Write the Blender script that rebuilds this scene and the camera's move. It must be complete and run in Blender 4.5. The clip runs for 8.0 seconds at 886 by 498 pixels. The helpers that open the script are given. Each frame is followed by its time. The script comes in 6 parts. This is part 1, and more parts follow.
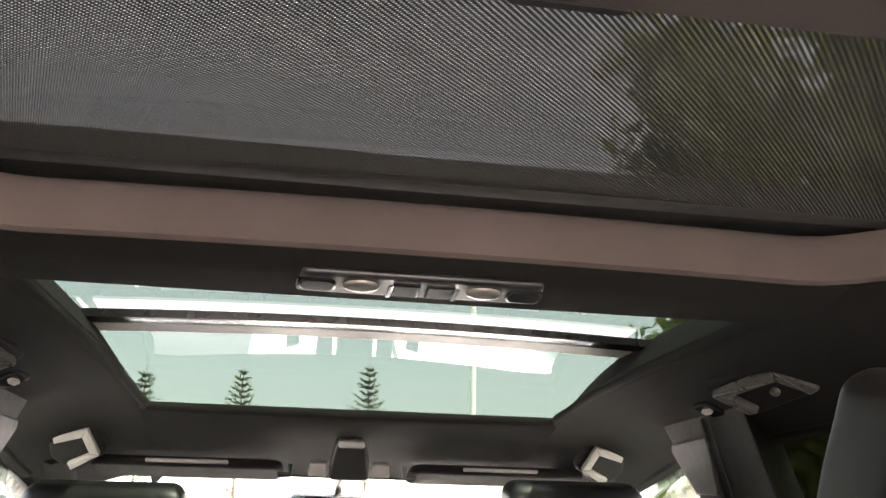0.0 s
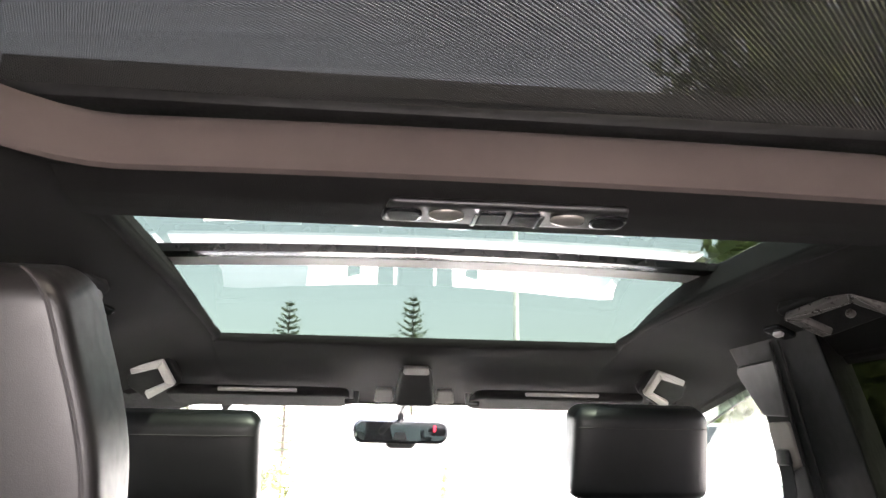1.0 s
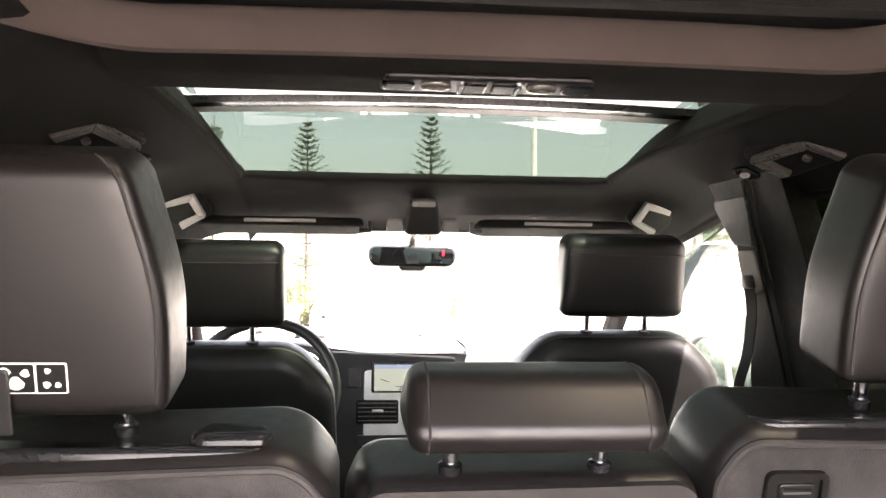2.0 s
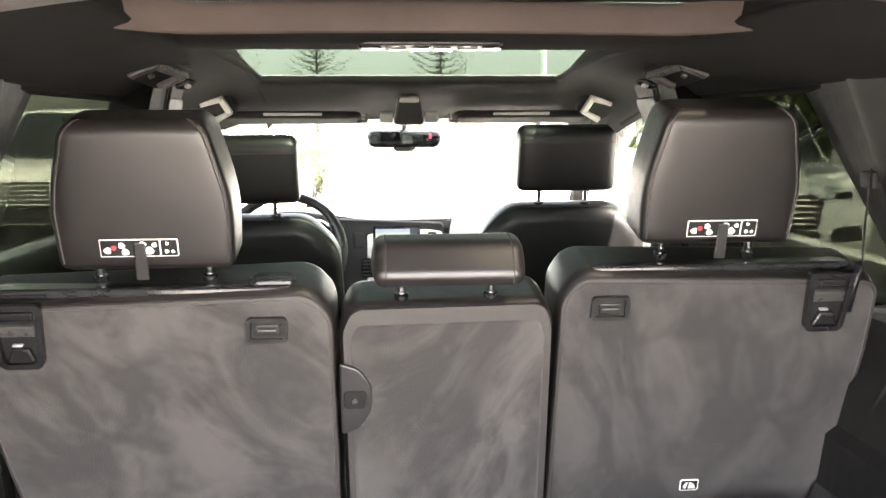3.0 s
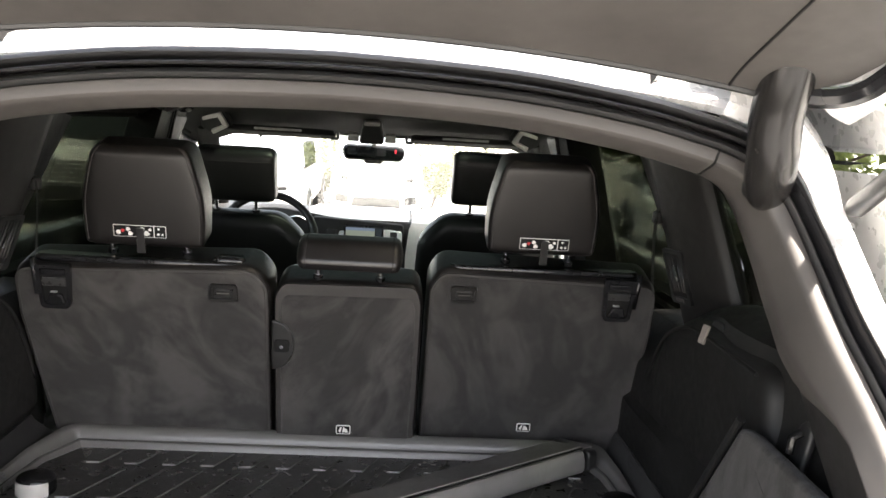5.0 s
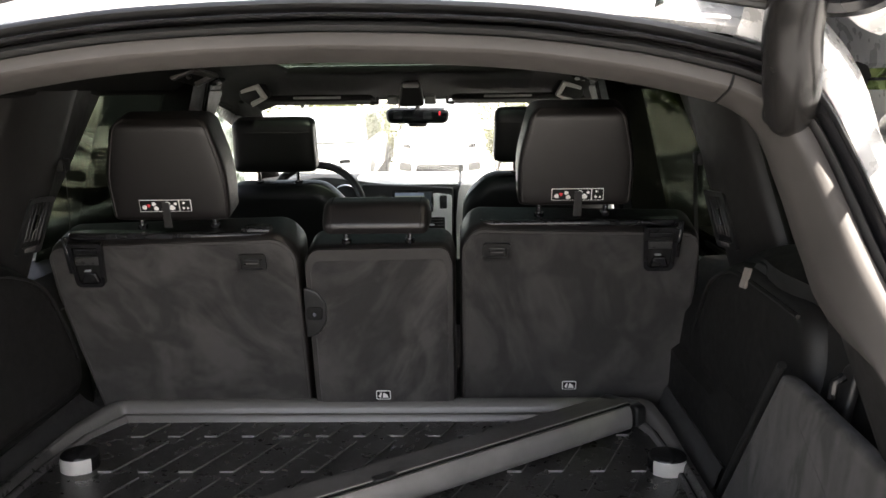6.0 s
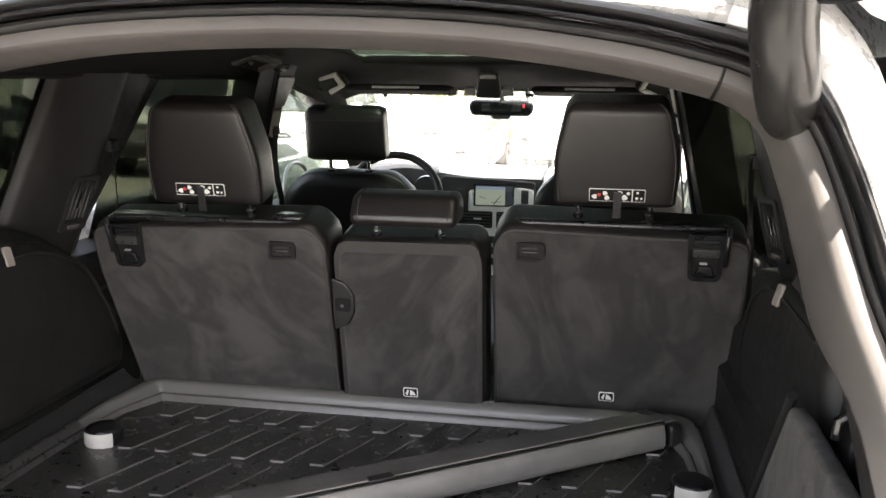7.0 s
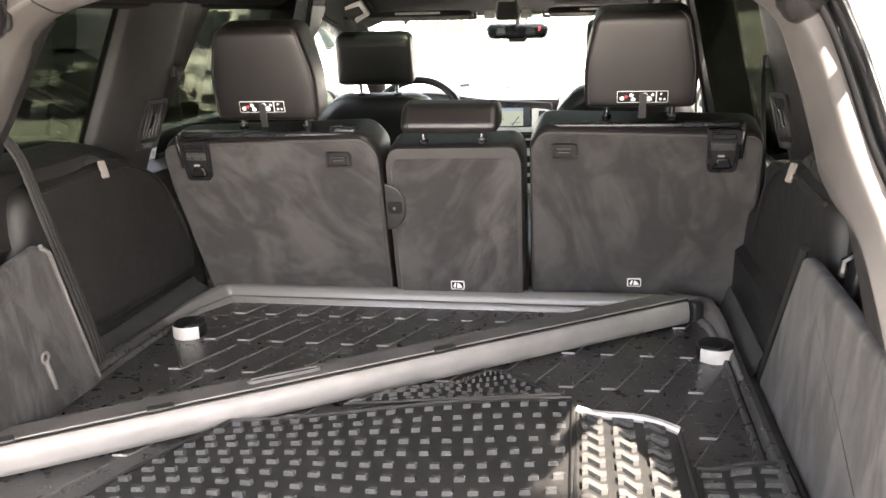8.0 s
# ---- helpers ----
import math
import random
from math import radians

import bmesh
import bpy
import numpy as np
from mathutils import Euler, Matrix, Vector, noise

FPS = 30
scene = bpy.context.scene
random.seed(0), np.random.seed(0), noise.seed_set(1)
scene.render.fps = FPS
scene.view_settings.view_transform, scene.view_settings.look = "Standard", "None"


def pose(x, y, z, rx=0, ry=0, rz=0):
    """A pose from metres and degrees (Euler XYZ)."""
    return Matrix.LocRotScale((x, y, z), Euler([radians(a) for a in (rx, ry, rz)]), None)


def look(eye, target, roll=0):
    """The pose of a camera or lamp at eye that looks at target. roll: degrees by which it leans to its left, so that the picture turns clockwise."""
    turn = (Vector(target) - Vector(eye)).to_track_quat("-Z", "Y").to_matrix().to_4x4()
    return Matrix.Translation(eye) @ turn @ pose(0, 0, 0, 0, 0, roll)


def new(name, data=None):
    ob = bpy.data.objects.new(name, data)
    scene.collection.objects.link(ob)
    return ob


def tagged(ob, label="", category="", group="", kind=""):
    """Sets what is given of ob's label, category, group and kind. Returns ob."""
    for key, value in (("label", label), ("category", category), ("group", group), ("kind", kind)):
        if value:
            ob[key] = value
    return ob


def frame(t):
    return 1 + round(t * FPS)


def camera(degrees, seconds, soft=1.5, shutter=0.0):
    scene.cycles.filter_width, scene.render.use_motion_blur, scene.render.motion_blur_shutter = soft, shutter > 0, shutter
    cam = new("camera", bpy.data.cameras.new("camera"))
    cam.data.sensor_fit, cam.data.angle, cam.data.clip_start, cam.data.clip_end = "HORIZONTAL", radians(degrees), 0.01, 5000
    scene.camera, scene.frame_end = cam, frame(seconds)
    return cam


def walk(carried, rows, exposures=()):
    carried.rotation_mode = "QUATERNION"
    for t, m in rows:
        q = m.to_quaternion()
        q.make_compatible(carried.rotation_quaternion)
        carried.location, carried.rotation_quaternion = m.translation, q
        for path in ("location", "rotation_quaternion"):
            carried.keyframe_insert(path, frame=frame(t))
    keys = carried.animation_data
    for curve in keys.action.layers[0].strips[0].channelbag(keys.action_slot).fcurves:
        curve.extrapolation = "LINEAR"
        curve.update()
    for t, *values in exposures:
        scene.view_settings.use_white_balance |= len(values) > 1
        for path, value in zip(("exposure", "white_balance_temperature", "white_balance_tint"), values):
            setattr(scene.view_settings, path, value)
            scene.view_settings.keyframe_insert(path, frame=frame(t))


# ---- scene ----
cam = camera(54.5, 8.0)
PATH = [
    (0, (-0.115, -0.647, 1.355), (0.19, 1.232, 1.972), 1.2),
    (0.5, (-0.114, -0.657, 1.377), (0.19, 1.208, 2.036), 0.1),
    (1, (-0.158, -0.645, 1.352), (0.064, 1.29, 1.81), 0.7),
    (1.5, (-0.159, -0.674, 1.355), (0.038, 1.289, 1.683), 0.9),
    (2, (-0.145, -0.804, 1.372), (0.044, 1.186, 1.412), 0.6),
    (2.2, (-0.135, -0.867, 1.4), (0.038, 1.12, 1.262), -0.7),
    (3.3, (-0.095, -1.461, 1.462), (0.041, 0.512, 1.161), 0.3),
    (3.5, (-0.092, -1.545, 1.479), (0.042, 0.425, 1.167), 1.2),
    (4, (-0.09, -1.759, 1.513), (0.127, 0.207, 1.22), 1.9),
    (4.2, (-0.091, -1.833, 1.535), (0.204, 0.126, 1.256), 1.8),
    (5.3, (0.143, -1.871, 1.533), (0.198, 0.106, 1.236), 3.5),
    (5.5, (0.156, -1.868, 1.514), (0.183, 0.108, 1.206), 2.9),
    (6, (0.176, -1.82, 1.51), (0.13, 0.144, 1.141), -0.7),
    (6.5, (0.273, -1.774, 1.5), (0.089, 0.181, 1.124), 0.3),
    (7, (0.364, -1.739, 1.506), (0.028, 0.194, 1.12), 0.6),
    (7.5, (0.376, -1.756, 1.481), (-0.025, 0.15, 1.03), -0.6),
    (8, (0.308, -1.957, 1.469), (-0.029, -0.056, 0.945), -1.5),
]
EXPOSURES = [(0.0, 4.28, 7100, 20), (0.3, 4.45, 6300, 19), (0.6, 4.5, 6050, 20), (1.0, 4.4, 6600, 20), (1.5, 4.0, 6900, 20), (2.2, 4.26, 7300, 23), (3.3, 4.76, 7200, 14), (4.0, 4.45, 7100, 14), (5.3, 2.55, 6900, 12), (6.0, 2.38, 6900, 13), (6.5, 2.42, 6900, 14), (7.0, 2.96, 7000, 13), (7.5, 3.45, 7200, 15), (8.0, 4.05, 7300, 16)]
walk(cam, [(t, look(eye, target, roll)) for t, eye, target, roll in PATH], EXPOSURES)

# ---- world, sun, exposure ----
SUN_ELEVATION, SUN_AZIMUTH = radians(57), radians(131.5)  # azimuth clockwise from +y
world = bpy.data.worlds.new("sky")
scene.world = world
world.use_nodes = True
wt = world.node_tree
sky = wt.nodes.new("ShaderNodeTexSky")
sky.sky_type, sky.sun_disc = "NISHITA", False
sky.sun_elevation, sky.sun_rotation = SUN_ELEVATION, SUN_AZIMUTH
sky.dust_density, sky.air_density, sky.ozone_density = 3.0, 1.0, 1.0
haze = wt.nodes.new("ShaderNodeHueSaturation")  # a hazy, milky sky
haze.inputs["Saturation"].default_value = 0.5
wt.links.new(sky.outputs[0], haze.inputs["Color"])
wt.links.new(haze.outputs[0], wt.nodes["Background"].inputs[0])
wt.nodes["Background"].inputs[1].default_value = 0.15
sun = new("sun", bpy.data.lights.new("sun", "SUN"))
sun.data.energy, sun.data.angle, sun.data.color = 4.0, radians(0.6), (1.0, 0.95, 0.88)
sun_dir = Vector((math.sin(SUN_AZIMUTH) * math.cos(SUN_ELEVATION), math.cos(SUN_AZIMUTH) * math.cos(SUN_ELEVATION), math.sin(SUN_ELEVATION)))
sun.matrix_world = look(sun_dir * 30, (0, 0, 0))


# ---- materials ----
def material(name, base, rough=0.5, metal=0.0, second=None, scale=8.0, grain=0.0, grain_scale=400.0, wear=0.12, coat=0.0, stretch=(1, 1, 1), spec=0.5):
    """A surface with large stains towards a second colour, uneven gloss and fine grain."""
    m = bpy.data.materials.new(name)
    m.use_nodes = True
    nt = m.node_tree
    b = nt.nodes["Principled BSDF"]
    tc = nt.nodes.new("ShaderNodeTexCoord")
    mp = nt.nodes.new("ShaderNodeMapping")
    mp.inputs["Scale"].default_value = stretch
    nt.links.new(tc.outputs["Object"], mp.inputs[0])
    big = nt.nodes.new("ShaderNodeTexNoise")
    big.inputs["Scale"].default_value, big.inputs["Detail"].default_value = scale, 5.0
    nt.links.new(mp.outputs[0], big.inputs["Vector"])
    ramp = nt.nodes.new("ShaderNodeValToRGB")
    ramp.color_ramp.elements[0].position, ramp.color_ramp.elements[1].position = 0.32, 0.72
    second = second or tuple(min(1.0, c * 1.35 + 0.004) for c in base)
    ramp.color_ramp.elements[0].color, ramp.color_ramp.elements[1].color = (*base, 1), (*second, 1)
    nt.links.new(big.outputs["Fac"], ramp.inputs[0])
    nt.links.new(ramp.outputs[0], b.inputs["Base Color"])
    fine = nt.nodes.new("ShaderNodeTexNoise")
    fine.inputs["Scale"].default_value, fine.inputs["Detail"].default_value = scale * 6, 4.0
    nt.links.new(mp.outputs[0], fine.inputs["Vector"])
    mr = nt.nodes.new("ShaderNodeMapRange")
    mr.inputs["To Min"].default_value, mr.inputs["To Max"].default_value = max(0.02, rough - wear), min(1.0, rough + wear)
    nt.links.new(fine.outputs["Fac"], mr.inputs["Value"])
    nt.links.new(mr.outputs[0], b.inputs["Roughness"])
    b.inputs["Metallic"].default_value = metal
    b.inputs["Coat Weight"].default_value = coat
    b.inputs["Specular IOR Level"].default_value = spec
    if grain:
        g = nt.nodes.new("ShaderNodeTexVoronoi")
        g.inputs["Scale"].default_value = grain_scale
        nt.links.new(tc.outputs["Object"], g.inputs["Vector"])
        bp = nt.nodes.new("ShaderNodeBump")
        bp.inputs["Strength"].default_value, bp.inputs["Distance"].default_value = grain, 0.002
        nt.links.new(g.outputs["Distance"], bp.inputs["Height"])
        nt.links.new(bp.outputs[0], b.inputs["Normal"])
    return m


def glass(name, tint, gloss=1.0):
    """A thin tinted pane: the view goes straight through it, the gloss grows towards grazing angles."""
    m = bpy.data.materials.new(name)
    m.use_nodes = True
    nt = m.node_tree
    nt.nodes.remove(nt.nodes["Principled BSDF"])
    out = nt.nodes["Material Output"]
    tr, gl, mix, fr = (nt.nodes.new("ShaderNode" + k) for k in ("BsdfTransparent", "BsdfGlossy", "MixShader", "LayerWeight"))
    tr.inputs[0].default_value = (*tint, 1)
    gl.inputs["Roughness"].default_value = 0.02
    fr.inputs[0].default_value = 0.5
    power = nt.nodes.new("ShaderNodeMath")
    power.operation, power.inputs[1].default_value = "POWER", 4.5
    mul = nt.nodes.new("ShaderNodeMath")
    mul.operation = "MULTIPLY_ADD"
    mul.inputs[1].default_value, mul.inputs[2].default_value = gloss * 0.93, gloss * 0.06
    nt.links.new(fr.outputs["Facing"], power.inputs[0])
    nt.links.new(power.outputs[0], mul.inputs[0])
    nt.links.new(mul.outputs[0], mix.inputs[0])
    nt.links.new(tr.outputs[0], mix.inputs[1])
    nt.links.new(gl.outputs[0], mix.inputs[2])
    nt.links.new(mix.outputs[0], out.inputs[0])
    return m


def glowing(name, colour, strength):
    m = bpy.data.materials.new(name)
    m.use_nodes = True
    b = m.node_tree.nodes["Principled BSDF"]
    b.inputs["Base Color"].default_value = (*[c * 0.3 for c in colour], 1)
    b.inputs["Emission Color"].default_value = (*colour, 1)
    b.inputs["Emission Strength"].default_value = strength
    b.inputs["Roughness"].default_value = 0.2
    return m


def velour(name, dark, light, lean=-48, span=(0.40, 0.63), sheen=0.2):
    """Short pile, brushed this way and that: wide swirling light strokes."""
    m = material(name, dark, 0.95, second=light, scale=5.0, wear=0.04, grain=0.5, grain_scale=900)
    nt = m.node_tree
    noise_big = [n for n in nt.nodes if n.bl_idname == "ShaderNodeTexNoise"][0]
    noise_big.inputs["Distortion"].default_value = 1.9
    noise_big.inputs["Detail"].default_value = 4.0
    noise_big.inputs["Roughness"].default_value = 0.55
    mp = [n for n in nt.nodes if n.bl_idname == "ShaderNodeMapping"][0]
    mp.vector_type = "TEXTURE"  # turned first, then stretched along the strokes
    mp.inputs["Rotation"].default_value = (0, radians(-lean), 0)
    mp.inputs["Scale"].default_value = (1.30, 1.0, 0.78)
    ramp = [n for n in nt.nodes if n.bl_idname == "ShaderNodeValToRGB"][0]
    ramp.color_ramp.elements[0].position, ramp.color_ramp.elements[1].position = span
    b = nt.nodes["Principled BSDF"]
    # a second, finer brushing over the broad strokes
    fine = nt.nodes.new("ShaderNodeTexNoise")
    fine.inputs["Scale"].default_value, fine.inputs["Detail"].default_value, fine.inputs["Distortion"].default_value = 17.0, 6.0, 1.6
    nt.links.new(mp.outputs[0], fine.inputs["Vector"])
    mixed = nt.nodes.new("ShaderNodeMath")
    mixed.operation, mixed.inputs[1].default_value = "MULTIPLY_ADD", 0.26
    shift = nt.nodes.new("ShaderNodeMath")
    shift.operation, shift.inputs[1].default_value = "SUBTRACT", 0.13
    nt.links.new(fine.outputs["Fac"], mixed.inputs[0])
    nt.links.new(noise_big.outputs["Fac"], mixed.inputs[2])
    nt.links.new(mixed.outputs[0], shift.inputs[0])
    nt.links.new(shift.outputs[0], ramp.inputs[0])
    b.inputs["Sheen Weight"].default_value = sheen
    b.inputs["Sheen Roughness"].default_value = 0.5
    return m


def mesh_cloth(name):
    """A woven sun blind: dark threads with fine holes between them."""
    m = bpy.data.materials.new(name)
    m.use_nodes = True
    nt = m.node_tree
    b = nt.nodes["Principled BSDF"]
    b.inputs["Base Color"].default_value = (0.022, 0.022, 0.021, 1)
    b.inputs["Roughness"].default_value = 0.8
    tc = nt.nodes.new("ShaderNodeTexCoord")
    turned = nt.nodes.new("ShaderNodeMapping")
    turned.inputs["Rotation"].default_value = (0, 0, radians(-48))
    nt.links.new(tc.outputs["Object"], turned.inputs[0])
    waves = []
    for axis, pitch in (("X", 0.0021), ("Y", 0.0035)):
        w = nt.nodes.new("ShaderNodeTexWave")
        w.bands_direction = axis
        w.inputs["Scale"].default_value = 0.314 / pitch
        w.inputs["Distortion"].default_value = 0.15
        nt.links.new(turned.outputs[0], w.inputs["Vector"])
        waves.append(w)
    mul = nt.nodes.new("ShaderNodeMath")
    mul.operation = "MULTIPLY"
    for i, w in enumerate(waves):
        nt.links.new(w.outputs["Fac"], mul.inputs[i])
    mr = nt.nodes.new("ShaderNodeMapRange")
    mr.inputs["From Min"].default_value, mr.inputs["From Max"].default_value = 0.28, 0.50
    mr.inputs["To Max"].default_value = 0.27
    nt.links.new(mul.outputs[0], mr.inputs["Value"])
    tr, mix = nt.nodes.new("ShaderNodeBsdfTransparent"), nt.nodes.new("ShaderNodeMixShader")
    nt.links.new(mr.outputs[0], mix.inputs[0])
    nt.links.new(b.outputs[0], mix.inputs[1])
    nt.links.new(tr.outputs[0], mix.inputs[2])
    nt.links.new(mix.outputs[0], nt.nodes["Material Output"].inputs[0])
    return m


LEATHER = material("leather_black", (0.0080, 0.0068, 0.0067), 0.38, second=(0.0125, 0.0106, 0.0104), scale=14, grain=0.06, grain_scale=1500, spec=0.68)
LEATHER_HEAD = material("headrest_leather", (0.0053, 0.0045, 0.0044), 0.40, second=(0.0085, 0.0072, 0.0071), scale=14, grain=0.08, grain_scale=1500, spec=0.52)
LEATHER_BAND = material("leather_border", (0.029, 0.027, 0.0258), 0.50, scale=14, grain=0.08, grain_scale=1500, spec=0.4)
LEATHER_SIDE = material("leather_side", (0.045, 0.047, 0.046), 0.45, scale=12, grain=0.05, grain_scale=1500)
# black leather turned pale grey by the sky glare put into it
LEATHER_GLARE = material("leather_glare", (0.20, 0.21, 0.20), 0.40, scale=12, grain=0.05, grain_scale=1500)
STITCH = material("stitching", (0.02, 0.018, 0.018), 0.7, scale=60)
PILE_DARK, PILE_LIGHT = (0.024, 0.0225, 0.0215), (0.064, 0.0595, 0.0570)
VELOUR_DRIVER = velour("velour_brushed_down", PILE_DARK, PILE_LIGHT, -38)
VELOUR_MIDDLE = velour("velour_brushed_up", PILE_DARK, PILE_LIGHT, 52)
VELOUR_PASSENGER = velour("velour_brushed_steep", (0.024, 0.0225, 0.0215), (0.055, 0.0511, 0.049), -72)
LEATHER_FRONT = material("front_seat_leather", (0.0050, 0.0054, 0.0054), 0.42, second=(0.0075, 0.0079, 0.0079), scale=14, grain=0.05, grain_scale=1500)
CARPET = velour("cargo_carpet", (0.0050, 0.0048, 0.0046), (0.040, 0.0382, 0.0371), 70, (0.42, 0.62), 0.10)
for node in CARPET.node_tree.nodes:
    if node.bl_idname == "ShaderNodeMapping":  # strokes run upright on the side walls
        node.inputs["Rotation"].default_value = (radians(14), 0, 0)
        node.inputs["Scale"].default_value = (0.8, 0.45, 1.5)
CARPET_EDGE = velour("carpet_edge", (0.007, 0.0068, 0.0066), (0.017, 0.0164, 0.016), 20, (0.40, 0.62), 0.05)
PLASTIC = material("plastic_black", (0.013, 0.013, 0.013), 0.38, scale=20, grain=0.12, grain_scale=700)
VENT_SLAT = material("vent_slat_plastic", (0.010, 0.0098, 0.0096), 0.32, scale=20)
GUIDE_GREY = material("belt_guide_grey", (0.034, 0.0335, 0.033), 0.3, scale=20)
PULL_GREY = material("pull_bezel_grey", (0.0100, 0.0096, 0.0093), 0.32, scale=20, grain=0.1, grain_scale=700)
PULL_LINE = material("pull_edge_grey", (0.11, 0.105, 0.10), 0.4, scale=20)
PLASTIC_GLOSS = material("plastic_gloss", (0.010, 0.010, 0.011), 0.18, scale=20, wear=0.08)
TRIM_DARK = material("side_trim_plastic", (0.0118, 0.0116, 0.0113), 0.45, scale=10, grain=0.2, grain_scale=650, spec=0.28)
TRIM_BLACK = material("door_pillar_plastic", (0.0036, 0.0035, 0.0034), 0.6, scale=10, grain=0.1, grain_scale=900, spec=0.14)
TRIM_PILLAR = material("rear_pillar_plastic", (0.0138, 0.0131, 0.0127), 0.5, scale=8, grain=0.06, grain_scale=1000, spec=0.28)
TRIM_GREY = material("pillar_trim_plastic", (0.046, 0.042, 0.039), 0.55, scale=6, grain=0.04, grain_scale=1200)
HEADLINER = material("headliner_fabric", (0.0092, 0.0089, 0.0086), 0.95, second=(0.0126, 0.0121, 0.0117), scale=5, grain=0.5, grain_scale=900, wear=0.03, spec=0.12)
HEADLINER_BROWN = material("headliner_band_fabric", (0.047, 0.0355, 0.0315), 0.95, scale=6, grain=0.07, grain_scale=1600, wear=0.03)
RUBBER = material("rubber_black", (0.038, 0.0375, 0.037), 0.30, second=(0.062, 0.0605, 0.0585), scale=9, grain=0.25, grain_scale=500)
# the tray's black rubber, with the front rim's sheen in the colour
RIM_SHEEN = material("tray_rim_sheen", (0.14, 0.134, 0.128), 0.22, second=(0.155, 0.149, 0.142), wear=0.05, scale=4, grain=0.1, grain_scale=600)
# black rubber ribs and mat lip, paled by the highlights on them
RIB_SHEEN = material("slanting_rib_sheen", (0.085, 0.083, 0.080), 0.35, wear=0.05, scale=4)
RUBBER_GLINT = material("rubber_glint", (0.24, 0.235, 0.23), 0.28, second=(0.26, 0.255, 0.25), wear=0.05, scale=4, grain=0.1, grain_scale=600)
SEAL = material("seal_rubber", (0.016, 0.016, 0.016), 0.5, scale=15)
CHROME = material("chrome", (0.75, 0.75, 0.76), 0.14, 1.0, scale=30, wear=0.06)
SILVER = material("silver_plastic", (0.46, 0.46, 0.46), 0.35, 0.6, scale=20)
BAND_PALE = material("cap_band_plastic", (0.46, 0.445, 0.42), 0.4, scale=20)
HANDLE_MID = material("folding_handle_plastic", (0.075, 0.070, 0.067), 0.3, scale=20)
HANDLE_GREY = material("handle_plastic", (0.26, 0.25, 0.24), 0.45, scale=20)
PLATE_GREY = material("pillar_plate_grey", (0.0075, 0.0071, 0.0068), 0.55, scale=8)
PLATE_PALE = material("pillar_plate_pale", (0.17, 0.15, 0.135), 0.5, scale=8)
RAIL = material("rail_plastic", (0.175, 0.166, 0.159), 0.45, scale=12, grain=0.05)
# mat rubber made lighter on the blocks, for the highlights they catch
TREAD_LIT = material("mat_tread_lit", (0.055, 0.055, 0.0535), 0.27, second=(0.062, 0.062, 0.060), scale=4, wear=0.04)
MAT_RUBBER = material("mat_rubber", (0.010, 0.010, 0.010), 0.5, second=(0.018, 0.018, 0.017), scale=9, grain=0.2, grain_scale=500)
ALUMINIUM = material("aluminium_grey", (0.20, 0.19, 0.185), 0.45, 0.2, scale=12, grain=0.05)
HINGE = material("hinge_cover_plastic", (0.0105, 0.0097, 0.0092), 0.26, scale=5, wear=0.03)
CASSETTE_TOP = material("cassette_cover", (0.115, 0.110, 0.105), 0.55, scale=14, grain=0.25, grain_scale=500)
WHITE_PRINT = material("print_white", (0.75, 0.73, 0.70), 0.6, scale=40)
RED_PRINT = material("print_red", (0.55, 0.03, 0.04), 0.6, scale=40)
LABEL_BLACK = material("label_black", (0.007, 0.007, 0.007), 0.6, scale=40, spec=0.2)
PAINT = material("body_paint_silver", (0.62, 0.62, 0.61), 0.28, 0.25, scale=8, coat=0.6, wear=0.05)
PAINT_WHITE = material("body_paint_white", (0.74, 0.74, 0.73), 0.25, scale=6, coat=0.6, wear=0.05)
PAINT_DARK = material("body_paint_dark", (0.03, 0.031, 0.033), 0.25, 0.3, scale=6, coat=0.6, wear=0.05)
TYRE = material("tyre_rubber", (0.02, 0.02, 0.02), 0.85, scale=12)
DASH = material("dash_plastic", (0.03, 0.03, 0.031), 0.5, scale=12, grain=0.3, grain_scale=600)
FASCIA = material("fascia_black", (0.010, 0.010, 0.0102), 0.5, scale=12, grain=0.2, grain_scale=600)
# sunlight through the windscreen is put into the next two dash colours
DASH_SUNLIT = material("dash_sunlit", (0.66, 0.65, 0.63), 0.6, scale=9, grain=0.15, grain_scale=700)
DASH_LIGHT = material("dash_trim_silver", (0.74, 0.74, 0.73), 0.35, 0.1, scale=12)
STRAP_GREY = material("strap_webbing", (0.034, 0.0335, 0.0325), 0.85, scale=60, stretch=(1, 1, 4))
BELT = material("belt_webbing", (0.0060, 0.0059, 0.0058), 0.85, scale=60, stretch=(1, 1, 4))
GLASS_CLEAR = glass("windscreen_glass", (0.86, 0.90, 0.87))
GLASS_DOOR = glass("door_privacy_glass", (0.160, 0.172, 0.145))
GLASS_DARK = glass("privacy_glass", (0.100, 0.113, 0.091))
GLASS_FRONT = glass("door_glass", (0.70, 0.75, 0.70))
GLASS_ROOF = glass("roof_glass", (0.058, 0.074, 0.059), 0.75)
GLASS_ROOF_REAR = glass("rear_roof_glass", (0.17, 0.165, 0.137), 0.6)
BLIND = mesh_cloth("sun_blind_mesh")
SCREEN_BLUE = glowing("screen_glow", (0.52, 0.60, 0.50), 0.048)
SCREEN_HEAD = glowing("screen_head_glow", (0.36, 0.46, 0.64), 0.048)
SCREEN_DARK = glowing("screen_menu_glow", (0.06, 0.08, 0.10), 0.03)
RED_LED = glowing("red_lamp_glow", (1.0, 0.05, 0.08), 0.15)
MIRROR = material("mirror_glass", (0.11, 0.122, 0.132), 0.05, 0.9, wear=0.01)
LENS = material("lamp_lens", (0.19, 0.18, 0.165), 0.12, 0.5, scale=30)
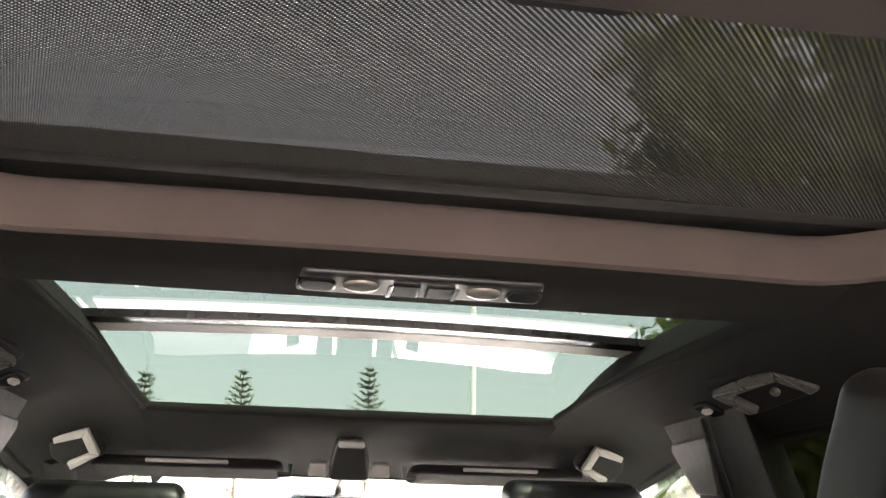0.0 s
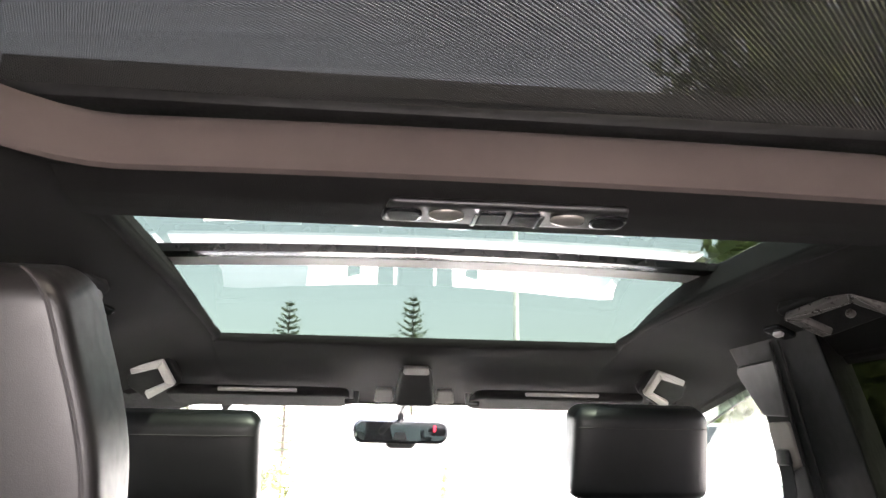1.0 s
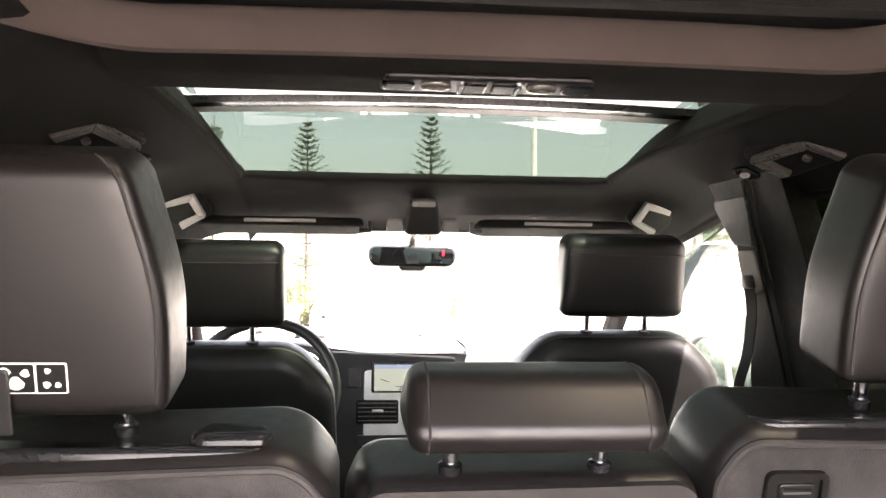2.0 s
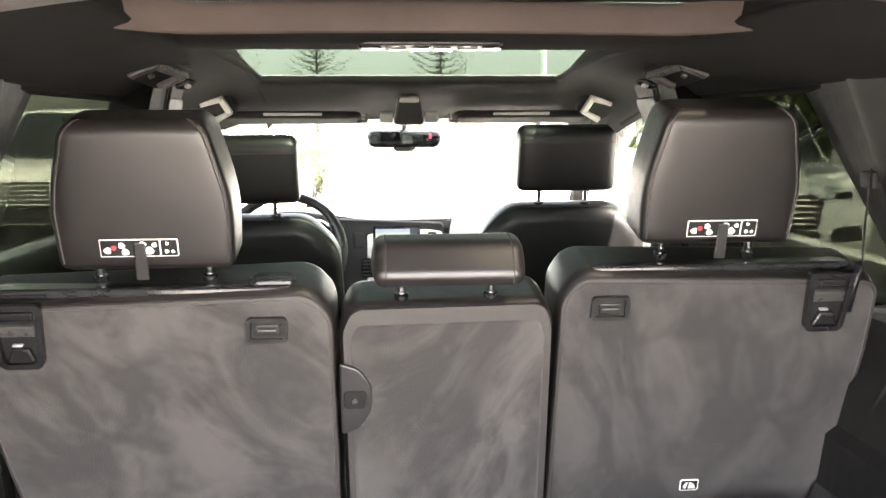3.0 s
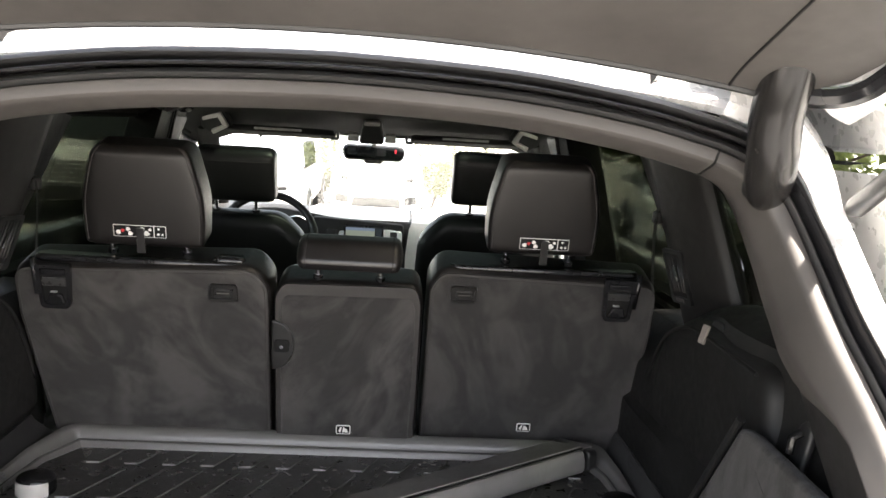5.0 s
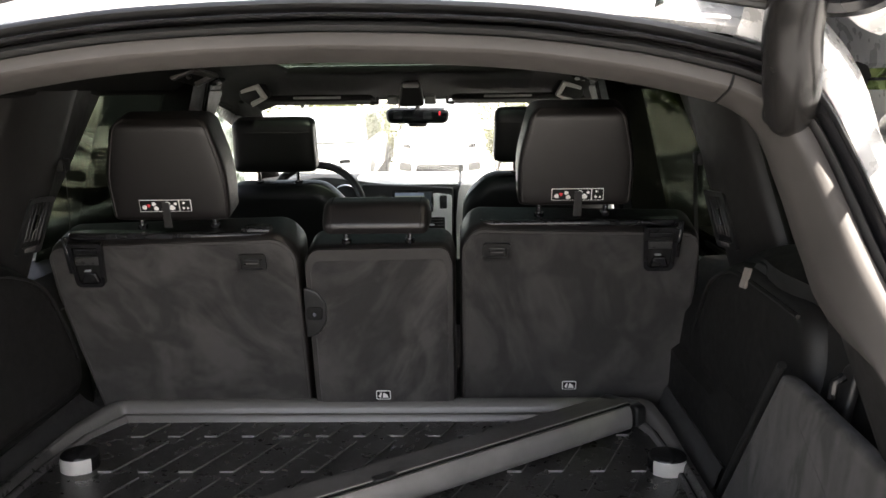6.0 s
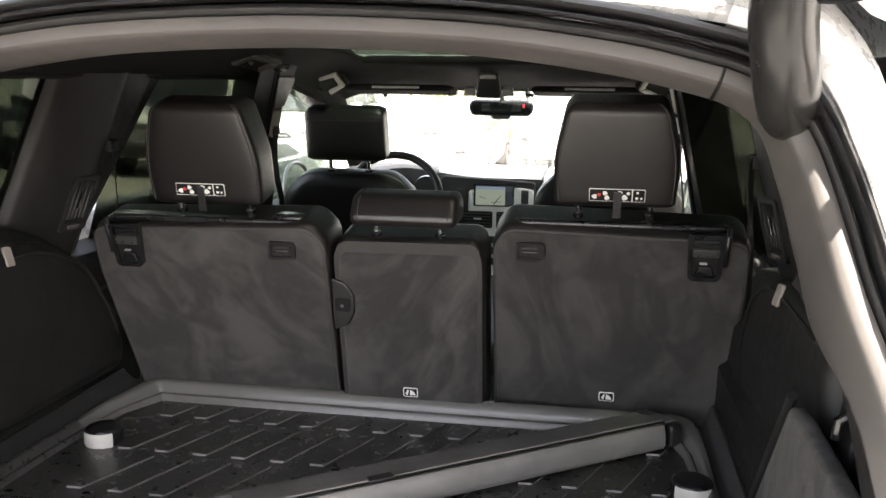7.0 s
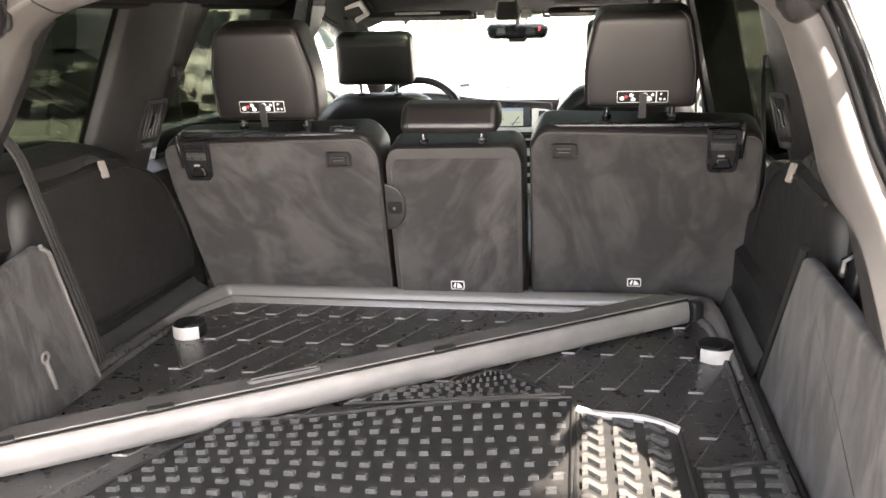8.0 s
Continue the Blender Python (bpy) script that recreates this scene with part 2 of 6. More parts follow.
ASPHALT = material("concrete_lot", (0.41, 0.395, 0.37), 0.9, second=(0.50, 0.485, 0.455), scale=0.6, grain=0.6, grain_scale=60, wear=0.05)
SHRUB = material("shrub_leaf", (0.13, 0.15, 0.05), 0.6, second=(0.24, 0.25, 0.10), scale=1.5, wear=0.08)
BARK = material("bark", (0.06, 0.045, 0.035), 0.9, second=(0.10, 0.08, 0.06), scale=14, grain=0.8, grain_scale=60, wear=0.04)
LEAF = material("leaf_green", (0.085, 0.115, 0.035), 0.6, second=(0.16, 0.19, 0.06), scale=1.5, wear=0.08)
NEEDLE = material("spruce_needles", (0.11, 0.14, 0.08), 0.7, second=(0.16, 0.19, 0.12), scale=3, wear=0.08)
for leafy in (LEAF, SHRUB, NEEDLE):
    tree_nodes = leafy.node_tree
    bsdf = tree_nodes.nodes["Principled BSDF"]
    thin, blend = tree_nodes.nodes.new("ShaderNodeBsdfTranslucent"), tree_nodes.nodes.new("ShaderNodeMixShader")
    blend.inputs[0].default_value = 0.45
    tree_nodes.links.new(bsdf.inputs["Base Color"].links[0].from_socket, thin.inputs[0])
    tree_nodes.links.new(bsdf.outputs[0], blend.inputs[1])
    tree_nodes.links.new(thin.outputs[0], blend.inputs[2])
    tree_nodes.links.new(blend.outputs[0], tree_nodes.nodes["Material Output"].inputs[0])
POLE_WHITE = material("pole_paint", (0.72, 0.73, 0.72), 0.4, scale=4)
for pane in (GLASS_CLEAR, GLASS_DARK, GLASS_FRONT, GLASS_ROOF):
    pane.use_backface_culling = False


# ---- modelling helpers ----
def finish(bm, smooth=True, angle=40):
    bmesh.ops.recalc_face_normals(bm, faces=bm.faces)
    if smooth:
        for f in bm.faces:
            f.smooth = len(f.verts) <= 4
        for e in bm.edges:
            if len(e.link_faces) == 2 and e.calc_face_angle(0) > radians(angle):
                e.smooth = False


def part(name, bm, mat, parent=None, label="", smooth=True, angle=40):
    finish(bm, smooth, angle)
    me = bpy.data.meshes.new(name)
    bm.to_mesh(me)
    bm.free()
    me.materials.append(mat)
    ob = new(name, me)
    ob.parent = parent
    if label:
        ob["label"] = label
    return ob


def thing(name, label, category, group="", at=(0, 0, 0), kind=""):
    ob = new(name)
    ob.location = at
    ob.empty_display_size = 0.05
    return tagged(ob, label, category, group, kind)


def bx(x0, x1, y0, y1, z0, z1, bevel=0.0, seg=2, bm=None):
    own = bm is None
    b = bmesh.new()
    bmesh.ops.create_cube(b, size=1.0, matrix=Matrix.Translation(((x0 + x1) / 2, (y0 + y1) / 2, (z0 + z1) / 2)) @ Matrix.Diagonal((x1 - x0, y1 - y0, z1 - z0, 1)))
    if bevel:
        bmesh.ops.bevel(b, geom=b.edges[:], offset=bevel, segments=seg, affect="EDGES", profile=0.5)
    if own:
        return b
    join(bm, b)
    return bm


def join(into, other):
    me = bpy.data.meshes.new("scratch")
    other.to_mesh(me)
    other.free()
    into.from_mesh(me)
    bpy.data.meshes.remove(me)
    return into


def moved(bm, m):
    bmesh.ops.transform(bm, matrix=m, verts=bm.verts)
    return bm


def tube(points, radius, sides=10, closed=False, flat=1.0):
    """A round rod along points; radius may be a list. flat squashes it."""
    bm = bmesh.new()
    pts = [Vector(p) for p in points]
    n = len(pts)
    rad = radius if isinstance(radius, (list, tuple)) else [radius] * n
    rings, up = [], None
    for i, p in enumerate(pts):
        a, b = pts[(i - 1) % n if closed else max(i - 1, 0)], pts[(i + 1) % n if closed else min(i + 1, n - 1)]
        d = (b - a).normalized()
        if up is None:
            up = d.orthogonal().normalized()
        side = d.cross(up).normalized()
        up = side.cross(d).normalized()
        rings.append([bm.verts.new(p + (up * math.cos(2 * math.pi * k / sides) + side * flat * math.sin(2 * math.pi * k / sides)) * rad[i]) for k in range(sides)])
    for i in range(n if closed else n - 1):
        r0, r1 = rings[i], rings[(i + 1) % n]
        for k in range(sides):
            bm.faces.new((r0[k], r0[(k + 1) % sides], r1[(k + 1) % sides], r1[k]))
    if not closed:
        bm.faces.new(rings[0][::-1])
        bm.faces.new(rings[-1])
    return bm


def curve_points(pts, per=6, closed=False):
    """A smooth line through points."""
    p = [Vector(q) for q in pts]
    n, out = len(p), []
    for i in range(n if closed else n - 1):
        if closed:
            a, b, c, d = p[(i - 1) % n], p[i], p[(i + 1) % n], p[(i + 2) % n]
        else:
            a, b, c, d = p[max(i - 1, 0)], p[i], p[i + 1], p[min(i + 2, n - 1)]
        for k in range(per):
            t = k / per
            out.append(0.5 * (2 * b + (c - a) * t + (2 * a - 5 * b + 4 * c - d) * t * t + (3 * b - a - 3 * c + d) * t ** 3))
    if not closed:
        out.append(p[-1])
    return out


def rounded(points, radii, seg=5):
    """A polygon in two axes with its corners rounded, anticlockwise."""
    n, out = len(points), []
    radii = radii if isinstance(radii, (list, tuple)) else [radii] * n
    for i in range(n):
        p, a, b = Vector(points[i]), Vector(points[i - 1]), Vector(points[(i + 1) % n])
        u, v = (a - p).normalized(), (b - p).normalized()
        r = radii[i]
        if r <= 0:
            out.append(p)
            continue
        half = u.angle(v) / 2
        t = min(r / math.tan(half), (a - p).length * 0.49, (b - p).length * 0.49)
        r = t * math.tan(half)
        c = p + (u + v).normalized() * (r / math.sin(half))
        s, e = p + u * t - c, p + v * t - c
        turn = s.angle_signed(e)
        for k in range(seg + 1):
            q = s.copy()
            q.rotate(Matrix.Rotation(-turn * k / seg, 2))
            out.append(c + q)
    return out


def inset(poly, d):
    n, out = len(poly), []
    for i in range(n):
        a, b = (poly[i] - poly[i - 1]), (poly[(i + 1) % n] - poly[i])
        if a.length < 1e-6 or b.length < 1e-6:
            out.append(poly[i].copy())
            continue
        na, nb = Vector((-a.y, a.x)).normalized(), Vector((-b.y, b.x)).normalized()
        m = na + nb
        m = m.normalized() / max(0.3, (m.normalized()).dot(na)) if m.length > 1e-6 else na
        out.append(poly[i] + m * d)
    return out


def slab(outline, depth, edge=0.01, steps=4, bulge=0.0, bulge_back=0.0, place=None):
    """A padded plate: outline in (u, v), thickness along w from 0 to depth, edges rounded by `edge`, the two faces domed."""
    bm = bmesh.new()
    n = len(outline)
    c = sum((Vector(p) for p in outline), Vector((0, 0))) / n
    rings = []

    def ring(poly, w):
        rings.append([bm.verts.new((p.x, p.y, w)) for p in poly])
    base = [Vector(p) for p in outline]
    inner = inset(base, edge)
    for k in (0.25, 0.55, 0.8):
        if bulge_back:
            ring([c + (p - c) * k for p in inner], -bulge_back * (1 - k * k))
    for k in range(steps + 1):
        a = math.pi / 2 * k / steps
        ring(inset(base, edge * (1 - math.sin(a))), edge * (1 - math.cos(a)))
    for k in range(steps + 1):
        a = math.pi / 2 * (1 - k / steps)
        ring(inset(base, edge * (1 - math.sin(a))), depth - edge * (1 - math.cos(a)))
    for k in (0.8, 0.55, 0.25):
        if bulge:
            ring([c + (p - c) * k for p in inner], depth + bulge * (1 - k * k))
    for r0, r1 in zip(rings, rings[1:]):
        for i in range(n):
            bm.faces.new((r0[i], r0[(i + 1) % n], r1[(i + 1) % n], r1[i]))
    bm.faces.new(rings[0][::-1])
    bm.faces.new(rings[-1])
    if place is not None:
        moved(bm, place)
    return bm


def frame_ring(outer, inner, depth, place=None, edge=0.0):
    """A flat ring between two outlines with as many points each."""
    bm = bmesh.new()
    n = len(outer)
    lo = [bm.verts.new((p[0], p[1], 0)) for p in outer]
    li = [bm.verts.new((p[0], p[1], 0)) for p in inner]
    ho = [bm.verts.new((p[0], p[1], depth)) for p in outer]
    hi = [bm.verts.new((p[0], p[1], depth)) for p in inner]
    for i in range(n):
        j = (i + 1) % n
        for q in ((lo[i], lo[j], ho[j], ho[i]), (li[j], li[i], hi[i], hi[j]), (ho[i], ho[j], hi[j], hi[i]), (lo[j], lo[i], li[i], li[j])):
            bm.faces.new(q)
    if edge:
        bmesh.ops.bevel(bm, geom=[e for e in bm.edges if len(e.link_faces) == 2 and e.calc_face_angle(0) > 1.0], offset=edge, segments=2, affect="EDGES", profile=0.5)
    if place is not None:
        moved(bm, place)
    return bm


def sheet(rows, thick=0.0, offset=None):
    """A surface through rows of points; with thick it gets a second skin along offset."""
    bm = bmesh.new()
    grid = [[bm.verts.new(p) for p in r] for r in rows]
    for a, b in zip(grid, grid[1:]):
        for i in range(len(a) - 1):
            bm.faces.new((a[i], a[i + 1], b[i + 1], b[i]))
    if thick:
        bmesh.ops.recalc_face_normals(bm, faces=bm.faces)
        geom = bmesh.ops.extrude_face_region(bm, geom=bm.faces[:])
        verts = [v for v in geom["geom"] if isinstance(v, bmesh.types.BMVert)]
        bmesh.ops.translate(bm, verts=verts, vec=Vector(offset) * thick)
    return bm


def cushion(outline_at, height, depth, low=0.016, top=0.04, power=6.0, place=None, bulge=0.003):
    """A headrest: rings of rounded oblongs up its height; outline_at gives the half width; low and top are its roundings."""
    bm = bmesh.new()
    vs = [low * (1 - math.cos(a)) for a in np.linspace(0, math.pi / 2, 5)] + list(np.linspace(low, height - top, 12))[1:-1] + [height - top + top * math.sin(a) for a in np.linspace(0, math.pi / 2, 9)]
    rings = []
    n = 56
    for v in vs:
        shrink = low - math.sqrt(max(0.0, low * low - max(0.0, low - v) ** 2))
        t = max(0.0, v - height + top)
        roll = top - math.sqrt(max(0.0, top * top - t * t))
        hw = outline_at(v) - shrink
        d0, d1 = shrink + roll * 0.9, depth - shrink - roll * 0.9
        d0, d1 = min(d0, depth * 0.48), max(d1, depth * 0.52)
        ring = []
        for k in range(n):
            a = 2 * math.pi * (k + 0.5) / n
            c, q = math.cos(a), math.sin(a)
            x = hw * math.copysign(abs(c) ** (2 / power), c)
            w = (d0 + d1) / 2 + (d1 - d0) / 2 * math.copysign(abs(q) ** (2 / power), q)
            w += bulge * (1 - (x / hw) ** 2) * math.copysign(1, q) * math.sin(math.pi * min(1, max(0, v / height)))
            ring.append(bm.verts.new((x, v, w)))
        rings.append(ring)
    for r0, r1 in zip(rings, rings[1:]):
        for k in range(n):
            bm.faces.new((r0[k], r0[(k + 1) % n], r1[(k + 1) % n], r1[k]))
    bm.faces.new(rings[0][::-1])
    bm.faces.new(rings[-1])
    if place is not None:
        moved(bm, place)
    return bm


def plane_axes(origin, u, v):
    """A placing matrix: local x along u, y along v, z along their cross product."""
    u, v = Vector(u).normalized(), Vector(v).normalized()
    w = u.cross(v)
    m = Matrix((u, v, w)).transposed().to_4x4()
    m.translation = origin
    return m


def mirror_x(bm):
    bmesh.ops.scale(bm, vec=(-1, 1, 1), verts=bm.verts)
    bmesh.ops.reverse_faces(bm, faces=bm.faces)
    return bm


def sided(bm, s):
    return mirror_x(bm) if s < 0 else bm


# ---- the car's shell ----
def roof_z(y):
    pts = [(-0.9, 1.572), (0.95, 1.572), (1.07, 1.562), (1.22, 1.531), (1.4, 1.50), (1.56, 1.468)]
    for (a, za), (b, zb) in zip(pts, pts[1:]):
        if y <= b:
            return za + (zb - za) * max(0, (y - a) / (b - a))
    return pts[-1][1]


GLASS_Z, OPEN_X, OPEN_Y0 = 1.655, 0.405, 0.214
BLIND_Y0, BLIND_Y1 = -0.292, 0.082


def build_headliner():
    bm, lip = bmesh.new(), bmesh.new()
    for s in (-1, 1):
        rows = []
        for y in np.linspace(-0.765, 1.56, 32):
            z = roof_z(y)
            wide = 0.045 * min(1.0, max(0.0, (0.16 - y) / 0.10)) * min(1.0, max(0.0, (y + 0.48) / 0.12))
            rise = min(1.0, max(0.0, (1.08 - y) / 0.3))
            prof = [(OPEN_X + 0.040, GLASS_Z - 0.3 * max(0, y - 0.72) ** 1.75), (OPEN_X + 0.004, z + 0.008 + 0.026 * rise), (OPEN_X, z + 0.005 + 0.024 * rise), (OPEN_X + 0.004, z + 0.002 + 0.021 * rise), (OPEN_X + 0.022, z + 0.012 * rise), (0.475 + 0.4 * wide, z + 0.001), (0.545, z - 0.020), (0.592, z - 0.036), (0.625, z - 0.050), (0.642, z - 0.060), (0.68, z - 0.060), (0.705, z - 0.056)]
            rows.append([(s * (x + (wide if k < 5 else 0)), y, zz) for k, (x, zz) in enumerate(prof)])
        join(bm, sheet([r[1:] for r in rows]))
        join(lip, sheet([r[:2] for r in rows]))
        join(lip, sheet([[(s * x, y, z) for x, z in ((0.455, 1.598), (0.462, 1.650), (0.476, 1.690), (0.505, 1.716))] for y in np.linspace(-0.43, 0.200, 8)]))
    xs = np.linspace(-OPEN_X - 0.01, OPEN_X + 0.01, 9)
    # in front of the glass, the bar between the two openings, and behind the blind
    front = [(1.212, 1.583), (1.10, 1.577), (1.091, 1.567), (1.097, 1.557), (1.22, 1.531), (1.4, 1.50), (1.56, 1.468)]
    join(bm, sheet([[(x, y, z) for x in xs] for y, z in front[1:]]))
    join(lip, sheet([[(x, y, z) for x in xs] for y, z in front[:2]]))
    rear = [(-0.335, GLASS_Z), (-0.375, 1.640), (-0.397, 1.588), (-0.41, 1.572), (-0.765, 1.572)]
    join(bm, sheet([[(x, y, z) for x in xs] for y, z in rear]))
    bar = [(0.220, GLASS_Z), (0.216, 1.605), (0.210, 1.580), (0.200, 1.5735), (0.172, 1.5745), (0.136, 1.578), (0.110, 1.585), (0.0945, 1.590)]
    join(bm, sheet([[(x, y, z) for x in xs] for y, z in bar]))
    # rounded corners of the front opening
    for sx in (-1, 1):
        for cy, sy in ((OPEN_Y0, 1),):
            r = 0.03
            cx = OPEN_X * sx
            arc = [(cx - sx * (r - r * math.sin(a)), cy + sy * (r - r * math.cos(a))) for a in np.linspace(0, math.pi / 2, 8)]
            poly = [(cx + sx * 0.004, cy - sy * 0.004)] + arc
            lo = [lip.verts.new((x, y, 1.598)) for x, y in poly]
            hi = [lip.verts.new((x, y, GLASS_Z)) for x, y in poly]
            lip.faces.new(lo)
            for i in range(1, len(poly) - 1):
                lip.faces.new((lo[i], lo[i + 1], hi[i + 1], hi[i]))
    tagged(part("roof_opening_frame", lip, HEADLINER, angle=70), "black fabric-wrapped edge inside the roof glass opening", "frame", kind="structure")
    return tagged(part("headliner", bm, HEADLINER, angle=75), "dark grey fabric roof lining round the glass roof", "ceiling", kind="structure")


build_headliner()
# soft rolled bead round the front opening
run = [(-0.415, 0.24, 1.596), (-0.413, 0.60, 1.594), (-0.411, 0.90, 1.586), (-0.404, 1.045, 1.572), (-0.370, 1.098, 1.565)]
run = run + [(0.0, 1.102, 1.566)] + [(-x, y, z) for x, y, z in run[::-1]]
tagged(part("trim", tube(curve_points(run, 7), 0.0085, 10), HEADLINER), "rolled dark fabric bead round the roof opening", "trim", kind="structure")
# fabric-covered bar behind the front opening, facing the tailgate
xs = np.linspace(-1, 1, 41)
rows = []
for k, (dy, z) in enumerate([(0.0945, 1.5905), (0.088, 1.5935), (0.085, 1.602), (0.0845, 1.620), (0.0865, 1.634), (0.091, 1.640), (0.099, 1.642)]):
    rows.append([(0.476 * x, dy - 0.115 * (max(0, abs(x) - 0.74) / 0.26) ** 2, z - 0.006 * x * x) for x in xs])
tagged(part("roof_bar", sheet(rows), HEADLINER_BROWN), "brown-grey fabric covered roof crossbar facing the tailgate", "roof bar", kind="structure")
bm = bx(-0.50, 0.50, 0.070, 0.115, 1.6425, 1.655, 0.003)
blind = thing("sun_blind", "drawn grey mesh roller blind under the rear roof glass", "sun blind", at=(0, 0, 1.66))
up = Matrix.Translation((0, 0, -1.66))
part("roller_case", moved(bm, up), LABEL_BLACK, blind)
part("cloth", moved(sheet([[(x, y, 1.654 - 0.10 * (BLIND_Y1 - y) + 0.0015 * math.sin(9 * x)) for x in np.linspace(-0.495, 0.495, 12)] for y in np.linspace(BLIND_Y0 - 0.01, BLIND_Y1, 8)]), up), BLIND, blind, "grey woven see-through mesh")
part("pull_bar", moved(bx(-0.50, 0.50, -0.400, -0.290, 1.604, 1.616, 0.005), up), HEADLINER_BROWN, blind)
tab = rounded([(-0.036, -0.004), (0.036, -0.004), (0.028, 0.002), (-0.028, 0.002)], 0.002)
part("pull_tab", moved(slab(tab, 0.012, 0.001, 2, place=pose(0.003, -0.2888, 1.6035)), up), LABEL_BLACK, blind)


def roof_pane(name, y0, y1, z=GLASS_Z + 0.004, x=0.50, bow=0.012, mat=GLASS_ROOF):
    rows = [[(xx, yy, z + bow * (1 - (xx / x) ** 2) - 0.30 * max(0, yy - 0.72) ** 1.75) for xx in np.linspace(-x, x, 13)] for yy in np.linspace(y0, y1, 7)]
    ob = tagged(part(name, sheet(rows), mat), "green tinted panoramic roof glass pane", "roof glass", kind="structure")
    return ob


roof_pane("window_1", 0.78, 1.22)
roof_pane("window_2", 0.10, 0.70)
roof_pane("window_3", -0.335, 0.112, GLASS_Z + 0.03, x=0.53, mat=GLASS_ROOF_REAR)
tagged(part("roof_rib", bx(-0.47, 0.47, 0.104, 0.143, 1.6615, 1.693), SEAL), "black seal strip between the two roof panes", "seal", kind="structure")
beam = thing("roof_crossmember", "dark crossmember with grey lower strip between roof panes", "crossmember", at=(0, 0.73, 1.65))
up = Matrix.Translation((0, -0.73, -1.65))
rows = [[(x, y, z + 0.010 * (1 - (x / 0.45) ** 2)) for x in np.linspace(-0.462, 0.462, 17)] for y, z in [(0.655, 1.652), (0.657, 1.640), (0.675, 1.638), (0.70, 1.640)]]
part("black_edge", moved(sheet(rows), up), PLASTIC_GLOSS, beam)
rows = [[(x, y, z + 0.010 * (1 - (x / 0.45) ** 2)) for x in np.linspace(-0.462, 0.462, 17)] for y, z in [(0.70, 1.640), (0.704, 1.644), (0.795, 1.648), (0.80, 1.656)]]
part("grey_strip", moved(sheet(rows), up), ALUMINIUM, beam)


def build_roof_skin():
    """Painted roof outside, over the lining, round the glass."""
    bm = bmesh.new()
    for s in (-1, 1):
        rows = []
        for y in np.linspace(-0.80, 1.62, 24):
            fall = 0.22 * max(0, y - 0.72) ** 1.6
            w = 0.06 * (y < 0.12)
            prof = [(0.468 + 0.4 * w, 1.664), (0.50 + 0.4 * w, 1.684), (0.57, 1.675), (0.66, 1.635), (0.705, 1.580), (0.718, 1.535), (0.714, 1.528)]
            rows.append([(s * x, y, z - fall) for x, z in prof])
        join(bm, sheet(rows))
    xs = np.linspace(-0.47, 0.47, 9)
    join(bm, sheet([[(x, y, z) for x in xs] for y, z in [(1.214, 1.586), (1.225, 1.590), (1.4, 1.553), (1.60, 1.505), (1.61, 1.48), (1.55, 1.465)]]))
    xs = np.linspace(-0.545, 0.545, 17)
    join(bm, sheet([[(x, y, z - 0.034 * (abs(x) / 0.535) ** 2.5) for x in xs] for y, z in [(-0.318, 1.672), (-0.345, 1.692), (-0.55, 1.668), (-0.72, 1.633), (-0.768, 1.615), (-0.776, 1.604), (-0.772, 1.595)]]))
    return tagged(part("roof", bm, PAINT), "silver painted roof skin", "roof", kind="structure")


build_roof_skin()


# ---- tailgate opening: trim, seals, sill ----
def opening():
    """Right half of the opening's edge, from the middle of the roof down to the sill."""
    return [(0.0, -0.770, 1.541), (0.12, -0.770, 1.538), (0.25, -0.771, 1.530), (0.38, -0.773, 1.512), (0.46, -0.776, 1.494), (0.505, -0.780, 1.480), (0.535, -0.79, 1.456), (0.555, -0.815, 1.41), (0.568, -0.86, 1.355),
            (0.578, -0.91, 1.30), (0.600, -0.99, 1.215), (0.613, -1.065, 1.12), (0.620, -1.12, 1.02), (0.622, -1.16, 0.92), (0.622, -1.185, 0.80)]


edge = curve_points(opening(), 4)


def strip_along(profile, s_from=0.0, s_to=1.0):
    """Rows of points: a cross profile (out, back) carried along the opening. out runs away from the opening's middle."""
    rows = []
    n = len(edge)
    for i, p in enumerate(edge):
        f = i / (n - 1)
        if f < s_from or f > s_to:
            continue
        a, b = edge[max(i - 1, 0)], edge[min(i + 1, n - 1)]
        d = (b - a).normalized() if i else Vector((1, 0, 0))
        back = Vector((0, -1, 0))
        if abs(d.y) > 1e-3:
            back = (back - d * back.dot(d)).normalized()
        out = back.cross(d).normalized()
        if out.z < 0 and p.x < 0.3 or out.x < 0 and p.x > 0.3:
            out = -out
        slim = 0.60 + 0.10 * min(1.0, max(0.0, (f - 0.36) / 0.12))  # the trim is a little wider down the pillars
        tight = 0.66 - 0.18 * min(1.0, max(0.0, (f - 0.36) / 0.12))  # where the seals narrow
        deep = 1 - 0.75 * min(1.0, max(0.0, (1.29 - p.z) / 0.07))  # the inner flange ends above the side wall
        rows.append([p + out * (o * slim if o <= 0.062 else 0.062 * slim + (o - 0.062) * tight) + back * (k * deep if k < -0.02 else k) for o, k in profile])
    return rows


def both_sides(profile, s_from=0.0, s_to=1.0):
    bm = sheet(strip_along(profile, s_from, s_to))
    other = bm.copy()
    mirror_x(other)
    join(bm, other)
    bmesh.ops.remove_doubles(bm, verts=bm.verts, dist=0.0005)
    return bm


